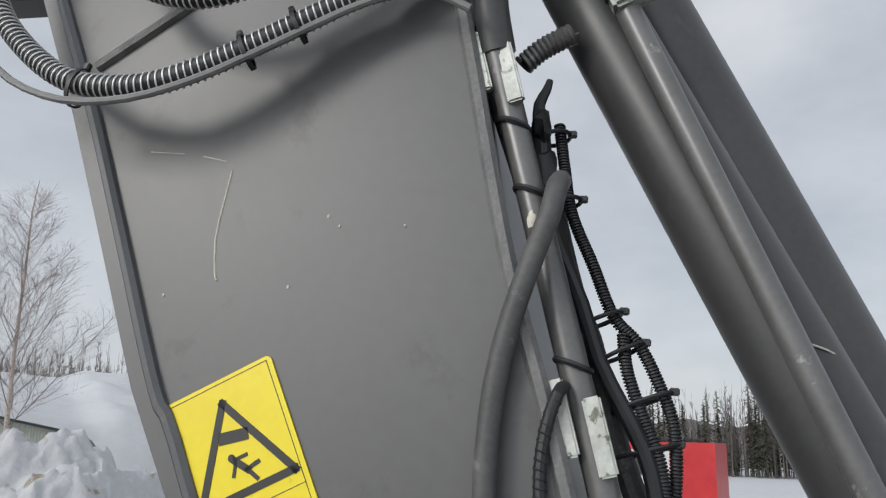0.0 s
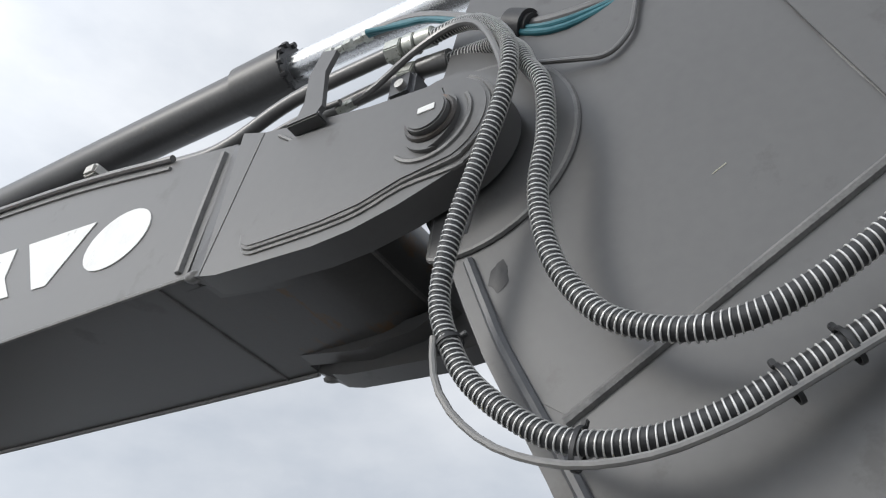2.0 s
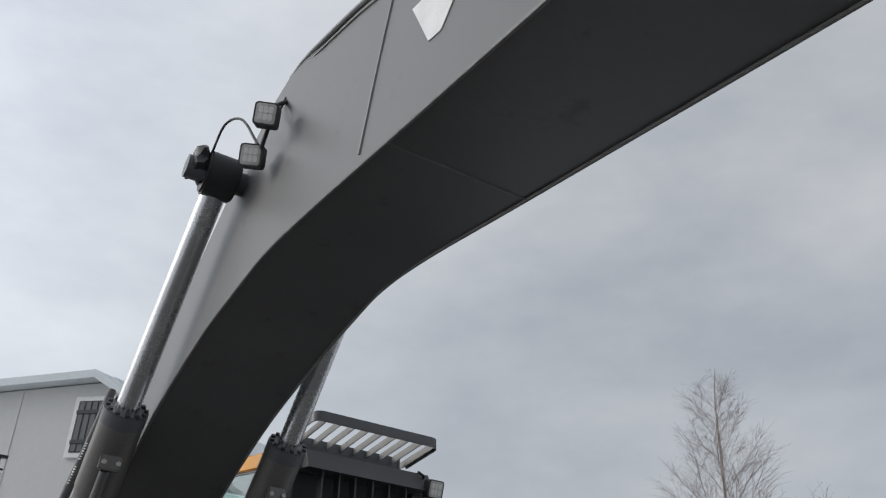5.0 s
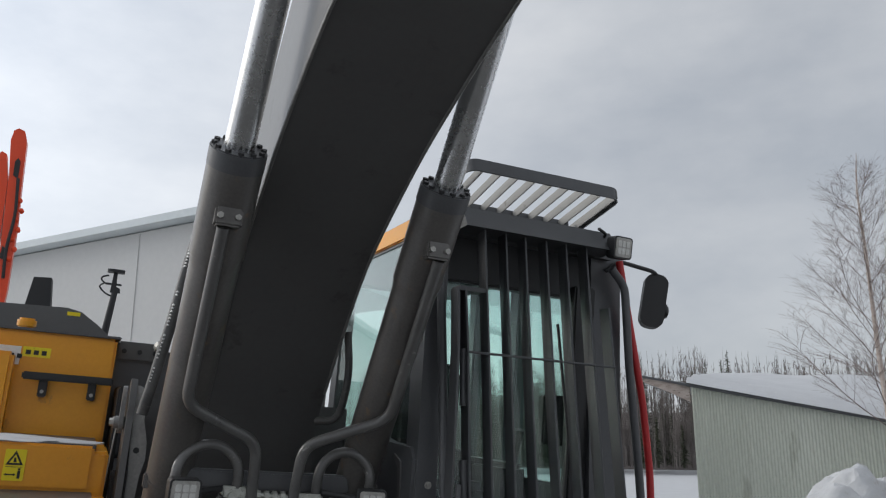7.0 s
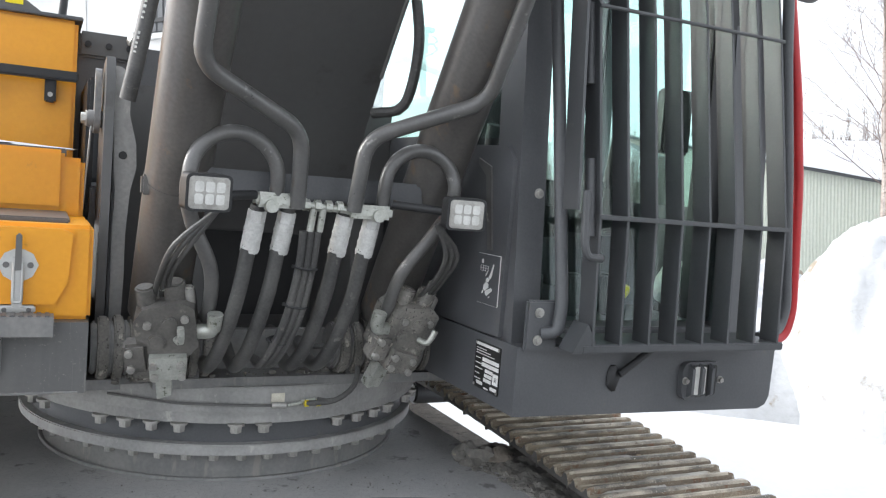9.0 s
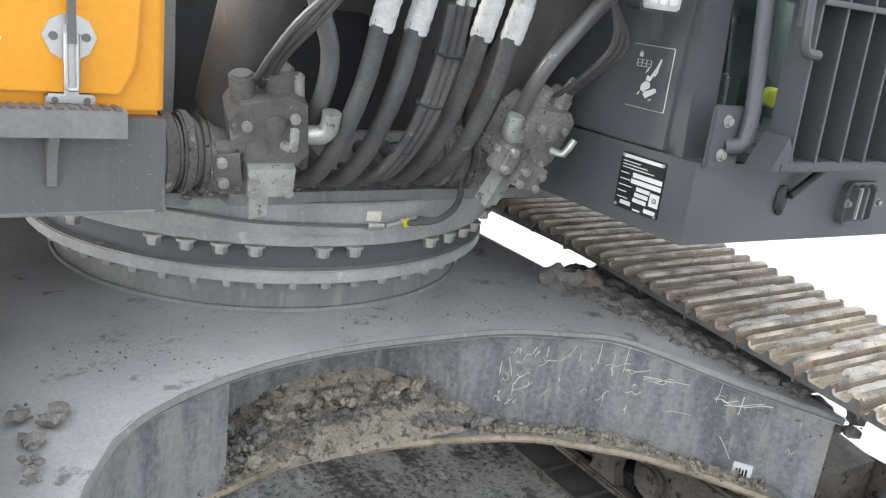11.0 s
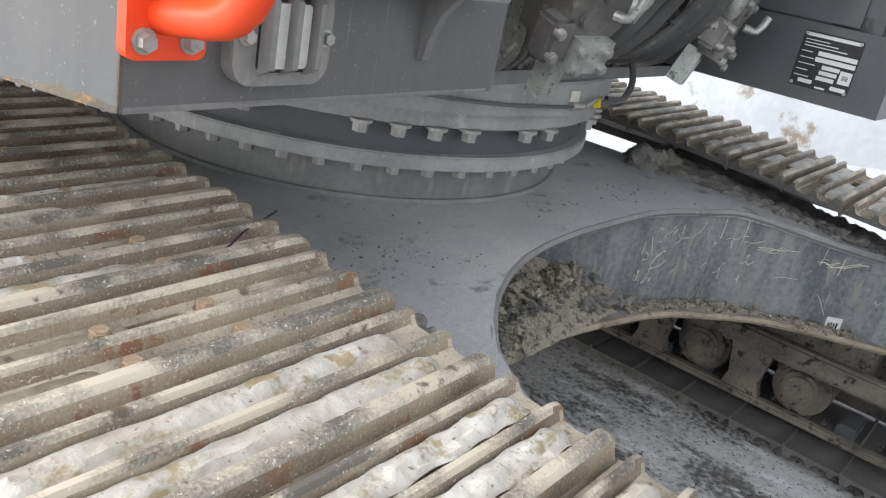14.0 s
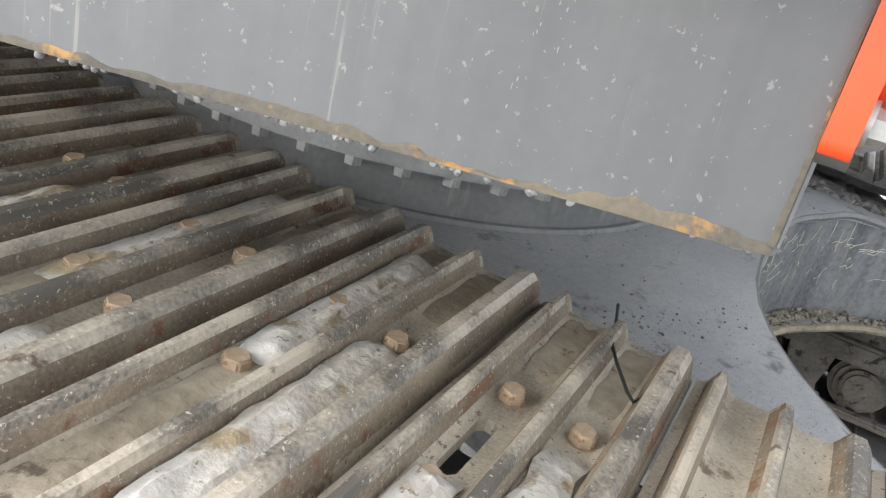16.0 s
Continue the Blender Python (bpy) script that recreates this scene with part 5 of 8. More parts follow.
latch = part("latch", prism([(-0.888, 1.772), (-0.872, 1.805), (-0.848, 1.818), (-0.820, 1.818), (-0.796, 1.805), (-0.780, 1.772), (-0.796, 1.738), (-0.820, 1.724), (-0.848, 1.724), (-0.872, 1.738)], -0.068, -0.058, "y", 0.003), LATCH, low, "bright steel toggle latch")
part("latch_arm", box(-0.848, -0.820, -0.088, -0.066, 1.645, 1.80, 0.005), LATCH, latch)
part("latch_hook", bent([(-0.845, -0.092, 1.78), (-0.845, -0.094, 1.665), (-0.823, -0.094, 1.665), (-0.823, -0.092, 1.78)], 0.005, 0.008, 8), LATCH, latch)
part("latch_tongue", prism([(-0.843, 1.76), (-0.825, 1.76), (-0.826, 1.86), (-0.834, 1.868), (-0.842, 1.86)], -0.100, -0.084, "y", 0.003), PIPE, latch)
part("latch_catch", box(-0.883, -0.784, -0.074, -0.044, 1.628, 1.652, 0.005), LATCH, latch)
for x in (-0.866, -0.802):
    part("lid_bolt", rod((x, -0.074, 1.772), (x, -0.064, 1.772), 0.009, n=12), PIPE, latch)
    part("catch_bolt", rod((x, -0.080, 1.640), (x, -0.070, 1.640), 0.007, n=10), PIPE, latch)
for x in (-1.128, -0.967):
    for z in (1.760, 1.852):
        part("rivet", rod((x, -0.067, z), (x, -0.060, z), 0.006, n=10), WHITE, low)
part("box_step", box(-1.6, -0.70, 0.02, 0.45, 1.894, 1.91, 0.004), DARK, low, "dark toothed step plate")
mid = part("step_box", box(-1.62, -0.648, 0.44, 1.14, 1.86, 2.10, 0.015), YELLOW, EX, "yellow step box with a warning label")
part("box_panel", box(-1.62, -0.715, 0.425, 0.45, 1.915, 2.125, 0.012), YELLOW, mid)
part("box_step", box(-1.6, -0.71, 0.45, 1.13, 2.10, 2.13, 0.004), DARK, mid)
lab = part("warning_label", prism(rounded(-1.095, -1.005, 1.951, 2.093, 0.006), 0.4205, 0.4245, "y"), TAG, mid, "yellow warning label")
def label_mark(pts, near=0.4185, m_=INK):
    part("label_shape", prism(pts, near, 0.4206, "y"), m_, lab)
label_mark([(-1.087, 2.022), (-1.013, 2.022), (-1.050, 2.087)])
part("label_shape", prism([(-1.072, 2.031), (-1.028, 2.031), (-1.050, 2.070)], 0.4172, 0.4186, "y"), TAG, lab)
part("label_shape", prism([(-1.056, 2.034), (-1.042, 2.034), (-1.046, 2.056), (-1.054, 2.056)], 0.4160, 0.4173, "y"), INK, lab)
label_mark([(-1.085, 2.012), (-1.015, 2.012), (-1.015, 2.014), (-1.085, 2.014)])
label_mark([(-1.032, 1.962), (-1.020, 1.962), (-1.020, 1.998), (-1.032, 1.998)])
label_mark([(-1.031, 2.000), (-1.021, 2.000), (-1.021, 2.008), (-1.031, 2.008)])
label_mark([(-1.082, 1.976), (-1.044, 1.976), (-1.044, 1.981), (-1.082, 1.981)])
label_mark([(-1.088, 1.9785), (-1.078, 1.972), (-1.078, 1.985)])
label_mark([(-1.038, 1.9785), (-1.048, 1.972), (-1.048, 1.985)])
tank = part("tank_box", box(-1.62, -0.672, 1.14, 2.0, 2.06, 2.685, 0.015), YELLOW, EX, "yellow tank box behind the steps")
part("box_lid", box(-1.63, -0.655, 1.12, 2.0, 2.685, 2.70, 0.004), DARK, tank)
part("box_bulge", box(-1.62, -1.18, 1.02, 1.15, 2.10, 2.56, 0.02), YELLOW, tank)
part("filler_cap", rod((-1.16, 1.2, 2.70), (-1.16, 1.2, 2.755), 0.05, n=24, bv=0.01), YELLOW, tank)
part("grab_bar", box(-1.13, -0.665, 1.055, 1.095, 2.42, 2.462, 0.008), BLACK, tank, "black square grab bar")
for x in (-1.02, -0.77):
    part("bar_bracket", box(x - 0.022, x + 0.022, 1.085, 1.145, 2.33, 2.44, 0.006), BLACK, tank)
    part("bar_bolt", rod((x, 1.08, 2.36), (x, 1.086, 2.36), 0.011, n=6), GALV, tank)
for x0, z0, w, h in ((-1.15, 2.60, 0.14, 0.055), (-1.27, 2.575, 0.11, 0.10)):
    ll = part("service_label", box(x0, x0 + w, 1.136, 1.1395, z0 - h / 2 - 0.03, z0 + h / 2 - 0.03), TAG if w > 0.12 else WHITE, tank, "small service label")
    for k in range(3):
        part("label_bar", box(x0 + 0.015 + 0.04 * k, x0 + 0.04 + 0.04 * k, 1.1345, 1.1362, z0 - 0.045, z0 - 0.02), INK, ll)
part("snow_strip", moved(lump((0.42, 0.16, 0.02), 5, 0.35, 4), Matrix.Translation((-1.15, 0.62, 2.13))), SNOW, mid, "strip of old snow on the step")
# hood behind
hood = part("engine_hood", prism([(-1.66, 2.0), (-0.70, 2.0), (-0.72, 2.76), (-0.797, 2.82), (-0.903, 2.891), (-0.993, 2.91), (-1.393, 2.897), (-1.66, 2.89)], 2.0, 4.4, "y", 0.02), GREY, EX, "grey engine hood")
part("hood_label", box(-0.99, -0.91, 1.996, 2.0, 2.86, 2.885), TAG, hood)
part("hood_intake", prism([(-1.282, 2.89), (-1.110, 2.89), (-1.137, 3.136), (-1.251, 3.128)], 2.35, 2.55, "y", 0.012), BLACK, hood, "black air intake")
deckbox = part("valve_cover", box(-0.68, -0.2, 1.5, 2.6, 2.0, 2.66, 0.02), DARK, EX, "dark cover between boom foot and hood")
part("cover_step", box(-0.66, -0.36, 1.48, 1.7, 2.58, 2.70, 0.012), GREY, deckbox)
part("cover_latch", moved(lump((0.03, 0.03, 0.04), 2, 0.4), Matrix.Translation((-0.42, 1.47, 2.68))), GALV, deckbox)
for k in range(3):
    part("cover_bolt", rod((-0.62 + 0.09 * k, 1.47, 2.64), (-0.62 + 0.09 * k, 1.485, 2.64), 0.015, n=12), BLACK, deckbox)
ant = part("antenna_mast", rod((-0.735, 3.4, 2.85), (-0.705, 3.4, 3.22), 0.030, 0.024, n=16), BLACK, EX, "black antenna mast with a flat head")
part("antenna_head", prism(rounded(-0.787, -0.649, 3.34, 3.46, 0.035), 3.368, 3.392, "z", 0.008), BLACK, ant)
part("antenna_neck", prism([(-0.745, 3.20), (-0.665, 3.20), (-0.668, 3.235), (-0.700, 3.25), (-0.705, 3.375), (-0.735, 3.375), (-0.74, 3.25)], 3.38, 3.42, "y", 0.005), BLACK, ant)
part("antenna_neck", box(-0.79, -0.66, 3.385, 3.415, 3.262, 3.278, 0.004), BLACK, ant)
part("antenna_wire", tube([(-0.77, 3.4, 3.34), (-0.815, 3.4, 3.325), (-0.823, 3.4, 3.30), (-0.79, 3.4, 3.27)], 0.007, 8), BLACK, ant)
part("antenna_wire", tube([(-0.80, 3.4, 3.27), (-0.83, 3.4, 3.24), (-0.78, 3.4, 3.19), (-0.73, 3.4, 3.17)], 0.007, 8), BLACK, ant)
jib = part("red_jib", prism([(-1.665, 2.98), (-1.545, 2.98), (-1.539, 3.17), (-1.552, 3.70), (-1.572, 3.98), (-1.600, 4.46), (-1.630, 4.55), (-1.677, 4.565), (-1.712, 4.54), (-1.726, 4.45), (-1.690, 4.16), (-1.650, 3.50)], 3.79, 3.91, "y", 0.014), ORANGE, EX, "folded red steel jib behind the hood")
part("jib_beam", prism([(-1.80, 2.98), (-1.70, 2.98), (-1.668, 3.60), (-1.690, 4.08), (-1.735, 4.32), (-1.775, 4.34), (-1.80, 4.30), (-1.775, 3.9), (-1.775, 3.5)], 3.80, 3.92, "y", 0.014), ORANGE, jib)
part("jib_web", box(-1.74, -1.64, 3.83, 3.88, 3.02, 3.42, 0.006), ORANGE, jib)
part("jib_pin", prism([(-1.655, 4.14), (-1.615, 4.12), (-1.620, 4.27), (-1.640, 4.30), (-1.660, 4.26)], 3.775, 3.792, "y", 0.004), BLACK, jib)
part("jib_pin", prism([(-1.640, 3.42), (-1.600, 3.40), (-1.598, 3.50), (-1.635, 3.52)], 3.775, 3.792, "y", 0.004), BLACK, jib)
for k in range(7):
    part("jib_bolt", moved(lump((0.022, 0.02, 0.026), k, 0.3, 2), Matrix.Translation((-1.565 + (0.022 if k % 2 else -0.004), 3.79, 3.42 + 0.085 * k))), ORANGE, jib)
part("jib_hose", tube([(-1.585, 3.78, 3.25), (-1.60, 3.77, 3.5), (-1.585, 3.77, 3.8), (-1.612, 3.78, 4.12)], 0.013, 8), BLACK, jib)
part("jib_base", box(-1.80, -1.53, 3.68, 4.0, 2.92, 3.02, 0.02), ORANGE, jib)
for x in (-1.70, -1.60):
    part("base_bolt", hexbolt((x, 3.72, 3.02), (0, 0, 1), 0.018, 0.02), GALV, jib)
counter = part("counterweight", box(-1.5, 1.5, 4.4, 5.0, 1.4, 2.7, 0.12), GREY, EX, "grey counterweight at the back")

# -- cab --
base = part("cab_base", prism([(0.585, 1.388), (1.655, 1.368), (1.69, 1.382), (1.708, 1.415), (1.715, 1.60), (0.585, 1.612)], -0.566, 1.75, "y", 0.012), DARK, EX, "dark grey cab base box")
cab = part("cab", box(0.60, 1.60, 1.10, 1.70, 1.60, 2.14, 0.03), DARK, EX, "dark cab with a barred front and green-tinted glass")
part("cab_floor", box(0.60, 1.60, -0.48, 1.2, 1.60, 1.66, 0.006), DARK, cab)
part("side_panel", prism([(-0.44, 1.62), (1.2, 1.62), (1.2, 2.30), (0.2, 2.30), (-0.10, 2.26), (-0.40, 2.25), (-0.45, 2.20)], 0.585, 0.635, "x", 0.01), DARK, cab, "dark moulded lower side panel")
part("panel_rib", prism([(-0.36, 1.90), (-0.33, 1.90), (-0.28, 2.15), (-0.22, 2.19), (-0.22, 2.21), (-0.31, 2.18)], 0.578, 0.586, "x", 0.002), PIPE, cab)
part("front_pillar", prism([(-0.50, 1.61), (-0.36, 1.61), (-0.24, 3.28), (-0.40, 3.28)], 0.60, 0.70, "x", 0.015), DARK, cab)
part("front_pillar", prism([(-0.50, 1.61), (-0.38, 1.61), (-0.24, 3.28), (-0.40, 3.28)], 1.50, 1.68, "x", 0.015), DARK, cab)
part("rear_pillar", box(0.60, 0.68, 0.98, 1.12, 2.28, 3.28, 0.01), DARK, cab)
part("rear_pillar", box(1.52, 1.60, 0.4, 0.52, 1.66, 3.28, 0.01), DARK, cab)
part("rear_pillar", box(1.52, 1.60, 1.0, 1.12, 1.66, 3.28, 0.01), DARK, cab)
part("door_sill", box(1.53, 1.60, -0.45, 1.1, 1.62, 2.1, 0.01), DARK, cab)
part("roof", prism([(0.60, 3.26), (1.60, 3.26), (1.58, 3.34), (1.5, 3.38), (0.7, 3.38), (0.62, 3.34)], -0.44, 1.65, "y", 0.02), DARK, cab)
part("roof_stripe", box(0.590, 0.606, -0.3, 1.3, 3.275, 3.375, 0.008), YELLOW, cab, "yellow roof edge")
g1 = part("windscreen", prism([(-0.455, 1.68), (-0.335, 3.26), (-0.329, 3.26), (-0.449, 1.68)], 0.69, 1.51, "x"), GLASS, cab, "green-tinted windscreen")
g2 = part("side_glass", box(0.607, 0.613, -0.36, 1.0, 2.28, 3.27), GLASS, cab, "green-tinted side window")
g3 = part("door_glass", box(1.57, 1.576, -0.36, 1.02, 2.1, 3.27), GLASS, cab, "green-tinted door window")
g4 = part("rear_glass", box(0.68, 1.52, 1.094, 1.099, 2.2, 3.2), GLASS, cab)
for g in (g1, g2, g3, g4):
    g.visible_shadow = False
part("rear_frame", box(0.66, 1.54, 1.085, 1.105, 2.12, 2.2, 0.005), DARK, cab)
# headliner as a black band, with the visor's shade put into its colour
part("cab_header", box(0.68, 1.52, -0.37, -0.28, 3.04, 3.27, 0.01), BLACK, cab)
part("door_frame", box(1.40, 1.52, -0.43, -0.36, 1.68, 3.1, 0.01), BLACK, cab)
# seat and controls seen through the glass
seat = part("driver_seat", box(0.86, 1.34, 0.25, 0.75, 1.92, 2.06, 0.05), SEAT, cab, "dark driver seat")
part("seat_back", box(0.88, 1.32, 0.68, 0.82, 2.0, 2.72, 0.06), SEAT, seat)
part("head_rest", box(0.98, 1.22, 0.74, 0.82, 2.72, 2.92, 0.04), SEAT, seat)
for x in (0.80, 1.40):
    part("armrest_console", box(x - 0.07, x + 0.07, 0.1, 0.7, 1.95, 2.18, 0.03), BLACK, seat)
    part("joystick", rod((x, 0.14, 2.15), (x, 0.08, 2.36), 0.022, 0.03, n=12), BLACK, seat)
part("monitor", box(1.36, 1.50, -0.24, -0.18, 2.3, 2.55, 0.01), BLACK, seat)
part("cab_cloth", moved(lump((0.085, 0.05, 0.095), 9, 0.4, 3), Matrix.Translation((1.46, -0.28, 1.79))), WHITE, cab, "crumpled pale bag behind the glass")
part("cab_bag", moved(lump((0.045, 0.03, 0.035), 12, 0.4, 2), Matrix.Translation((1.18, -0.30, 1.765))), TAG, cab)
for x in (0.83, 1.0, 1.2):
    part("pedal", box(x - 0.04, x + 0.04, -0.25, -0.18, 1.66, 1.82, 0.01), BLACK, cab)
part("wiper", bent([(1.36, -0.47, 1.9), (1.40, -0.42, 2.35), (1.34, -0.37, 2.9)], 0.008, 0.05, 8), BLACK, cab)
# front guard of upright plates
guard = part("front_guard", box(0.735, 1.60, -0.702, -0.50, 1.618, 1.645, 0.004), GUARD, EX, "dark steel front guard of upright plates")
for x in (0.768, 0.875, 0.988, 1.096, 1.215, 1.33, 1.45, 1.565):
    top = x - 0.070 - 0.030 * (x - 0.875)
    line = [(x, -0.702, 1.64), (x - 0.006, -0.692, 2.05), (x - 0.046 - 0.035 * (x - 0.768), -0.650, 2.69)]
    line += [(top + 0.010, -0.600, 2.98)] if x < 0.8 or x > 1.5 else [(top, -0.560, 3.28)]
    own = bmesh.new()
    q = [own.verts.new(c) for c in line] + [own.verts.new((c[0], c[1] + 0.080, c[2])) for c in reversed(line)]
    own.faces.new(q)
    geo = bmesh.ops.extrude_face_region(own, geom=own.faces[:])
    bmesh.ops.translate(own, vec=(0.010, 0, 0), verts=[v for v in geo["geom"] if isinstance(v, bmesh.types.BMVert)])
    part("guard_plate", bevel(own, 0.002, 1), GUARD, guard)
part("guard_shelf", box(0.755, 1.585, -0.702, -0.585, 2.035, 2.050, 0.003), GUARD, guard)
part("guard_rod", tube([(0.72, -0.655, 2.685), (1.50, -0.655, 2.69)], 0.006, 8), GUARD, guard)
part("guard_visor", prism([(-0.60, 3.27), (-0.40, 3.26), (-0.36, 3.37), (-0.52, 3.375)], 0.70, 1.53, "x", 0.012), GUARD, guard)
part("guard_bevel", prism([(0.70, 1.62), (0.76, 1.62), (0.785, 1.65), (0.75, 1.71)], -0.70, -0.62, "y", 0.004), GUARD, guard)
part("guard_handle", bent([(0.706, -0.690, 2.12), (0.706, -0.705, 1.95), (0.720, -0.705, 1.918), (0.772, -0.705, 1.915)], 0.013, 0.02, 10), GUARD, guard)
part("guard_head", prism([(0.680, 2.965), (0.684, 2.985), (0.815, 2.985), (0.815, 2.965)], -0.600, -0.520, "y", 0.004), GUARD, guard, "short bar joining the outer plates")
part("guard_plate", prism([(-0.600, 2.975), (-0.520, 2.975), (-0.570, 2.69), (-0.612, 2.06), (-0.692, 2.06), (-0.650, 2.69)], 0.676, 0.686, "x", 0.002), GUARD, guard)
# left post with bolted plate
post = part("front_post", bent([(0.66, -0.575, 1.66), (0.705, -0.60, 1.665), (0.715, -0.60, 1.75), (0.675, -0.545, 2.4), (0.64, -0.47, 3.05)], 0.021, 0.06), DARK, EX, "dark tubular post on a bolted plate")
part("post_plate", box(0.60, 0.72, -0.582, -0.564, 1.60, 1.765, 0.006), DARK, post)
for z in (1.638, 1.726):
    part("post_bolt", hexbolt((0.643, -0.584, z), (0, -1, 0), 0.012, 0.014), GALV, post)
part("post_bolt", hexbolt((0.625, -0.55, 2.1), (0, -1, 0), 0.012, 0.014), GALV, post)
part("hinge", rod((0.735, -0.62, 2.45), (0.725, -0.60, 2.70), 0.018, n=14), DARK, post)
part("hinge", rod((0.755, -0.66, 1.98), (0.745, -0.64, 2.22), 0.018, n=14), DARK, post)
# right rails, mirror, lamp
rr_ = part("door_rail", bent([(1.56, -0.50, 3.20), (1.645, -0.50, 3.12), (1.690, -0.50, 2.70), (1.760, -0.50, 2.25), (1.825, -0.50, 1.74), (1.80, -0.50, 1.655), (1.66, -0.53, 1.63)], 0.021, 0.05), DARK, EX, "dark tubular door rail")
part("red_rail", bent([(1.62, -0.48, 3.25), (1.672, -0.48, 3.03), (1.790, -0.48, 2.55), (1.846, -0.48, 2.21), (1.884, -0.48, 1.72), (1.855, -0.48, 1.62), (1.70, -0.50, 1.60)], 0.019, 0.06), RED, rr_, "red handrail")
mir = part("mirror", moved(prism(rounded(-0.062, 0.062, -0.145, 0.145, 0.05), -0.03, 0.03, "y", 0.02), Matrix.Translation((1.90, -0.40, 3.085)) @ Matrix.Rotation(radians(8), 4, "Y") @ Matrix.Rotation(radians(-25), 4, "Z")), BLACK, EX, "black wing mirror on a bent arm")
part("mirror_arm", bent([(1.58, -0.42, 3.2), (1.64, -0.44, 3.26), (1.9, -0.42, 3.24), (1.98, -0.38, 3.16), (1.98, -0.37, 3.05)], 0.011, 0.05, 10), BLACK, mir)
part("mirror_joint", moved(lump((0.03, 0.03, 0.045), 1, 0.2), Matrix.Translation((2.0, -0.36, 3.05))), BLACK, mir)
work_lamp((1.535, -0.625, 3.285), (0.05, -1, -0.1), 0.055, 0.055)
part("lamp_stay", bent([(1.45, -0.5, 3.28), (1.49, -0.55, 3.36), (1.43, -0.57, 3.375)], 0.008, 0.02, 8), BLACK, EX)
# roof guard
RG0, RG1 = (-0.575, 3.575), (-0.16, 3.475)
RV = Vector((0, RG1[0] - RG0[0], RG1[1] - RG0[1]))
RG_LEN = RV.length
RV.normalize()
RW = Vector((0, -RV.z, RV.y))
RM = Matrix(((1, 0, 0, 0), (0, RV.y, RW.y, RG1[0]), (0, RV.z, RW.z, RG1[1]), (0, 0, 0, 1)))
outer = [(0.69, 0.0)] + arc(0.75, 0.06 - RG_LEN, 0.06, 180, 270, 6) + arc(1.495, 0.06 - RG_LEN, 0.06, 270, 360, 6) + [(1.555, 0.0)]
inner = [(1.547, 0.0)] + arc(1.495, 0.06 - RG_LEN, 0.052, 360, 270, 6) + arc(0.75, 0.06 - RG_LEN, 0.052, 270, 180, 6) + [(0.698, 0.0)]
rg = part("roof_guard", moved(prism(outer + inner, -0.032, 0.032, "z"), RM), DARK, EX, "dark flat-bar roof guard with pale upright slats")
part("guard_beam", moved(box(0.66, 1.50, -0.004, 0.004, -0.048, 0.030, 0.002), RM), DARK, rg)
for k in range(9):
    x = 0.775 + 0.0945 * k
    part("guard_slat", moved(box(x - 0.003, x + 0.003, -RG_LEN + 0.008, 0.36, -0.024, 0.024, 0.001), RM), SLAT, rg, "pale zinc flat bar")
part("end_slat", moved(box(1.541, 1.546, -RG_LEN + 0.09, 0.0, -0.026, 0.026, 0.001), RM), SLAT, rg)
for v in (-0.30, -0.285):
    part("slat_bolt", moved(rod((1.534, v, 0.010), (1.542, v, 0.010), 0.005, n=8), RM), BLACK, rg)
for x in (0.72, 1.49):
    part("guard_leg", prism([(-0.20, 3.36), (-0.12, 3.36), (-0.13, 3.46), (-0.165, 3.50), (-0.175, 3.45)], x - 0.006, x + 0.006, "x", 0.002), DARK, rg)
part("base_lamp", prism(rounded(1.255, 1.44, 1.42, 1.555, 0.035), -0.588, -0.565, "y", 0.006), DARK, base, "recessed lamp behind guard bars")
part("lamp_recess", prism(rounded(1.285, 1.41, 1.435, 1.545, 0.012), -0.591, -0.586, "y"), BLACK, base)
part("lamp_glass", prism(rounded(1.30, 1.355, 1.44, 1.54, 0.008), -0.598, -0.589, "y", 0.003), LENS, base)
for x in (1.285, 1.33, 1.375):
    part("guard_bar", prism([(-0.588, 1.43), (-0.612, 1.445), (-0.612, 1.535), (-0.588, 1.55)], x - 0.006, x + 0.006, "x", 0.002), DARK, base)
for x in (1.268, 1.428):
    part("lamp_bolt", hexbolt((x, -0.588, 1.49), (0, -1, 0), 0.010, 0.014), GALV, base)
part("drain_stub", moved(lump((0.028, 0.012, 0.05), 6, 0.3), Matrix.Translation((0.965, -0.57, 1.505))), BLACK, base)
part("drain_rod", rod((0.98, -0.585, 1.52), (1.10, -0.60, 1.61), 0.012, n=10), BLACK, base)
# maker's plate and lifting label on the cab side, print as plain bars
plate = part("maker_plate", moved(prism(rounded(-0.085, 0.085, -0.08, 0.08, 0.006), -0.0015, 0.0015, "x"), Matrix.Translation((0.5835, -0.385, 1.508))), INK, base, "black rating plate with pale print bars")
def plate_bar(u0, u1, v0, v1, m_=WHITE):
    y0, y1 = -0.385 + 0.085 - 0.17 * u1, -0.385 + 0.085 - 0.17 * u0
    part("print_bar", box(0.5805, 0.5822, y0, y1, 1.428 + 0.16 * v0, 1.428 + 0.16 * v1), m_, plate)
plate_bar(0.06, 0.94, 0.91, 0.97)
for k in range(3):
    plate_bar(0.06, 0.46 + 0.16 * k, 0.84 - 0.055 * k, 0.855 - 0.055 * k)
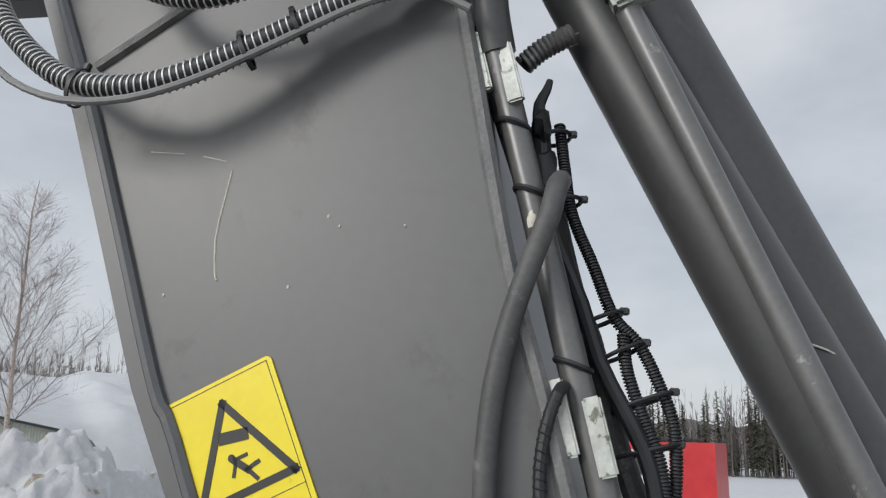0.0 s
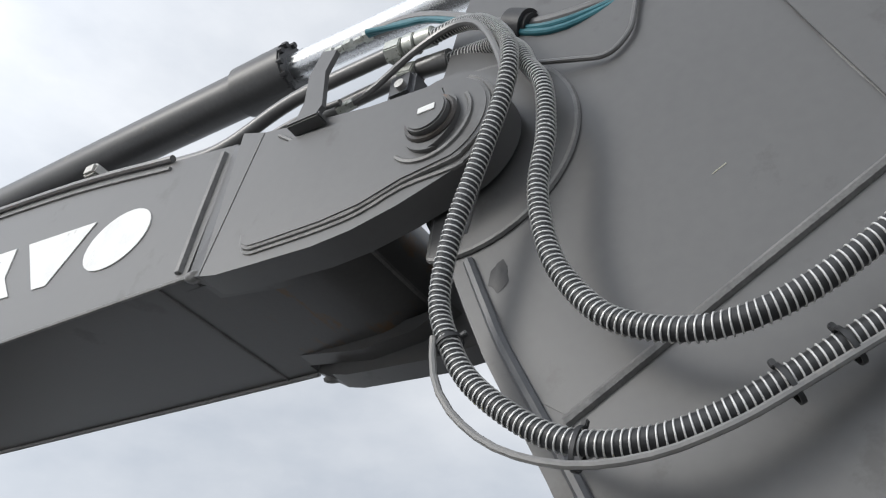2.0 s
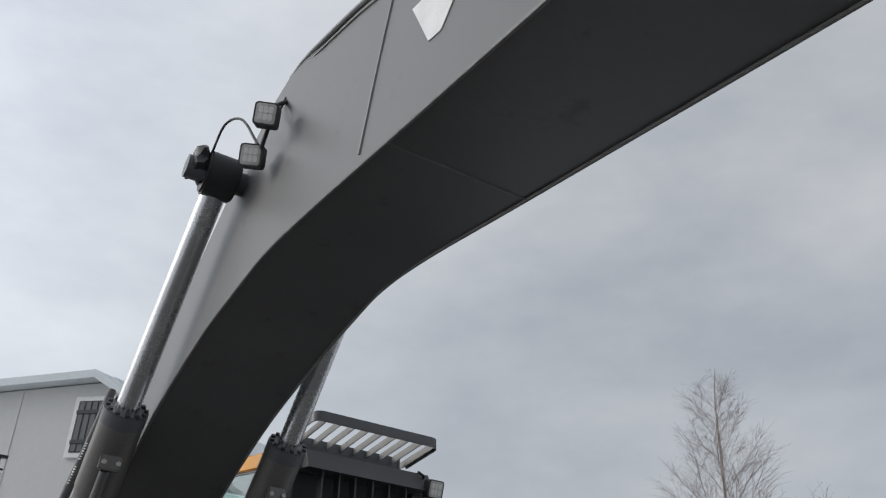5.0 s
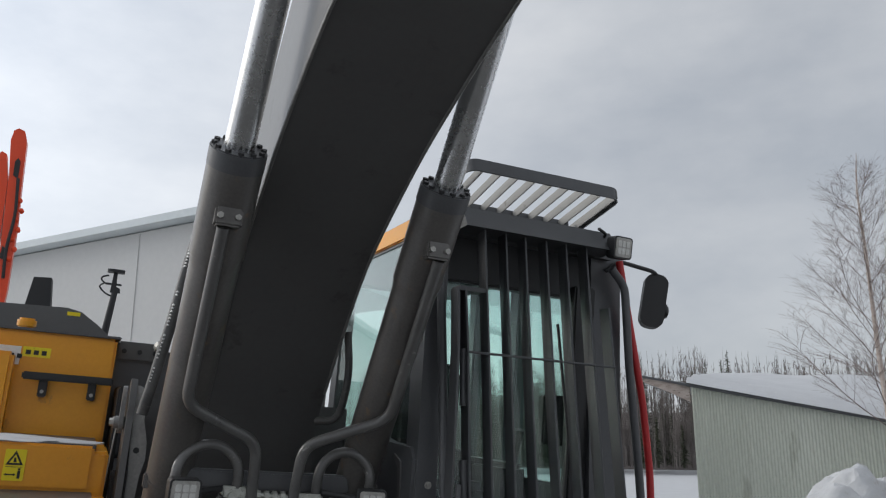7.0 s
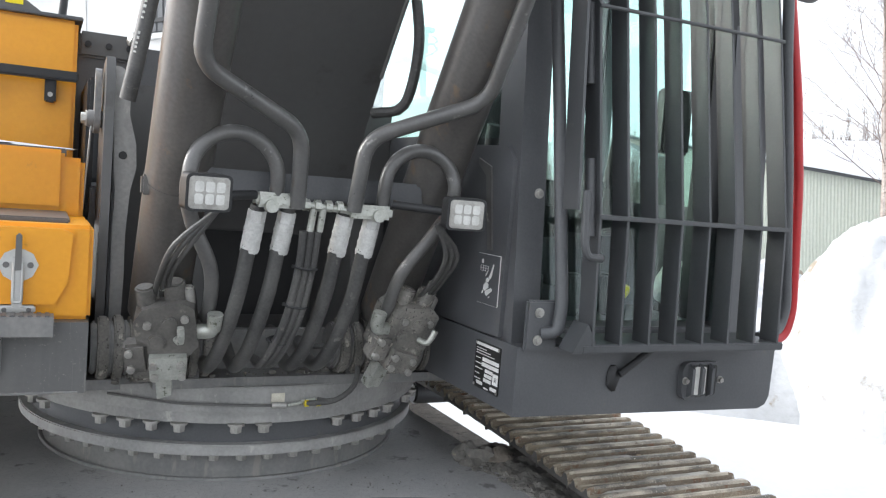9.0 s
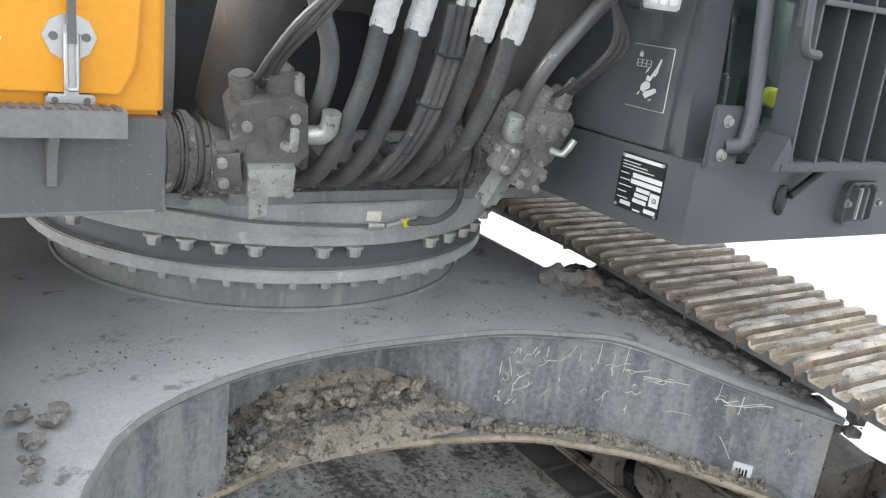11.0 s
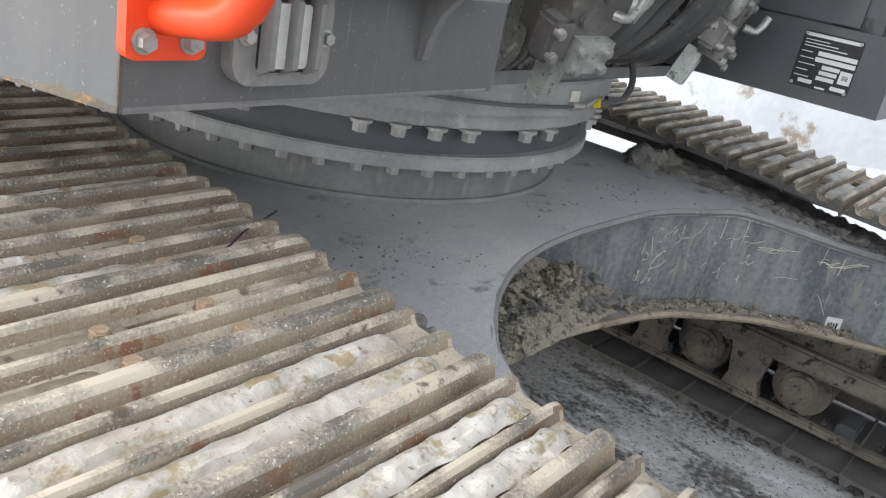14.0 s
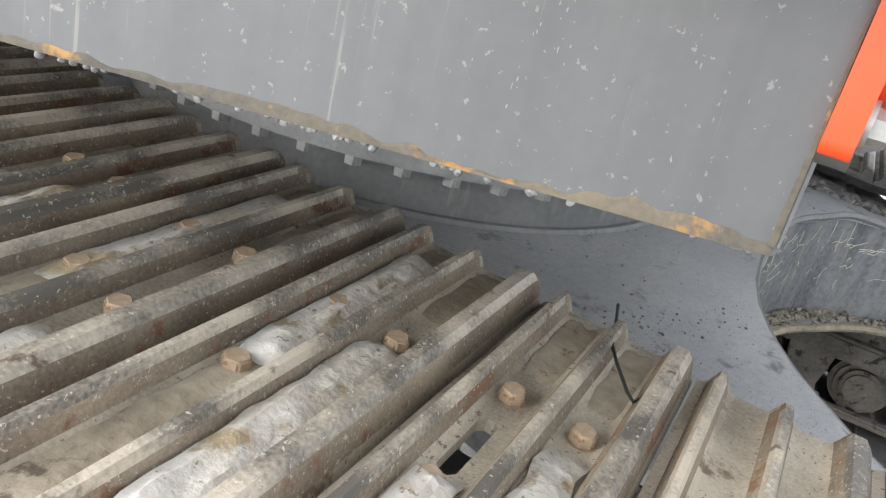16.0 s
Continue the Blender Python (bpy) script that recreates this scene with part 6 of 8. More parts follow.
for u0, u1, v0, v1 in ((0.33, 0.98, 0.60, 0.68), (0.31, 0.98, 0.49, 0.57), (0.46, 0.76, 0.38, 0.45), (0.44, 0.74, 0.28, 0.35), (0.42, 0.72, 0.18, 0.25), (0.78, 0.98, 0.20, 0.43), (0.14, 0.38, 0.08, 0.15), (0.70, 0.95, 0.06, 0.13), (0.45, 0.62, 0.03, 0.06)):
    plate_bar(u0, u1, v0, v1)
for k in range(5):
    plate_bar(0.05, 0.24 + 0.05 * (k % 3), 0.63 - 0.11 * k, 0.645 - 0.11 * k)
plate_bar(0.83, 0.93, 0.27, 0.36, INK)
for y in (-0.462, -0.308):
    for z in (1.436, 1.58):
        part("plate_rivet", rod((0.583, y, z), (0.579, y, z), 0.005, n=8), GALV, plate)
lift = part("lifting_label", moved(prism(rounded(-0.075, 0.075, -0.085, 0.085, 0.004), -0.0012, 0.0012, "x"), Matrix.Translation((0.5835, -0.345, 1.80))), WHITE, cab, "black lifting label with a pale border")
part("label_ground", moved(prism(rounded(-0.0735, 0.0735, -0.0835, 0.0835, 0.003), -0.001, 0.001, "x"), Matrix.Translation((0.5815, -0.345, 1.80))), DARK, lift)
def label_shape(pts):
    """pts: u to the front, v up, in centimetres from the label's middle."""
    part("label_shape", prism([(-0.345 - 0.01 * u, 1.80 + 0.01 * v) for u, v in pts], 0.5785, 0.5802, "x"), WHITE, lift)
label_shape([(-0.9, -4.6), (0.2, -5.6), (3.6, -3.6), (3.8, -3.0), (2.9, -2.6), (-0.6, -3.9)])
label_shape([(-2.2, -3.4), (-1.2, -4.0), (1.2, -2.6), (1.0, -1.4), (-0.6, -1.0), (-2.0, -2.0)])
label_shape([(-0.8, -0.8), (0.7, -1.0), (0.8, 0.2), (-0.3, 0.6)])
label_shape([(0.9, -0.8), (1.8, 0.6), (3.2, 2.4), (3.9, 5.2), (3.5, 5.4), (2.4, 3.0), (1.0, 0.8)])
label_shape([(2.3, 0.4), (3.3, 2.0), (2.9, 2.2), (2.1, 0.9)])
label_shape([(-1.4, 1.0), (-0.4, 1.8), (-0.2, 2.6), (-0.5, 2.5)])
label_shape([(-3.2, -5.0), (-2.7, -5.0), (-2.2, -4.0), (-2.5, -3.9)])
label_shape([(1.2, -6.2), (2.0, -6.0), (2.4, -5.4), (2.0, -5.5)])
label_shape([(-4.6, 5.2), (-3.4, 5.2), (-3.4, 6.2), (-4.0, 6.7), (-4.6, 6.2)])
for k in range(3):
    label_shape([(-5.0, 4.4 - 0.9 * k), (0.2, 4.4 - 0.9 * k), (0.2, 4.5 - 0.9 * k), (-5.0, 4.5 - 0.9 * k)])
for k in range(4):
    label_shape([(-5.0 + 1.7 * k, 2.6), (-4.9 + 1.7 * k, 2.6), (-4.9 + 1.7 * k, 4.5), (-5.0 + 1.7 * k, 4.5)])

# -- manifold, hoses and lamps between the cylinders --
mani = part("manifold", box(-0.214, -0.06, -0.345, -0.28, 1.995, 2.04, 0.010), ZINC, EX, "pale zinc pipe clamp block")
part("pipe_clamp", box(0.073, 0.222, -0.345, -0.28, 1.978, 2.022, 0.010), ZINC, EX, "pale zinc pipe clamp block")
part("clamp_knob", rod((-0.17, -0.36, 2.0), (-0.17, -0.33, 2.0), 0.02, n=12), ZINC, mani)
part("clamp_knob", rod((0.17, -0.36, 1.99), (0.17, -0.33, 1.99), 0.02, n=12), ZINC, mani)
tee = part("tee_fitting", rod((-0.08, -0.33, 2.01), (0.10, -0.33, 2.0), 0.011, n=12), ZINC, EX, "row of zinc tee fittings")
for k in range(4):
    part("tee_nut", rod((-0.07 + 0.035 * k, -0.33, 2.01), (-0.05 + 0.035 * k, -0.33, 2.01), 0.018, n=6), ZINC, tee)
for k in range(2):
    part("tee_leg", rod((-0.035 + 0.03 * k, -0.33, 2.0), (-0.04 + 0.03 * k, -0.32, 1.93), 0.011, n=10), ZINC, tee)
for i, x in enumerate((-0.209, -0.118, 0.068, 0.160)):
    top = Vector((x + 0.012 * (1 if x > 0 else 1), -0.30, 2.0))
    hs = part("lift_hose", tube([top, (x, -0.275, 1.90), (x - 0.02, -0.24, 1.72), (x - 0.045, -0.16, 1.55), (x - 0.06, -0.06, 1.46), (x - 0.05, 0.1, 1.44), (x - 0.04, 0.35, 1.5)], 0.0235, 14), RUBBER, EX, "black hose with a white crimped sleeve")
    part("white_sleeve", rod((x, -0.262, 1.855), (x + 0.008, -0.29, 1.955), 0.0285, n=24, bv=0.003), SLEEVE, hs, "dirty white crimp sleeve")
    for k in range(3):
        part("sleeve_ring", rod((x + 0.001 + 0.002 * k, -0.266 - 0.0075 * k, 1.868 + 0.027 * k), (x + 0.0014 + 0.002 * k, -0.268 - 0.0075 * k, 1.875 + 0.027 * k), 0.0298, n=24), SLEEVE, hs)
    part("sleeve_nut", rod((x + 0.008, -0.289, 1.95), (x + 0.010, -0.297, 1.985), 0.029, n=6, bv=0.002), SLEEVE, hs)
for q, d in (((-0.038, -0.293, 1.815), (0.08, -0.25, 1)), ((-0.050, -0.255, 1.69), (0.1, -0.35, 1)), ((-0.075, -0.185, 1.565), (0.1, -0.65, 1))):
    d = Vector(d).normalized()
    e1 = d.cross(Vector((0, 1, 0))).normalized()
    tie = part("cable_tie", tube([Vector(q) + 0.037 * math.cos(a) * e1 + 0.019 * math.sin(a) * d.cross(e1) for a in (2 * math.pi * k / 20 for k in range(21))], 0.0042, 6), BLACK, EX, "black cable tie")
    part("tie_lock", moved(box(-0.006, 0.006, -0.006, 0.006, -0.006, 0.006, 0.002), Matrix.Translation(Vector(q) + 0.038 * e1)), BLACK, tie)
for k in range(3):
    part("lift_hose", tube([(-0.06 + 0.022 * k, -0.32, 1.93), (-0.06 + 0.021 * k, -0.29, 1.80), (-0.08 + 0.021 * k, -0.23, 1.62), (-0.11 + 0.018 * k, -0.1, 1.47), (-0.08, 0.15, 1.44)], 0.0125, 10), RUBBER, EX, "thin black hose")
# U-bends over the lamps
for sx in (-1, 1):
    inner, outer = (-0.15, -0.41) if sx < 0 else (0.195, 0.425)
    mid_x, rl = (inner + outer) / 2, abs(outer - inner) / 2
    turn_ = [(mid_x - sx * rl * math.cos(radians(a)), -0.325 - 0.03 * a / 180, 2.207 - rl + rl * math.sin(radians(a))) for a in range(0, 181, 20)]
    part("loop_pipe", tube([(inner, -0.31, 2.0), (inner, -0.315, 2.04)] + turn_ + [(outer, -0.33, 2.02), (outer - sx * 0.03, -0.27, 1.93), (sx * 0.315, -0.23, 1.80), (sx * 0.30, -0.17, 1.68), (sx * 0.31, -0.09, 1.59), (sx * 0.34, -0.04, 1.56)], 0.022, 14), PIPE, EX, "looped steel pipe painted grey")
    part("pipe_elbow", rod((sx * 0.30, -0.13, 1.60), (sx * 0.36, -0.10, 1.57), 0.032, n=16, bv=0.004), ZINC if sx > 0 else PIPE, EX)
    cx = -0.41 if sx < 0 else 0.375
    vm = Matrix.Translation((cx, -0.10, 1.595)) @ Matrix.Rotation(radians(10 * sx), 4, "Z") @ Matrix.Rotation(radians(18), 4, "X") @ Matrix.Rotation(radians(-8 if sx < 0 else 12), 4, "Y")
    vmat = VALVE_DARK if sx < 0 else VALVE
    blk = part("holding_valve", moved(prism([(-0.085, -0.09), (0.03, -0.10), (0.09, -0.04), (0.09, 0.09), (0.05, 0.115), (-0.06, 0.10), (-0.09, 0.06)], -0.075, 0.06, "y", 0.012), vm), vmat, EX, "bolted holding valve block")
    part("valve_step", moved(prism([(-0.06, -0.125), (0.045, -0.135), (0.055, -0.06), (-0.055, -0.05)], -0.105, -0.03, "y", 0.012), vm), ZINC if sx < 0 else VALVE, blk, "pale lower flange")
    part("valve_foot", moved(prism([(-0.05, -0.12), (0.0, -0.12), (-0.01, -0.22), (-0.055, -0.23)], -0.05, 0.0, "y", 0.012), vm), ZINC, blk)
    part("valve_flange", moved(box(-0.13, -0.06, -0.085, -0.02, -0.11, -0.01, 0.010), vm), vmat, blk)
    for u, v, r_ in ((-0.05, 0.12, 0.030), (0.035, 0.13, 0.034), (0.075, 0.11, 0.018)):
        part("valve_cap", moved(rod((u, -0.02, v - 0.03), (u, -0.02, v + 0.035), r_, n=16, bv=0.006), vm), vmat if r_ > 0.02 else GALV, blk)
    for u, v, d_ in ((-0.045, -0.075, -0.105), (0.035, -0.08, -0.105), (-0.045, -0.115, -0.105), (0.035, -0.12, -0.105), (-0.112, -0.035, -0.085), (-0.112, -0.09, -0.085), (0.06, 0.06, -0.075), (-0.05, 0.05, -0.075)):
        part("valve_bolt", moved(rod((u, d_ + 0.01, v), (u, d_ - 0.014, v), 0.0125, n=12, bv=0.003), vm), GALV, blk)
    for u, v in ((0.015, 0.045), (-0.03, -0.01)):
        part("valve_port", moved(rod((u, -0.085, v), (u, -0.055, v), 0.026, n=20, bv=0.004), vm), vmat, blk)
    part("valve_elbow", moved(bent([(0.05 * -sx, -0.04, 0.0), (0.14 * -sx, -0.06, 0.0), (0.15 * -sx, -0.06, 0.06)], 0.024, 0.04), vm), ZINC, blk)
    part("pilot_stub", moved(tube([(0.03, -0.09, 0.0), (0.045, -0.125, 0.01), (0.05, -0.13, 0.06)], 0.011, 10), vm), ZINC, blk)
    for k in range(3):
        part("pilot_hose", tube([(sx * 0.34, -0.42, 1.98), (sx * (0.40 + 0.02 * k), -0.38, 1.88), (sx * (0.43 + 0.015 * k), -0.25, 1.78), (sx * (0.42 + 0.02 * k), -0.14, 1.70)], 0.0085, 8), RUBBER, blk)
    part("pilot_sleeve", rod((sx * 0.445, -0.20, 1.765), (sx * 0.44, -0.17, 1.725), 0.0125, n=12), ZINC, blk)
    part("lamp_arm", rod((sx * 0.36, -0.44, 2.02), (sx * 0.22, -0.34, 2.03), 0.014, n=12), BLACK, EX)
work_lamp((-0.385, -0.526, 2.03), (0.12, -1, -0.05), 0.062, 0.050)
work_lamp((0.385, -0.525, 2.018), (-0.15, -1, -0.05), 0.062, 0.050)
part("cross_beam", box(-0.36, 0.36, -0.26, -0.20, 2.02, 2.10, 0.008), DARK, EX)
part("boom_grease_pipe", tube([(0.30, -0.2, 2.75), (0.31, -0.24, 2.55), (0.29, -0.2, 2.36), (0.22, -0.1, 2.33)], 0.018, 10), RUBBER, EX)

# -- undercarriage: X-frame, webs, track frames --
EDGE = [(-1.02, -0.80), (-0.95, -0.63), (-0.87, -0.45), (-0.80, -0.335), (-0.72, -0.262), (-0.61, -0.190), (-0.48, -0.130), (-0.36, -0.092), (-0.22, -0.068), (-0.04, -0.057), (0.18, -0.065), (0.38, -0.080), (0.50, -0.112), (0.63, -0.172), (0.75, -0.235), (0.85, -0.32), (1.02, -0.53), (1.22, -0.79)]
def deck_z(x, y):
    d = max(0.0, math.hypot(x - C[0], y - C[1]) - 1.42)
    return 0.966 - 0.16 * min(d, 0.6) * (1 if x > 0 else 0.6)
own = bmesh.new()
under = EDGE + [(1.24, 2.69)] + [(x, 1.9 - y) for x, y in reversed(EDGE[1:-1])] + [(-1.05, 2.6)]
def slab(outline, th, zfun, b):
    own = bmesh.new()
    a = [own.verts.new((x, y, zfun(x, y))) for x, y in outline]
    f = own.faces.new(a)
    geo = bmesh.ops.extrude_face_region(own, geom=[f])
    bmesh.ops.translate(own, vec=(0, 0, -th), verts=[v for v in geo["geom"] if isinstance(v, bmesh.types.BMVert)])
    return own
own = slab(EDGE[:1] + EDGE[1:-1] + [EDGE[-1], (1.24, -0.6), (1.05, -0.25), (0.98, 0.0), (0.94, 0.95), (0.98, 1.9), (1.2, 2.6)] + [(x, 1.9 - y) for x, y in reversed(EDGE[1:-1])] + [(-1.1, 2.6), (-1.08, 0.95)], 0.028, deck_z, 0)
bmesh.ops.triangulate(own, faces=[f for f in own.faces if len(f.verts) > 4])
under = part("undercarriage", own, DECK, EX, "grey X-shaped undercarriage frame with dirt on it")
def web(line, z0, dz1, th, name="web_plate", label=""):
    own = bmesh.new()
    fr = []
    for i, (x, y) in enumerate(line):
        a, c = line[max(i - 1, 0)], line[min(i + 1, len(line) - 1)]
        d = Vector((c[0] - a[0], c[1] - a[1])).normalized()
        n_ = Vector((-d.y, d.x)) * th
        zt, zb = deck_z(x, y) - dz1, (z0(x) if callable(z0) else z0)
        fr.append([own.verts.new(c_) for c_ in ((x, y, zb), (x, y, zt), (x + n_.x, y + n_.y, zt), (x + n_.x, y + n_.y, zb))])
    for p, q in zip(fr, fr[1:]):
        for k in range(4):
            own.faces.new((p[k], p[(k + 1) % 4], q[(k + 1) % 4], q[k]))
    own.faces.new(fr[0])
    own.faces.new(fr[-1][::-1])
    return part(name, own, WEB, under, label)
inset = 0.014
web([(-0.05, 0.155), (0.12, 0.12), (0.26, 0.055), (0.38, -0.03), (0.50, -0.090), (0.63, -0.152), (0.75, -0.215), (0.845, -0.30), (1.015, -0.51), (1.215, -0.77)], lambda x: 0.60 - 0.12 * max(0, x - 0.7), 0.026, 0.025, label="scratched dark web plate")
web([(-1.0, -0.76), (-0.94, -0.61), (-0.86, -0.43), (-0.79, -0.318), (-0.71, -0.245), (-0.60, -0.172), (-0.47, -0.108), (-0.43, 0.14)], 0.60, 0.026, 0.025)
web([(-0.44, 0.13), (0.38, 0.14)], 0.60, 0.026, 0.02)
LOWEDGE = [(-1.0, -0.76), (-0.80, -0.34), (-0.64, -0.175), (-0.46, -0.105), (-0.24, -0.05), (0.02, -0.06), (0.30, -0.115), (0.50, -0.18), (0.64, -0.275), (0.80, -0.40), (0.95, -0.56), (1.10, -0.78)]
own = slab(LOWEDGE + [(1.16, -0.60), (0.85, -0.10), (0.7, 0.3), (-0.75, 0.3), (-0.95, -0.3)], 0.022, lambda x, y: 0.615 - 0.10 * max(0, x - 0.75), 0)
bmesh.ops.triangulate(own, faces=[f for f in own.faces if len(f.verts) > 4])
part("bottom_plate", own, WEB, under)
part("plate_edge", tube([(x, y - 0.002, 0.606 - 0.10 * max(0, x - 0.75)) for x, y in LOWEDGE], 0.013, 6), MUD, under, "muddy lower edge")
part("deck_edge", tube([(x, y - 0.001, deck_z(x, y) - 0.012) for x, y in EDGE], 0.0125, 6), GREY_DIRTY, under)
# scratches and tag on the web
WEB_LINE = [(0.44, -0.06), (0.50, -0.090), (0.63, -0.152), (0.75, -0.215), (0.845, -0.30), (1.015, -0.51), (1.16, -0.70)]
def on_web(u, z):
    """A place on the front web plate: u runs 0 to 1 along it."""
    k = u * (len(WEB_LINE) - 1)
    i = min(len(WEB_LINE) - 2, int(k))
    a, b = WEB_LINE[i], WEB_LINE[i + 1]
    return Vector((a[0] + (b[0] - a[0]) * (k - i), a[1] + (b[1] - a[1]) * (k - i) - 0.0035, z))
r = random.Random(31)
for k in range(64):
    u, z = r.random() ** 1.2, r.uniform(0.68, 0.92)
    du, dz = r.choice(((0.03, 0.03), (0.05, 0.012), (0.004, 0.05), (0.09, 0.02), (0.02, -0.04)))
    f_ = r.uniform(0.2, 1.0) ** 1.6 * 1.9
    z = min(z, 0.90 - 0.10 * u)
    pts = [on_web(min(1, u + du * f_ * t_), z + dz * f_ * t_ + 0.009 * r.uniform(-1, 1)) for t_ in (0, 0.25, 0.5, 0.75, 1)]
    part("scratch", tube(pts, r.uniform(0.0007, 0.0017), 4), SCRATCH, under, "pale scratch")
for pts in ([(-0.70, -0.205, 0.85), (-0.66, -0.175, 0.78), (-0.68, -0.19, 0.70)], [(-0.80, -0.31, 0.85), (-0.74, -0.24, 0.80)], [(-0.55, -0.112, 0.88), (-0.52, -0.10, 0.80)], [(-0.84, -0.38, 0.80), (-0.82, -0.35, 0.70)], [(-0.62, -0.15, 0.86), (-0.60, -0.14, 0.75)]):
    part("scratch", tube([(x, y - 0.004, z) for x, y, z in pts], 0.0014, 5), SCRATCH, under, "pale scratch")
tagm = Matrix.Translation((1.08, -0.592, 0.60)) @ Matrix.Rotation(radians(-53), 4, "Z")
tg = part("part_tag", moved(box(-0.03, 0.03, -0.004, 0.0, -0.026, 0.026, 0.002), tagm), WHITE, under, "small white tag")
for k in range(4):
    part("tag_bar", moved(box(-0.02 + 0.01 * k, -0.014 + 0.01 * k, -0.0052, -0.0038, -0.018, 0.004 + 0.003 * (k % 2)), tagm), INK, tg)
# ring foot weld
part("ring_weld", tube([(C[0] + 0.75 * math.cos(a), C[1] + 0.75 * math.sin(a), 0.968) for a in (2 * math.pi * k / 64 for k in range(65))], 0.010, 6), GREY_DIRTY, under)
part("swivel_drum", rod((0, 0.95, 0.60), (0, 0.95, 0.96), 0.5, n=40), DARK, under)

# -- tracks --
PITCH = 0.216
SHOE_TOP = [(0.104, -0.004), (0.092, 0.001), (0.086, 0.022), (0.083, 0.031), (0.075, 0.031), (0.071, 0.022), (0.065, 0.005), (0.058, 0.0), (0.052, 0.0), (0.031, 0.0), (0.022, 0.0), (0.013, 0.005), (0.006, 0.022), (0.003, 0.031), (-0.006, 0.031), (-0.010, 0.022), (-0.016, 0.005), (-0.026, 0.0), (-0.034, 0.0), (-0.053, 0.0), (-0.056, 0.0), (-0.064, 0.006), (-0.071, 0.026), (-0.075, 0.036), (-0.090, 0.036), (-0.098, 0.027), (-0.105, 0.0), (-0.110, -0.012)]
def shoe_mesh(width):
    """Triple-bar shoe with two oval mud holes between the bars."""
    own = bmesh.new()
    w = width / 2
    xs = [-w, -w + 0.012, -w + 0.03, -0.054, -0.046, -0.040, -0.032, 0.032, 0.040, 0.046, 0.054, w - 0.03, w - 0.012, w]
    n = len(SHOE_TOP)
    prof = SHOE_TOP + [(s, -0.028 if s < -0.10 else -0.016) for s, h in reversed(SHOE_TOP)]
    rows = []
    for x in xs:
        e = max(0.0, abs(x) - w + 0.03) / 0.03
        row = []
        for k, (s, h) in enumerate(prof):
            top = k if k < n else 2 * n - 1 - k
            if abs(abs(x) - 0.054) < 1e-6 and top in (8, 9):
                s = 0.0415 + (0.004 if top == 8 else -0.004)
            if abs(abs(x) - 0.040) < 1e-6 and top in (18, 19):
                s = -0.0435 + (0.004 if top == 18 else -0.004)
            row.append(own.verts.new((x, s, h * (1 - 0.28 * e * e) if h > 0.004 else h)))
        rows.append(row)
    holes = {(i, 8) for i in range(3, 10)} | {(i, 18) for i in range(5, 8)}
    for i, (a, b) in enumerate(zip(rows, rows[1:])):
        for k in range(2 * n):
            top = k if k < n else 2 * n - 2 - k
            if k != n - 1 and k != 2 * n - 1 and ((i, top) in holes):
                if k < n:
                    m1, m2 = 2 * n - 1 - k, 2 * n - 2 - k
                    own.faces.new((a[k], a[m1], b[m1], b[k]))
                    own.faces.new((a[k + 1], b[k + 1], b[m2], a[m2]))
                    if (i - 1, k) not in holes:
                        own.faces.new((a[k], a[k + 1], a[m2], a[m1]))
                    if (i + 1, k) not in holes:
                        own.faces.new((b[k], b[m1], b[m2], b[k + 1]))
                continue
            own.faces.new((a[k], a[(k + 1) % (2 * n)], b[(k + 1) % (2 * n)], b[k]))
    own.faces.new(rows[0][::-1])
    own.faces.new(rows[-1])
    return own
def track_line(drop, ahead):
    """Points (y, z) of the outer plate line, from the back over the top to the front and under."""
    top = [(2.95, 1.135), (0.9, 1.130), (0.5, 1.118), (0.2, 1.106), (-0.1, 1.087), (-0.4, 1.068), (-0.75, 1.048), (-1.05, 1.030)]
    front = [(-1.05 - ahead + 0.50 * math.cos(radians(a)), 0.53 + 0.50 * math.sin(radians(a))) for a in range(100, 270, 10)]
    bottom = [(-1.0 - ahead, 0.03), (2.95, 0.03)]
    back = [(2.95 + 0.55 * math.cos(radians(a)), 0.58 + 0.55 * math.sin(radians(a))) for a in range(-80, 90, 10)]
    return [Vector((0, y, z + (drop if z > 0.3 else -drop * 0.8))) for y, z in top + front + bottom + back + [(2.95, 1.135)]]
SHOE_W = 0.72
src = {}
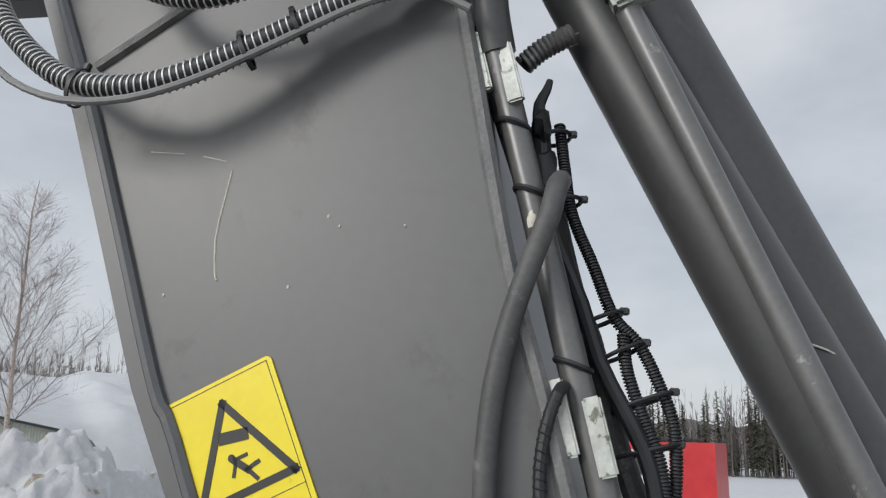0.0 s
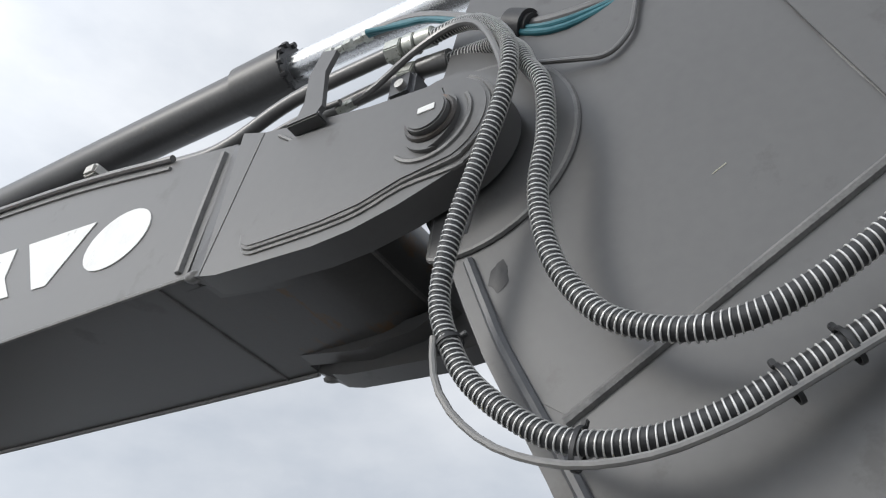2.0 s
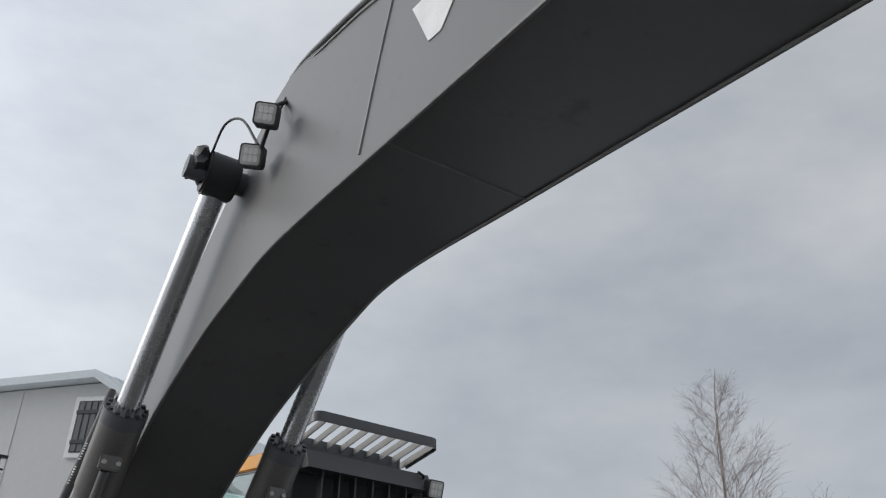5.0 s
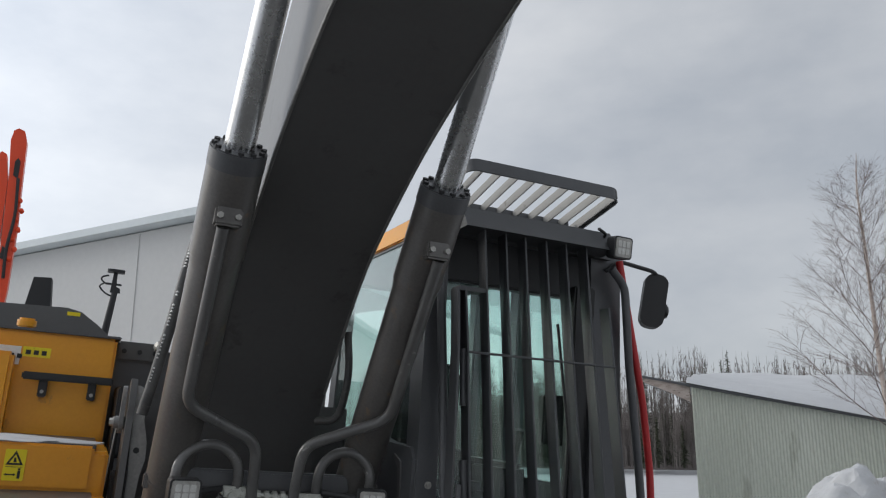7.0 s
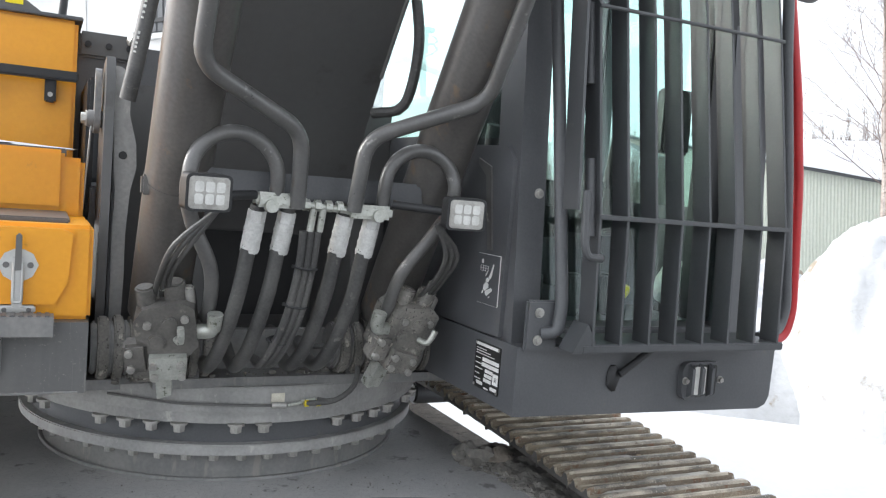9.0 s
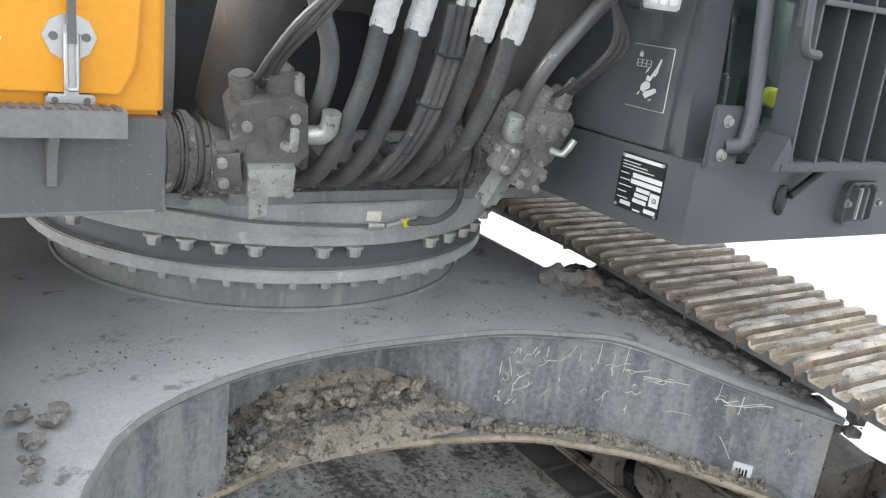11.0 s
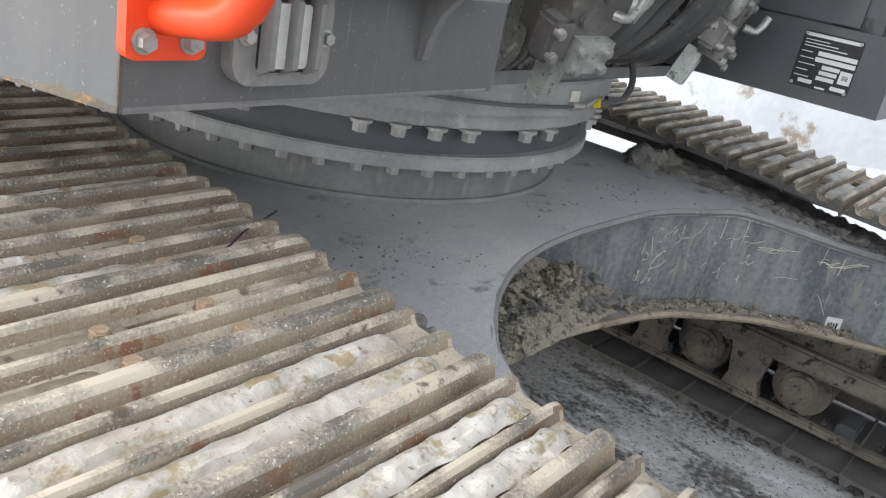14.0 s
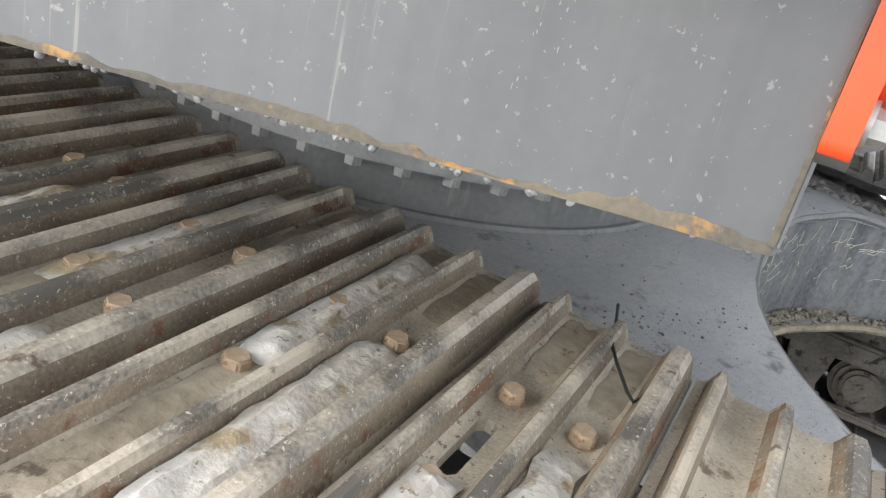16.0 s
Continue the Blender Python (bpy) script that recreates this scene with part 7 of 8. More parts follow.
def track(xc, drop, side, detail):
    ahead = 0.25 if side > 0 else 0.0
    line = track_line(drop, ahead)
    lens = [0.0]
    for a, b in zip(line, line[1:]):
        lens.append(lens[-1] + (b - a).length)
    count = round(lens[-1] / PITCH)
    step_ = lens[-1] / count
    tr = part("track", box(xc - 0.10, xc + 0.10, -0.95, 2.85, 0.985 + drop, 1.02 + drop, 0.01), SHOE_BACK_SHADED_END, EX, "muddy crawler track of triple-bar steel shoes")
    for k in range(count):
        s = k * step_ + 2.682 % step_
        i = max(j for j in range(len(lens) - 1) if lens[j] <= s)
        f = (s - lens[i]) / (lens[i + 1] - lens[i])
        p = line[i].lerp(line[i + 1], f)
        d = (line[i + 1] - line[i]).normalized()
        n_ = Vector((0, d.z, -d.y))
        if n_.dot(p - Vector((0, 0.95, 0.56))) < 0:
            n_ = -n_
        m = Matrix(((1, 0, 0, xc), (0, -d.y, n_.y, p.y), (0, -d.z, n_.z, p.z), (0, 0, 0, 1)))
        if "shoe%d" % side not in src:
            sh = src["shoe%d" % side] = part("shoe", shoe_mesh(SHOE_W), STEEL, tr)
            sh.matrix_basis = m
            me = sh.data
            for extra in (STEEL_WORN, RUSTY_SHADED_FLANK, SHOE_BACK_SHADED_END):
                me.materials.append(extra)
            # flanks and the right track's shoe ends carry shade in their colour
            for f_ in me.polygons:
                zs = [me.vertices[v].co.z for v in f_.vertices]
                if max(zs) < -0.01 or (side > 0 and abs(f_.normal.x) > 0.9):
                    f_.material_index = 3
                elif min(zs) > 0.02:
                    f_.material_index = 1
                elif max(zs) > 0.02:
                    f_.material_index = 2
        else:
            sh = share("shoe", src["shoe%d" % side], tr, m)
        # bolts and packed snow on the upper run
        if n_.z > 0.8 and p.y < 1.7:
            for bx in (-0.086, 0.092):
                for by in (-0.041, 0.043):
                    mm = m @ Matrix.Translation((bx + 0.012 * random.uniform(-1, 1), by, 0.002)) @ Matrix.Rotation(random.uniform(0, 3), 4, "Z")
                    if "bolt" not in src:
                        own = hexbolt((0, 0, -0.006), (0, 0, 1), 0.0165, 0.019, 1.2)
                        bevel(own, 0.0065, 3, 40)
                        src["bolt"] = part("shoe_bolt", own, RUSTBOLT, tr)
                        src["bolt"].matrix_basis = mm
                    else:
                        share("shoe_bolt", src["bolt"], tr, mm)
            yield_snow.append((m, p.y, detail))
    # chain, rollers and frame
    for k in range(40):
        y = -0.95 + 0.1 * k
        part("chain_link", box(xc - 0.09, xc + 0.09, y - 0.04, y + 0.04, 0.06, 0.14, 0.01), DARK, tr) if k % 2 == 0 else None
    part("track_frame", prism([(-0.75, 0.34), (2.6, 0.34), (2.6, 0.62), (2.2, 0.68), (-0.45, 0.68), (-0.75, 0.62)], xc - 0.17, xc + 0.17, "x", 0.015), ROLLER, tr, "dark welded track frame")
    for k in range(8):
        y = -0.55 + 0.42 * k
        part("track_roller", rod((xc - 0.16, y, 0.235), (xc + 0.16, y, 0.235), 0.115, n=24, bv=0.02), ROLLER, tr, "muddy bottom roller")
        for e in (-1, 1):
            gx = sorted((xc + e * 0.165, xc + e * 0.215))
            part("roller_guard", prism([(y + 0.12, 0.36), (y + 0.30, 0.36), (y + 0.27, 0.20), (y + 0.29, 0.135), (y + 0.13, 0.135), (y + 0.15, 0.20)], gx[0], gx[1], "x", 0.012), ROLLER, tr)
            part("roller_cap", rod((xc + e * 0.155, y, 0.24), (xc + e * 0.20, y, 0.24), 0.075, n=20, bv=0.015), ROLLER, tr)
    for e in (-1, 1):
        gx = sorted((xc + e * 0.17, xc + e * 0.225))
        part("guard_rail", box(gx[0], gx[1], -0.72 - ahead, 2.6, 0.33, 0.42, 0.012), ROLLER, tr)
    # added plate on the outer side keeps light from showing between the rollers
    sk = sorted((xc + side * 0.215, xc + side * 0.235))
    part("frame_skirt", box(sk[0], sk[1], -0.72 - ahead, 2.62, 0.09, 0.60, 0.008), ROLLER, tr, "added outer plate blocking the bright gaps behind the rollers")
    lr = sorted((xc - side * 0.185, xc - side * 0.235))
    part("guard_rail", box(lr[0], lr[1], -0.72 - ahead, 2.6, 0.115, 0.145, 0.008), ROLLER, tr)
    part("idler", rod((xc - 0.10, -1.05 - ahead, 0.53 + drop), (xc + 0.10, -1.05 - ahead, 0.53 + drop), 0.42, n=40, bv=0.02), DARK, tr, "front idler wheel")
    part("sprocket", rod((xc - 0.06, 2.95, 0.58 + drop), (xc + 0.06, 2.95, 0.58 + drop), 0.44, n=40, bv=0.02), DARK, tr, "rear drive sprocket")
    for y in (0.35, 1.7):
        part("carrier_roller", rod((xc - 0.13, y, 0.91 + drop), (xc + 0.13, y, 0.91 + drop), 0.07, n=20, bv=0.01), DARK, tr)
yield_snow = []
track(-1.410, 0.0, -1, True)
track(1.40, -0.045, 1, False)

# -- packed snow and mud between the bars --
rs = random.Random(5)
fills = {"snow": [], "mud": []}
for m, y, near in yield_snow:
    for by in (0.0375, -0.041):
        if near and y < -0.33:
            spans = [("snow", rs.uniform(-0.36, -0.31), rs.uniform(0.27, 0.335), 0.025)]
        elif near and y < 0.05:
            spans = [("mud", -0.36, rs.uniform(-0.12, 0.0), 0.007)]
            if rs.random() < 0.6:
                spans.append(("mud", 0.10, rs.uniform(0.2, 0.34), 0.006))
            if y > -0.10:
                x0 = rs.uniform(0.05, 0.14)
                spans.append(("snow", x0, x0 + rs.uniform(0.06, 0.12), 0.020))
        else:
            x0 = rs.uniform(-0.34, -0.05)
            spans = [("snow", x0, min(0.30, x0 + rs.uniform(0.16, 0.45)), rs.uniform(0.014, 0.024)), ("mud", -0.35, x0 + 0.03, 0.007), ("mud", 0.16, 0.35, 0.006)]
        for kind, x0, x1, h in spans:
            if x1 - x0 > 0.03:
                fills[kind].append((m, by, x0, x1, h, rs.random() * 50))
def packed(own, m, by, x0, x1, h, sd):
    """A strip of packed snow or mud filling the channel between two bars."""
    n_ = max(6, int((x1 - x0) / 0.012))
    rows = []
    for i in range(n_ + 1):
        u = i / n_
        x = x0 + (x1 - x0) * u
        end = min(1.0, 5.0 * u * (x1 - x0) / 0.16, 5.0 * (1 - u) * (x1 - x0) / 0.16) ** 0.5 if 0 < u < 1 else 0.0
        row = []
        for j in range(7):
            v = j / 6 * 2 - 1
            mid = 1 - v * v
            hh = -0.002 + end * (h * (0.78 + 0.22 * mid) + mid * (0.42 * h * noise.noise((x * 16, v * 1.6, sd)) + 0.25 * h * noise.noise((x * 80, v * 4, sd))))
            w = (0.0205 + 0.25 * max(0.0, hh)) * (0.94 + 0.22 * noise.noise((x * 26, 3.0 * (v > 0), sd)))
            shift = 0.012 * noise.noise((v * 2, sd, 1.0)) * (1 if i in (0, 1, n_ - 1, n_) else 0)
            row.append(own.verts.new(m @ Vector((x + shift, by + v * w, hh))))
        rows.append(row)
    for a, b in zip(rows, rows[1:]):
        for j in range(6):
            own.faces.new((a[j], b[j], b[j + 1], a[j + 1]))
for kind, material, label in (("snow", TRACK_SNOW, "dirty packed snow between the track bars"), ("mud", MUD, "dried mud between the track bars")):
    big = bmesh.new()
    for f_ in fills[kind]:
        packed(big, *f_)
    ob = link("packed_" + kind, big, material)
    ob.matrix_basis = MACHINE
    tagged(ob, label, kind, kind="stuff")

ob = link("wire_scrap", tube([(-1.037, 0.064, 1.132), (-1.08, 0.052, 1.125), (-1.124, 0.041, 1.118), (-1.18, 0.01, 1.112), (-1.221, -0.015, 1.112), (-1.19, -0.022, 1.114), (-1.153, -0.027, 1.122)], 0.0022, 6), BLACK)
ob.matrix_basis = MACHINE
tagged(ob, "thin black scrap of wire lying on the track", "wire")
# -- dirt on the frame --
def pile(name, label, pts, material, seed, n, smin, smax, cat="dirt"):
    big = bmesh.new()
    r = random.Random(seed)
    for (x0, y0, z0, x1, y1, z1, w) in pts:
        for _ in range(n):
            t = r.random()
            p = Vector((x0, y0, z0)).lerp(Vector((x1, y1, z1)), t) + Vector((r.gauss(0, w), r.gauss(0, w * 0.6), 0))
            s = smin * (smax / smin) ** (r.random() ** 2.2)
            p.z += r.uniform(-0.2, 0.5) * s
            moved(lump((s, s * r.uniform(0.6, 1.1), s * r.uniform(0.5, 0.8)), r.random() * 50, 0.55, 1 if s < 0.02 else 2), Matrix.Translation(p) @ Matrix.Rotation(r.uniform(0, 6), 4, "Z"), big)
    ob = link(name, big, material, None, "", smooth=False)
    ob.matrix_basis = MACHINE
    return tagged(ob, label, cat, kind="stuff")
def mound(name, label, outline_fn, x0, x1, y0, y1, nx, ny, material, cat, keep=None):
    own = bmesh.new()
    g = [[own.verts.new((x0 + (x1 - x0) * i / nx, y0 + (y1 - y0) * j / ny, 0)) for i in range(nx + 1)] for j in range(ny + 1)]
    for row in g:
        for v in row:
            v.co.z = outline_fn(v.co.x, v.co.y)
    for j in range(ny):
        for i in range(nx):
            q = (g[j][i], g[j][i + 1], g[j + 1][i + 1], g[j + 1][i])
            if keep is None or all(keep(v.co.x, v.co.y) for v in q):
                own.faces.new(q)
    bmesh.ops.delete(own, geom=[v for v in own.verts if not v.link_faces], context="VERTS")
    ob = link(name, own, material)
    return tagged(ob, label, cat, kind="stuff")
def pile_z(x, y):
    k = math.exp(-((x + 0.02) / 0.40) ** 4) * min(1, max(0, (y + 0.10) / 0.24))
    return 0.612 + 0.17 * k + 0.03 * k * noise.noise((x * 9, y * 9, 1)) + 0.015 * noise.noise((x * 30, y * 30, 2))
ob = mound("dirt_heap", "heap of frozen dirt and gravel on the lower frame plate", pile_z, -0.62, 0.50, -0.09, 0.135, 60, 20, SAND, "dirt")
ob.matrix_basis = MACHINE
pile("dirt_lumps", "lumps of frozen dirt on the lower frame plate", [(-0.60, -0.06, 0.64, 0.42, 0.03, 0.66, 0.05), (-0.3, 0.04, 0.72, 0.25, 0.07, 0.74, 0.05)], SAND, 3, 300, 0.004, 0.032)
pile("gravel", "dark gravel strewn over the dirt on the lower frame plate", [(-0.62, -0.09, 0.63, -0.30, 0.02, 0.70, 0.06), (-0.45, -0.03, 0.67, 0.30, 0.04, 0.73, 0.05), (0.15, -0.02, 0.66, 0.46, -0.06, 0.63, 0.03)], ROCK, 5, 330, 0.003, 0.022, "gravel")
pile("gravel", "gravel and dirt lying along the lower frame edge", [(0.40, -0.10, 0.617, 0.63, -0.19, 0.617, 0.022), (0.63, -0.19, 0.617, 0.81, -0.34, 0.608, 0.026), (0.81, -0.34, 0.608, 0.97, -0.54, 0.594, 0.024), (0.97, -0.54, 0.594, 1.08, -0.68, 0.583, 0.02)], SAND, 6, 260, 0.003, 0.017, "gravel")
pile("dirt_lumps", "dark frozen lumps along the track side of the frame", [(0.90, 0.25, 0.93, 1.02, -0.1, 0.90, 0.05), (1.0, -0.1, 0.90, 1.25, -0.55, 0.85, 0.06), (1.05, -0.25, 0.88, 1.3, -0.75, 0.80, 0.05)], ROCK, 8, 280, 0.005, 0.045)
pile("gravel", "grey gravel strewn on the frame leg beside the track", [(0.90, 0.15, 0.958, 0.97, -0.15, 0.952, 0.025), (0.98, -0.15, 0.95, 1.07, -0.36, 0.925, 0.028), (1.06, -0.36, 0.925, 1.22, -0.66, 0.88, 0.022)], ROCK, 15, 260, 0.004, 0.03, "gravel")
pile("dirt_lumps", "dark frozen lumps beside the left track", [(-0.95, -0.12, 0.965, -0.97, -0.45, 0.955, 0.012), (-0.90, -0.20, 0.968, -0.91, -0.24, 0.966, 0.01)], ROCK, 9, 26, 0.005, 0.026)
pile("dirt_crumbs", "crumbs of dirt scattered on the frame", [(-0.6, 0.25, 0.968, 0.7, 0.0, 0.968, 0.10), (-0.85, 0.1, 0.968, -0.5, -0.05, 0.968, 0.08)], ROCK, 10, 150, 0.0012, 0.0042)
pile("dirt_crumbs", "crumbs of greasy dirt on the upper frame", [(-0.5, 0.16, 1.378, 0.7, 0.16, 1.378, 0.03), (-0.48, 0.10, 1.38, -0.44, 0.18, 1.38, 0.03)], ROCK, 11, 90, 0.003, 0.018)
def bed_z(x, y):
    return deck_z(min(x, 1.2), y) - 0.07 + 0.085 * min(1.0, max(0.0, (x - 0.88 - 0.30 * max(0, -y - 0.05) + 0.05 * noise.noise((y * 9, 2, 2))) / 0.06)) + 0.02 * noise.noise((x * 14, y * 14, 4)) + 0.012 * noise.noise((x * 45, y * 45, 1))
ob = mound("gravel_bed", "dark gravel packed between the frame and the track", bed_z, 0.84, 1.34, -0.85, 0.32, 50, 110, ROCK, "gravel", lambda x, y: x > 0.90 + 0.78 * max(0.0, -0.24 - y))
ob.matrix_basis = MACHINE
rockm = MACHINE @ Matrix.Translation((0.99, 0.16, 0.985))
ob = tagged(link("stone", moved(lump((0.062, 0.05, 0.045), 21, 0.45, 3), Matrix.Identity(4)), ROLLER), "reddish-brown stone lying on the frame", "stone")
ob.matrix_basis = rockm
ob = tagged(link("dirt_block", lump((0.08, 0.06, 0.06), 4, 0.6, 3), ROCK), "dark frozen block on the frame", "dirt")
ob.matrix_basis = MACHINE @ Matrix.Translation((0.88, 0.20, 0.985))

# ---- ground ----
def slope(x, y):
    d = math.hypot(x - 0.2, y - 0.4)
    k = 1 / (1 + max(0.0, d - 4) ** 2 / 40)
    q = MACHINE @ Vector((x, y, -0.012))
    return q.z * k
def ground_z(x, y):
    d = math.hypot(x - 0.2, y - 0.8)
    k = min(1.0, max(0.0, (d - 3.2) / 3))
    return slope(x, y) + 0.10 * k * noise.noise((x * 0.35, y * 0.35, 3)) + 0.012 * noise.noise((x * 2.2, y * 2.2, 5)) - 0.004
own = bmesh.new()
radii = [0.0] + [0.25 * 1.085 ** k for k in range(108)]
rings_ = []
for r_ in radii:
    if r_ == 0:
        rings_.append([own.verts.new((0.2, 0.6, ground_z(0.2, 0.6)))])
        continue
    rings_.append([own.verts.new((0.2 + r_ * math.cos(a), 0.6 + r_ * math.sin(a), ground_z(0.2 + r_ * math.cos(a), 0.6 + r_ * math.sin(a)))) for a in (2 * math.pi * k / 96 for k in range(96))])
for k in range(96):
    own.faces.new((rings_[0][0], rings_[1][k], rings_[1][(k + 1) % 96]))
for a, b in zip(rings_[1:], rings_[2:]):
    for k in range(96):
        own.faces.new((a[k], b[k], b[(k + 1) % 96], a[(k + 1) % 96]))
ground = tagged(link("ground", own, SNOW), "snow-covered yard with packed snow", "ground", kind="structure")
# dark packed ice under the machine; unseen dark ground added in front
def ice_z(x, y):
    return ground_z(x, y) + 0.02
def open_ground(x, y):
    """How far, 0 to 1, snow lies over the driven ground: beside the machine's rear and at the rim."""
    left = min(1.0, max(0.0, (-2.55 - x + 0.3 * noise.noise((x, y, 4))) / 0.5))
    right = min(1.0, max(0.0, (x - 1.95 + 0.2 * noise.noise((x, y, 6))) / 0.3))
    rear = min(1.0, max(0.0, (y + 1.75 + 0.5 * noise.noise((x, y, 9))) / 0.6))
    rim = max(0.0, max(abs(x - 0.5) / 9.5, abs(y + 4.25) / 9.75) - 0.86) / 0.14 * (1 + 0.8 * noise.noise((x, y, 0)))
    return max(left * rear, right * rear, rim)
own = bmesh.new()
nx, ny = 150, 130
g = [[own.verts.new((-9.0 + 19.0 * i / nx, -14.0 + 19.5 * j / ny, 0)) for i in range(nx + 1)] for j in range(ny + 1)]
for row in g:
    for v in row:
        v.co.z = ice_z(v.co.x, v.co.y) - 0.10 * open_ground(v.co.x, v.co.y)
for j in range(ny):
    for i in range(nx):
        own.faces.new((g[j][i], g[j][i + 1], g[j + 1][i + 1], g[j + 1][i]))
yard = tagged(link("pavement", own, ICE), "dark packed ice under the machine, unseen dark ground added before it", "ice", kind="structure")
# front faces, out of view, get the bounce-cutting dark colour
yard.data.materials.append(UNSEEN_DARK_GROUND)
for f_ in yard.data.polygons:
    c_ = f_.center
    f_.material_index = int(c_.y < -1.7 + 0.5 * noise.noise((c_.x * 0.9, c_.y * 0.9, 2)))
# churned snow beside the left track
big = bmesh.new()
r = random.Random(4)
for k in range(60):
    s = r.uniform(0.02, 0.07)
    p = Vector((-0.75 + r.gauss(0, 0.16), -0.45 + r.gauss(0, 0.28), 0.02))
    moved(lump((s, s, s * 0.7), k, 0.5, 2), Matrix.Translation(p), big)
for k in range(90):
    s = 0.012 * 3.6 ** r.random()
    t_ = r.random()
    p = Vector((0.04 + 0.30 * t_ + r.gauss(0, 0.05), 0.36 - 0.44 * t_ + r.gauss(0, 0.04), 0.015))
    moved(lump((s, s * r.uniform(0.6, 1.2), s * 0.8), k + 90, 0.7, 3), Matrix.Translation(p) @ Matrix.Rotation(r.uniform(0, 6), 4, "Z"), big)
ob = link("snow_lumps", big, TRACK_SNOW, angle=85)
ob.matrix_basis = MACHINE
tagged(ob, "lumps of snow squeezed out beside the track", "snow", kind="stuff")

# ---- snow banks ----
def bank(label, cx, cy, rx, ry, h, seed, turn=0.0):
    own = bmesh.new()
    n1, n2 = 140, 100
    ca, sa = math.cos(turn), math.sin(turn)
    rows = []
    for j in range(n2 + 1):
        row = []
        for i in range(n1 + 1):
            u, v = -1 + 2 * i / n1, -1 + 2 * j / n2
            x, y = cx + rx * u * ca - ry * v * sa, cy + rx * u * sa + ry * v * ca
            k = max(0.0, 1 - (abs(u) ** 3 + abs(v) ** 2.4))
            lumpy = 0.40 * noise.noise((x * 0.5, y * 0.5, seed)) + 0.20 * noise.noise((x * 1.2, y * 1.2, seed + 5)) + (0.34 * noise.noise((x * 2.2, y * 2.2, seed)) + 0.18 * abs(noise.noise((x * 4.2, y * 4.2, seed))) + 0.05 * noise.noise((x * 11, y * 11, seed))) / h
            row.append(own.verts.new((x, y, ground_z(x, y) - 0.06 + k ** 0.6 * h * (0.85 + lumpy))))
        rows.append(row)
    for a, b in zip(rows, rows[1:]):
        for i in range(n1):
            own.faces.new((a[i], a[i + 1], b[i + 1], b[i]))
    return tagged(link("snow_bank", own, SNOW_DIRTY), label, "snow bank", kind="stuff")
bank("tall ploughed snow bank with dirty lumps", 7.4, 4.6, 3.6, 2.0, 1.45, 3, radians(-44))
bank("ploughed snow bank with dirty lumps", 10.5, 1.2, 4.2, 1.8, 1.7, 8, radians(-62))
bank("low snow bank with brown dirt", 14.0, -3.0, 5.0, 2.4, 1.2, 12, radians(-75))
bank("snow bank behind the machine", -6.0, 12.0, 5.0, 2.0, 1.2, 15, radians(10))

bank("ploughed snow bank with brown frozen dirt", 8.8, 1.9, 3.0, 1.8, 2.65, 21, radians(-50))

# ---- shed with a thick snow roof ----
def frame_at(p, q):
    d = Vector((q[0] - p[0], q[1] - p[1], 0)).normalized()
    n_ = Vector((-d.y, d.x, 0))
    return Matrix(((d.x, n_.x, 0, p[0]), (d.y, n_.y, 0, p[1]), (0, 0, 1, 0), (0, 0, 0, 1)))
SM = frame_at((13.97, 13.3), (14.97, 12.3))
shed = tagged(new("shed"), "pale green corrugated metal shed with a snow-covered sloping roof", "shed")
shed.matrix_basis = SM
L = 6.6
def roof_z(x, y):
    k = min(1.0, max(0.0, y / 12))
    return 3.72 - 0.215 * x * (1 - k) - 0.05 * x * k + 0.088 * y
own = bmesh.new()
cols = []
for k in range(int(L / 0.038) + 1):
    x = 0.038 * k
    y = -0.020 if k % 2 else 0.0
    cols.append((own.verts.new((x, y, -0.3)), own.verts.new((x, y, roof_z(x, 0) - 0.03))))
for a, b in zip(cols, cols[1:]):
    own.faces.new((a[0], b[0], b[1], a[1]))
part("wall", own, SHED, shed, "corrugated pale green wall", smooth=False)
own = bmesh.new()
q = [own.verts.new(c) for c in ((0.01, 0.03, -0.3), (L, 0.03, -0.3), (L, 12, -0.3), (0.01, 12, -0.3), (0.01, 0.03, roof_z(0, 0) - 0.08), (L, 0.03, roof_z(L, 0) - 0.08), (L, 12, roof_z(L, 12) - 0.08), (0.01, 12, roof_z(0, 12) - 0.08))]
for f_ in ((0, 1, 5, 4), (1, 2, 6, 5), (2, 3, 7, 6), (3, 0, 4, 7), (4, 5, 6, 7)):
    own.faces.new([q[k] for k in f_])
part("wall_core", own, SHED, shed)
part("roof_edge", tube([(-0.3, -0.12, roof_z(-0.3, 0)), (L + 0.2, -0.12, roof_z(L, 0) - 0.03)], 0.045, 6), DARK, shed, "dark metal roof edge")
part("verge_board", prism([(-0.05, 3.70), (-1.3, 3.98), (-1.3, 3.88), (-0.6, 3.58), (-0.05, 3.30)], 0.05, 0.25, "y", 0.01), BARK, shed, "pale timber canopy end")
part("canopy_roof", prism([(0.0, 3.76), (-1.6, 4.10), (-1.6, 4.04), (0.0, 3.70)], 0.0, 6.0, "y", 0.005), DARK, shed)
own = bmesh.new()
rows = []
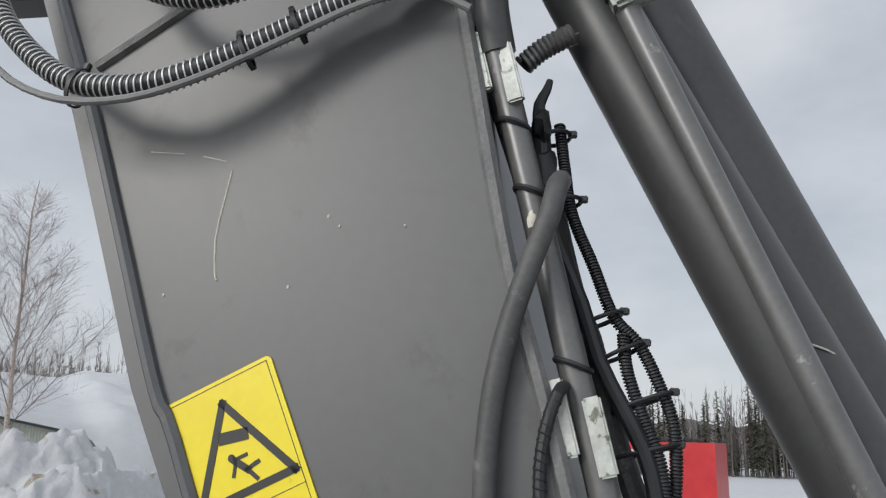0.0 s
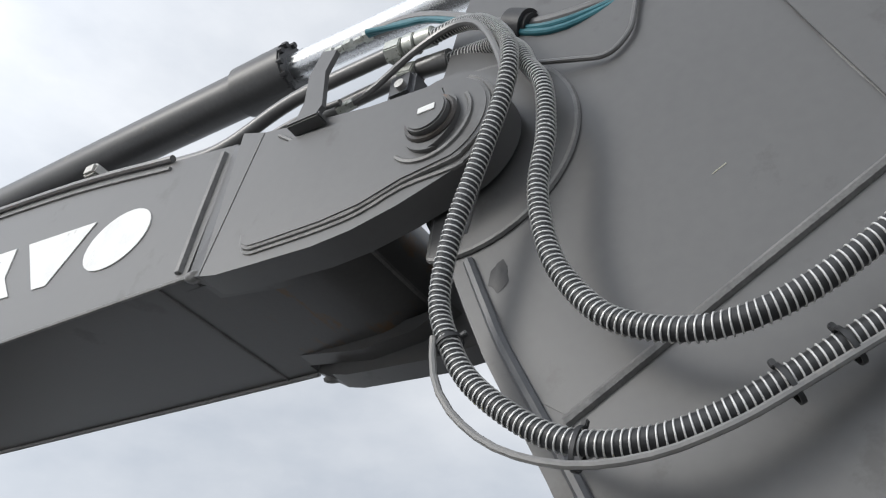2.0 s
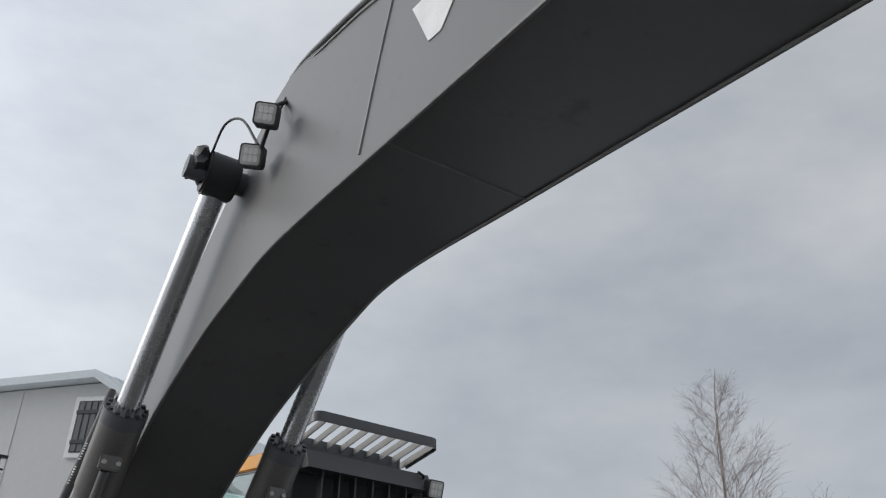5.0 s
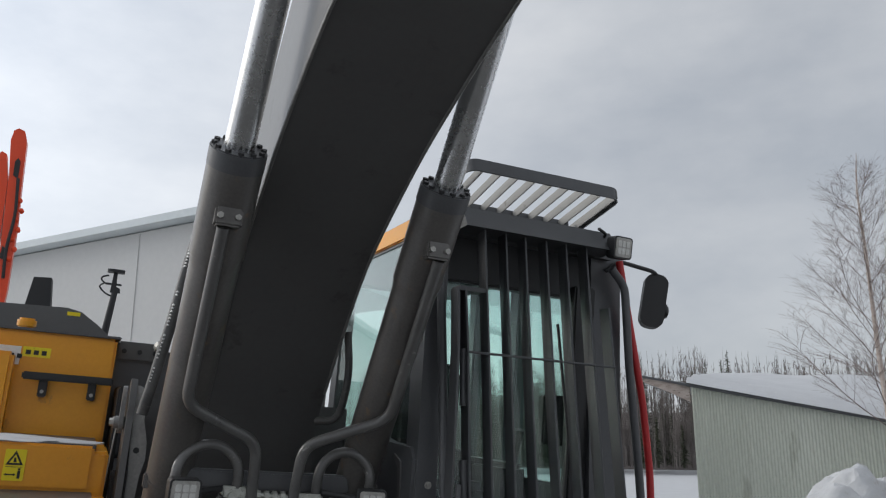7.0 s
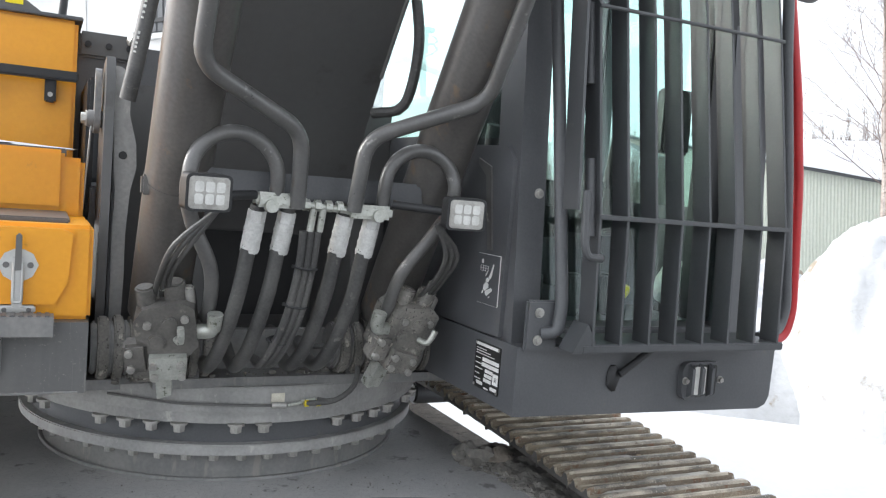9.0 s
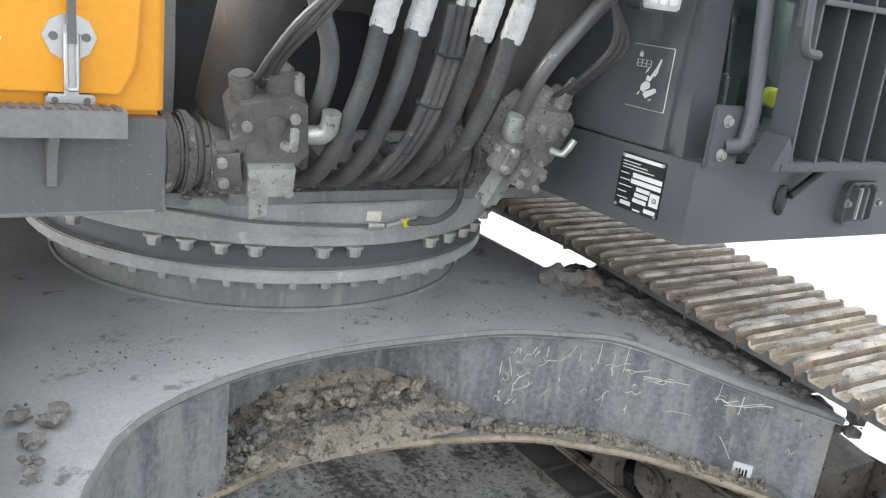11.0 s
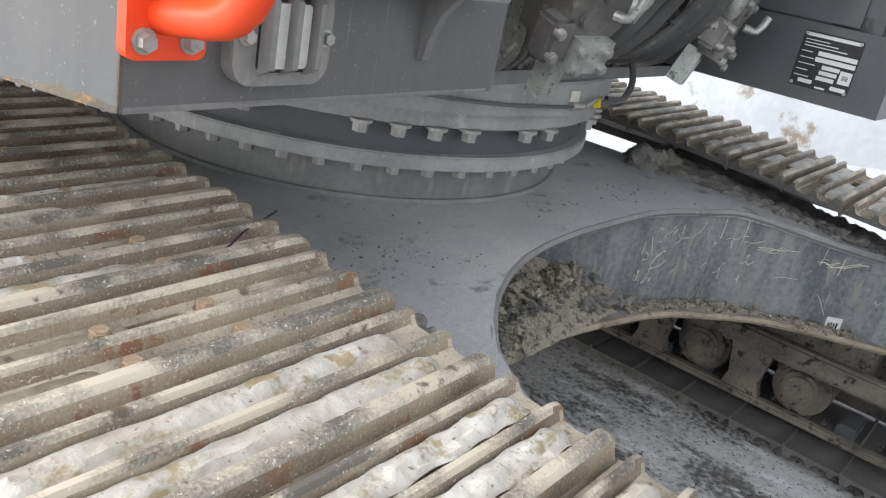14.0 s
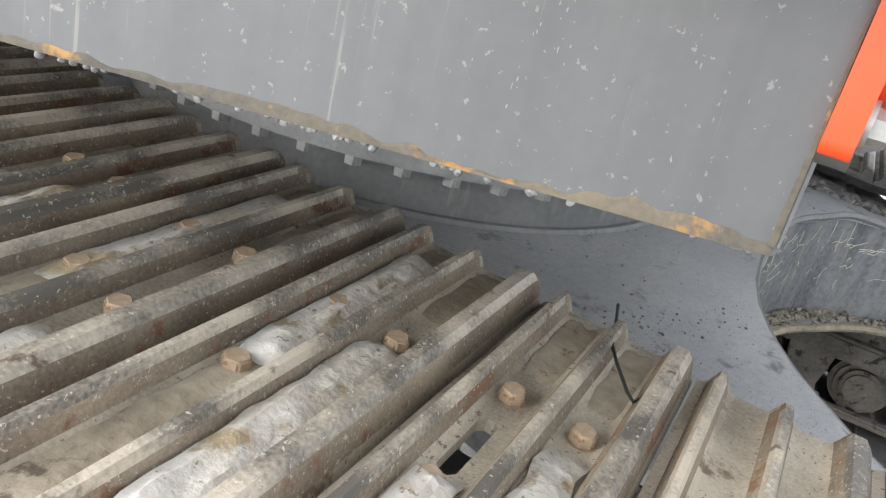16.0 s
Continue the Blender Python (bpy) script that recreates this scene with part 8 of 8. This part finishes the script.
for j in range(21):
    v = j / 20
    row = []
    for i in range(61):
        x = -0.1 + 12.6 * i / 60
        y = -0.28 + 12.5 * v ** 1.3
        z = roof_z(x, y) + 0.02
        over = min(1.0, max(0.0, (x - L + 0.3) / 0.9))
        th = (0.24 + 0.42 * over) * min(1.0, (j + 0.1) / 2.2) ** 0.5 * (0.85 + 0.4 * noise.noise((x * 0.6, y * 0.6, 2)))
        if over > 0:
            y -= over * (0.9 + 0.3 * noise.noise((x, 0, 3))) * max(0.0, 1 - j / 7)
            z -= over * (1.0 + 0.16 * (x - L)) * max(0.0, 1 - j / 4.5) ** 2
            if x > 10:
                z -= 0.28 * (x - 10) ** 1.6
        row.append(own.verts.new((x, y, z + th)))
    rows.append(row)
for a, b in zip(rows, rows[1:]):
    for i in range(60):
        own.faces.new((a[i], a[i + 1], b[i + 1], b[i]))
part("roof_snow", own, SNOW, shed, "smooth roof snow sliding over the end")

# ---- pale hall behind ----
hall = tagged(new("hall"), "pale grey hall with a low roof and boarded hatch", "building")
hall.matrix_basis = frame_at((0.0, 14.877), (0.678, 14.143))
def verge(x):
    return 6.97 + 0.0474 * x if x < 2.28 else 7.078 - 0.56 * (x - 2.28)
part("wall", prism([(-16, -0.5), (4.6, -0.5), (4.6, verge(4.6) - 0.2), (2.28, verge(2.28) - 0.2), (-16, verge(-16) - 0.2)], 0.0, 0.25, "y"), CLAD, hall, "pale grey clad wall")
for a, b in ((-16.3, 2.28), (2.28, 5.0)):
    part("verge_trim", prism([(a, verge(a) - 0.17), (b, verge(b + 1e-6) - 0.17 if b > 3 else verge(2.28) - 0.17), (b, verge(b) if b > 3 else verge(2.28)), (a, verge(a))], -0.35, 0.3, "y", 0.01), TRIM, hall, "pale roof edge trim")
    part("roof", prism([(a, verge(a) - 0.12), (b, verge(b) - 0.12), (b, verge(b) + 0.02), (a, verge(a) + 0.02)], 0.3, 12, "y"), TRIM, hall)
part("corner_trim", box(0.18, 0.25, -0.015, 0.0, 0, 6.76, 0.004), CLAD, hall)
hatch = part("hatch", box(1.75, 3.10, -0.10, 0.0, 5.28, 6.56, 0.01), WHITE, hall, "dark boarded hatch in a white frame")
part("hatch_board", box(1.87, 3.05, -0.115, -0.09, 5.38, 6.46), BLACK, hatch)
for z in (5.6, 6.22):
    part("hatch_bar", box(1.87, 3.05, -0.15, -0.11, z - 0.04, z + 0.04, 0.005), BLACK, hatch)
for k in range(7):
    part("hatch_plank", box(1.91 + 0.16 * k, 2.03 + 0.16 * k, -0.125, -0.11, 5.4, 6.44, 0.003), DARK, hatch)
part("downpipe", rod((3.35, -0.4, 0), (3.35, -0.4, 6.6), 0.08, n=10), TRIM, hall)

# ---- bare birches ----
def birch(x, y, h, seed, lean=(0.0, 0.0), crown=1.0, r0=0.13):
    r = random.Random(seed)
    z0 = ground_z(x, y) - 0.1
    base_ = Vector((x, y, z0))
    tip = base_ + Vector((lean[0], lean[1], h))
    own = bmesh.new()
    tw = bmesh.new()
    trunk = [base_.lerp(tip, t) + Vector((r.gauss(0, 0.05), r.gauss(0, 0.05), 0)) * (t > 0) * h * 0.06 for t in (0, 0.15, 0.3, 0.45, 0.6, 0.75, 0.9, 1)]
    tube(trunk, lambda t: r0 * (1 - t) ** 0.8 + 0.006, 8, own, step=0.5)
    line = rail(trunk, 0.2)
    def grow(p, d, length, rad, depth):
        pts, q = [p], p
        dd = d.copy()
        up = (0.05, 0.02, -0.03)[depth]
        for k in range(5):
            dd = (dd + Vector((r.gauss(0, 0.10), r.gauss(0, 0.10), up))).normalized()
            q = q + dd * length / 5
            pts.append(q)
        tube(pts, lambda t: rad * (1 - 0.85 * t) + 0.0013, 5 if depth == 0 else 3, tw, step=length / (6, 4, 3)[depth], caps=False)
        if depth >= 2:
            return
        n_ = (int(7 + length * 5), int(4 + length * 6))[depth]
        for k in range(n_):
            t = 0.12 + 0.86 * (k + r.random()) / n_
            i = min(4, int(t * 5))
            a = pts[i].lerp(pts[i + 1], t * 5 - i)
            side = Vector((r.gauss(0, 1), r.gauss(0, 1), 0)).normalized()
            dn = (pts[i + 1] - pts[i]).normalized()
            ln = (r.uniform(0.45, 1.1) * (1.15 - t) * min(1.5, length * 0.5) + 0.18) if depth == 0 else r.uniform(0.16, 0.45)
            grow(a, (dn * 1.0 + side * r.uniform(0.55, 1.05)).normalized(), ln, rad * 0.30, depth + 1)
    for k in range(32):
        t = 0.28 + 0.66 * k / 32
        i = min(len(line) - 2, int(t * (len(line) - 1)))
        a = k * 2.4 + r.uniform(-0.4, 0.4)
        ln = crown * h * (0.95 - t) * r.uniform(0.62, 0.95) + 0.5
        tilt = r.uniform(0.55, 0.95) + 0.5 * (t < 0.42)
        grow(line[i], Vector((math.cos(a) * tilt, math.sin(a) * tilt, 1.0)).normalized(), ln, 0.013 * (1.2 - t), 0)
    tree = tagged(new("birch_tree"), "bare winter birch with fine drooping twigs", "tree", "birches at the yard's edge")
    tree.location = base_
    for nm, b_, m_, lb in (("trunk", own, BARK, "pale birch trunk"), ("crown", tw, TWIG, "fine bare twigs")):
        bmesh.ops.translate(b_, vec=-base_, verts=b_.verts[:])
        part(nm, b_, m_, tree, lb)
    return tree
birch(15.35, 8.7, 9.0, 2, (0.1, 0.1), 0.62, 0.075)

# ---- far woods ----
def stick(vs, fs, a, b, r0, r1):
    """A three-sided tapering stick from a to b."""
    k = len(vs)
    for p, r_ in ((a, r0), (b, r1)):
        for an in (0.3, 2.4, 4.5):
            vs.append((p[0] + r_ * math.cos(an), p[1] + r_ * math.sin(an), p[2]))
    for i in range(3):
        j = (i + 1) % 3
        fs.append((k + i, k + j, k + 3 + j, k + 3 + i))
def soft_mesh(name, vs, fs, material, label, cat):
    me = bpy.data.meshes.new(name)
    me.from_pydata(vs, [], fs)
    me.materials.append(material)
    return tagged(new(name, me), label, cat, kind="stuff")
def wood(label, a, b, count, hmin, hmax, seed, spruce=0.15, depth=14):
    r = random.Random(seed)
    bare, dark = ([], []), ([], [])
    for k in range(count):
        t = r.random()
        x, y = a[0] + (b[0] - a[0]) * t + r.gauss(0, 1), a[1] + (b[1] - a[1]) * t + r.uniform(0, depth)
        z = a[2] + (b[2] - a[2]) * t
        h = r.uniform(hmin, hmax) * (1 + 0.18 * noise.noise((x * 0.09, y * 0.09, seed)))
        if r.random() < spruce:
            stick(*dark, (x, y, z), (x, y, z + h), 0.12, 0.02)
            for q in range(90):
                u = 0.10 + 0.88 * (q + r.random()) / 90
                an, ln = r.uniform(0, 6.28), h * 0.20 * (1.02 - u) * r.uniform(0.6, 1.1) + 0.08
                p = (x, y, z + h * u)
                e = (x + ln * math.cos(an), y + ln * math.sin(an), z + h * u - 0.35 * ln)
                stick(*dark, p, e, 0.12, 0.03)
            continue
        lean = (r.gauss(0, 0.02) * h, r.gauss(0, 0.02) * h)
        trunk = lambda u: (x + lean[0] * u * u, y + lean[1] * u * u, z + h * u)
        for u0, u1 in ((0, 0.5), (0.5, 1.0)):
            stick(*bare, trunk(u0), trunk(u1), 0.05 * (1 - u0) + 0.006, 0.05 * (1 - u1) + 0.006)
        for q in range(11):
            u = r.uniform(0.18, 0.92)
            an, ln = r.uniform(0, 6.28), h * r.uniform(0.10, 0.24) * (1.15 - u)
            p = trunk(u)
            e = (p[0] + 0.42 * ln * math.cos(an), p[1] + 0.42 * ln * math.sin(an), p[2] + ln)
            stick(*bare, p, e, 0.016, 0.007)
            for w in range(9):
                v = 0.15 + 0.8 * r.random()
                m_ = tuple(p[i] + (e[i] - p[i]) * v for i in range(3))
                l2, a2 = ln * r.uniform(0.25, 0.6), r.uniform(0, 6.28)
                stick(*bare, m_, (m_[0] + 0.45 * l2 * math.cos(a2), m_[1] + 0.45 * l2 * math.sin(a2), m_[2] + l2), 0.008, 0.004)
    soft_mesh("far_wood", *bare, WOOD_FAR, label, "woods")
    if dark[0]:
        soft_mesh("far_spruces", *dark, SPRUCE, "dark spruces among the far trees", "woods")
wood("bare grey trees on the far ridge", (26, 66, 2.5), (95, 16, 2.5), 1300, 5.2, 8.2, 3, 0.03, 18)
wood("low brushwood at the foot of the far ridge", (24, 60, 0.5), (92, 12, 0.5), 1200, 3.6, 6.0, 13, 0.05, 10)
wood("bare trees and spruces beyond the parked truck", (80, 4, 0), (72, -46, 0), 700, 4.0, 8.2, 6, 0.12, 22)
own = bmesh.new()
rows = []
for j in range(3):
    rows.append([own.verts.new((30 + 90 * i / 60 + 6 * j, 80 - 110 * i / 60 + 4 * j, (-0.5, 3.4, 5.6)[j] + 0.9 * noise.noise((i * 0.3, j, 1)))) for i in range(61)])
for a, b in zip(rows, rows[1:]):
    for i in range(60):
        own.faces.new((a[i], a[i + 1], b[i + 1], b[i]))
tagged(link("far_slope", own, WOOD_FAR), "dark wooded slope in the distance", "hillside", kind="structure")

# ---- red truck parked far off ----
truck = tagged(new("truck"), "parked red cab-over truck with a pale reflection painted on its side", "truck")
truck.matrix_basis = Matrix.Translation((24.0, -6.5, 0)) @ Matrix.Rotation(radians(80), 4, "Z")
tb_ = part("body", prism([(-1.5, 0.55), (1.45, 0.55), (1.55, 0.9), (1.50, 1.5), (1.30, 2.40), (1.15, 2.48), (-1.5, 2.48)], -1.1, 1.1, "y", 0.06), RED, truck, "red cab body")
# the side's reflection is put into this panel's pale matte colour
part("side_panel", prism([(-0.3, 0.95), (1.42, 0.95), (1.38, 1.5), (1.20, 2.28), (-0.3, 2.28)], 1.095, 1.125, "y", 0.02), CLAD, tb_, "pale matte panel, a reflection painted on the truck's side")
part("window", prism([(0.1, 1.60), (1.30, 1.60), (1.16, 2.16), (0.1, 2.16)], 1.12, 1.14, "y", 0.01), BLACK, tb_)
part("side_ridge", box(-0.52, -0.44, 1.08, 1.16, 0.6, 2.42, 0.02), RED, tb_)
part("roof_rack", box(-0.9, 1.1, -0.9, 0.9, 2.52, 2.60, 0.03), BLACK, tb_)
for x in (-0.6, 0.1, 0.8):
    part("roof_lamp", rod((x, 0.8, 2.58), (x, 0.95, 2.62), 0.09, n=12), BLACK, tb_)
    part("rack_foot", box(x - 0.03, x + 0.03, 0.7, 0.8, 2.46, 2.54, 0.005), BLACK, tb_)
for x in (-0.9, 1.0):
    for s_ in (-1, 1):
        w_ = part("wheel", rod((x, s_ * 1.05, 0.45), (x, s_ * 0.8, 0.45), 0.45, n=24, bv=0.03), BLACK, truck)
        part("rim", rod((x, s_ * 1.06, 0.45), (x, s_ * 1.0, 0.45), 0.22, n=20), GALV, w_)
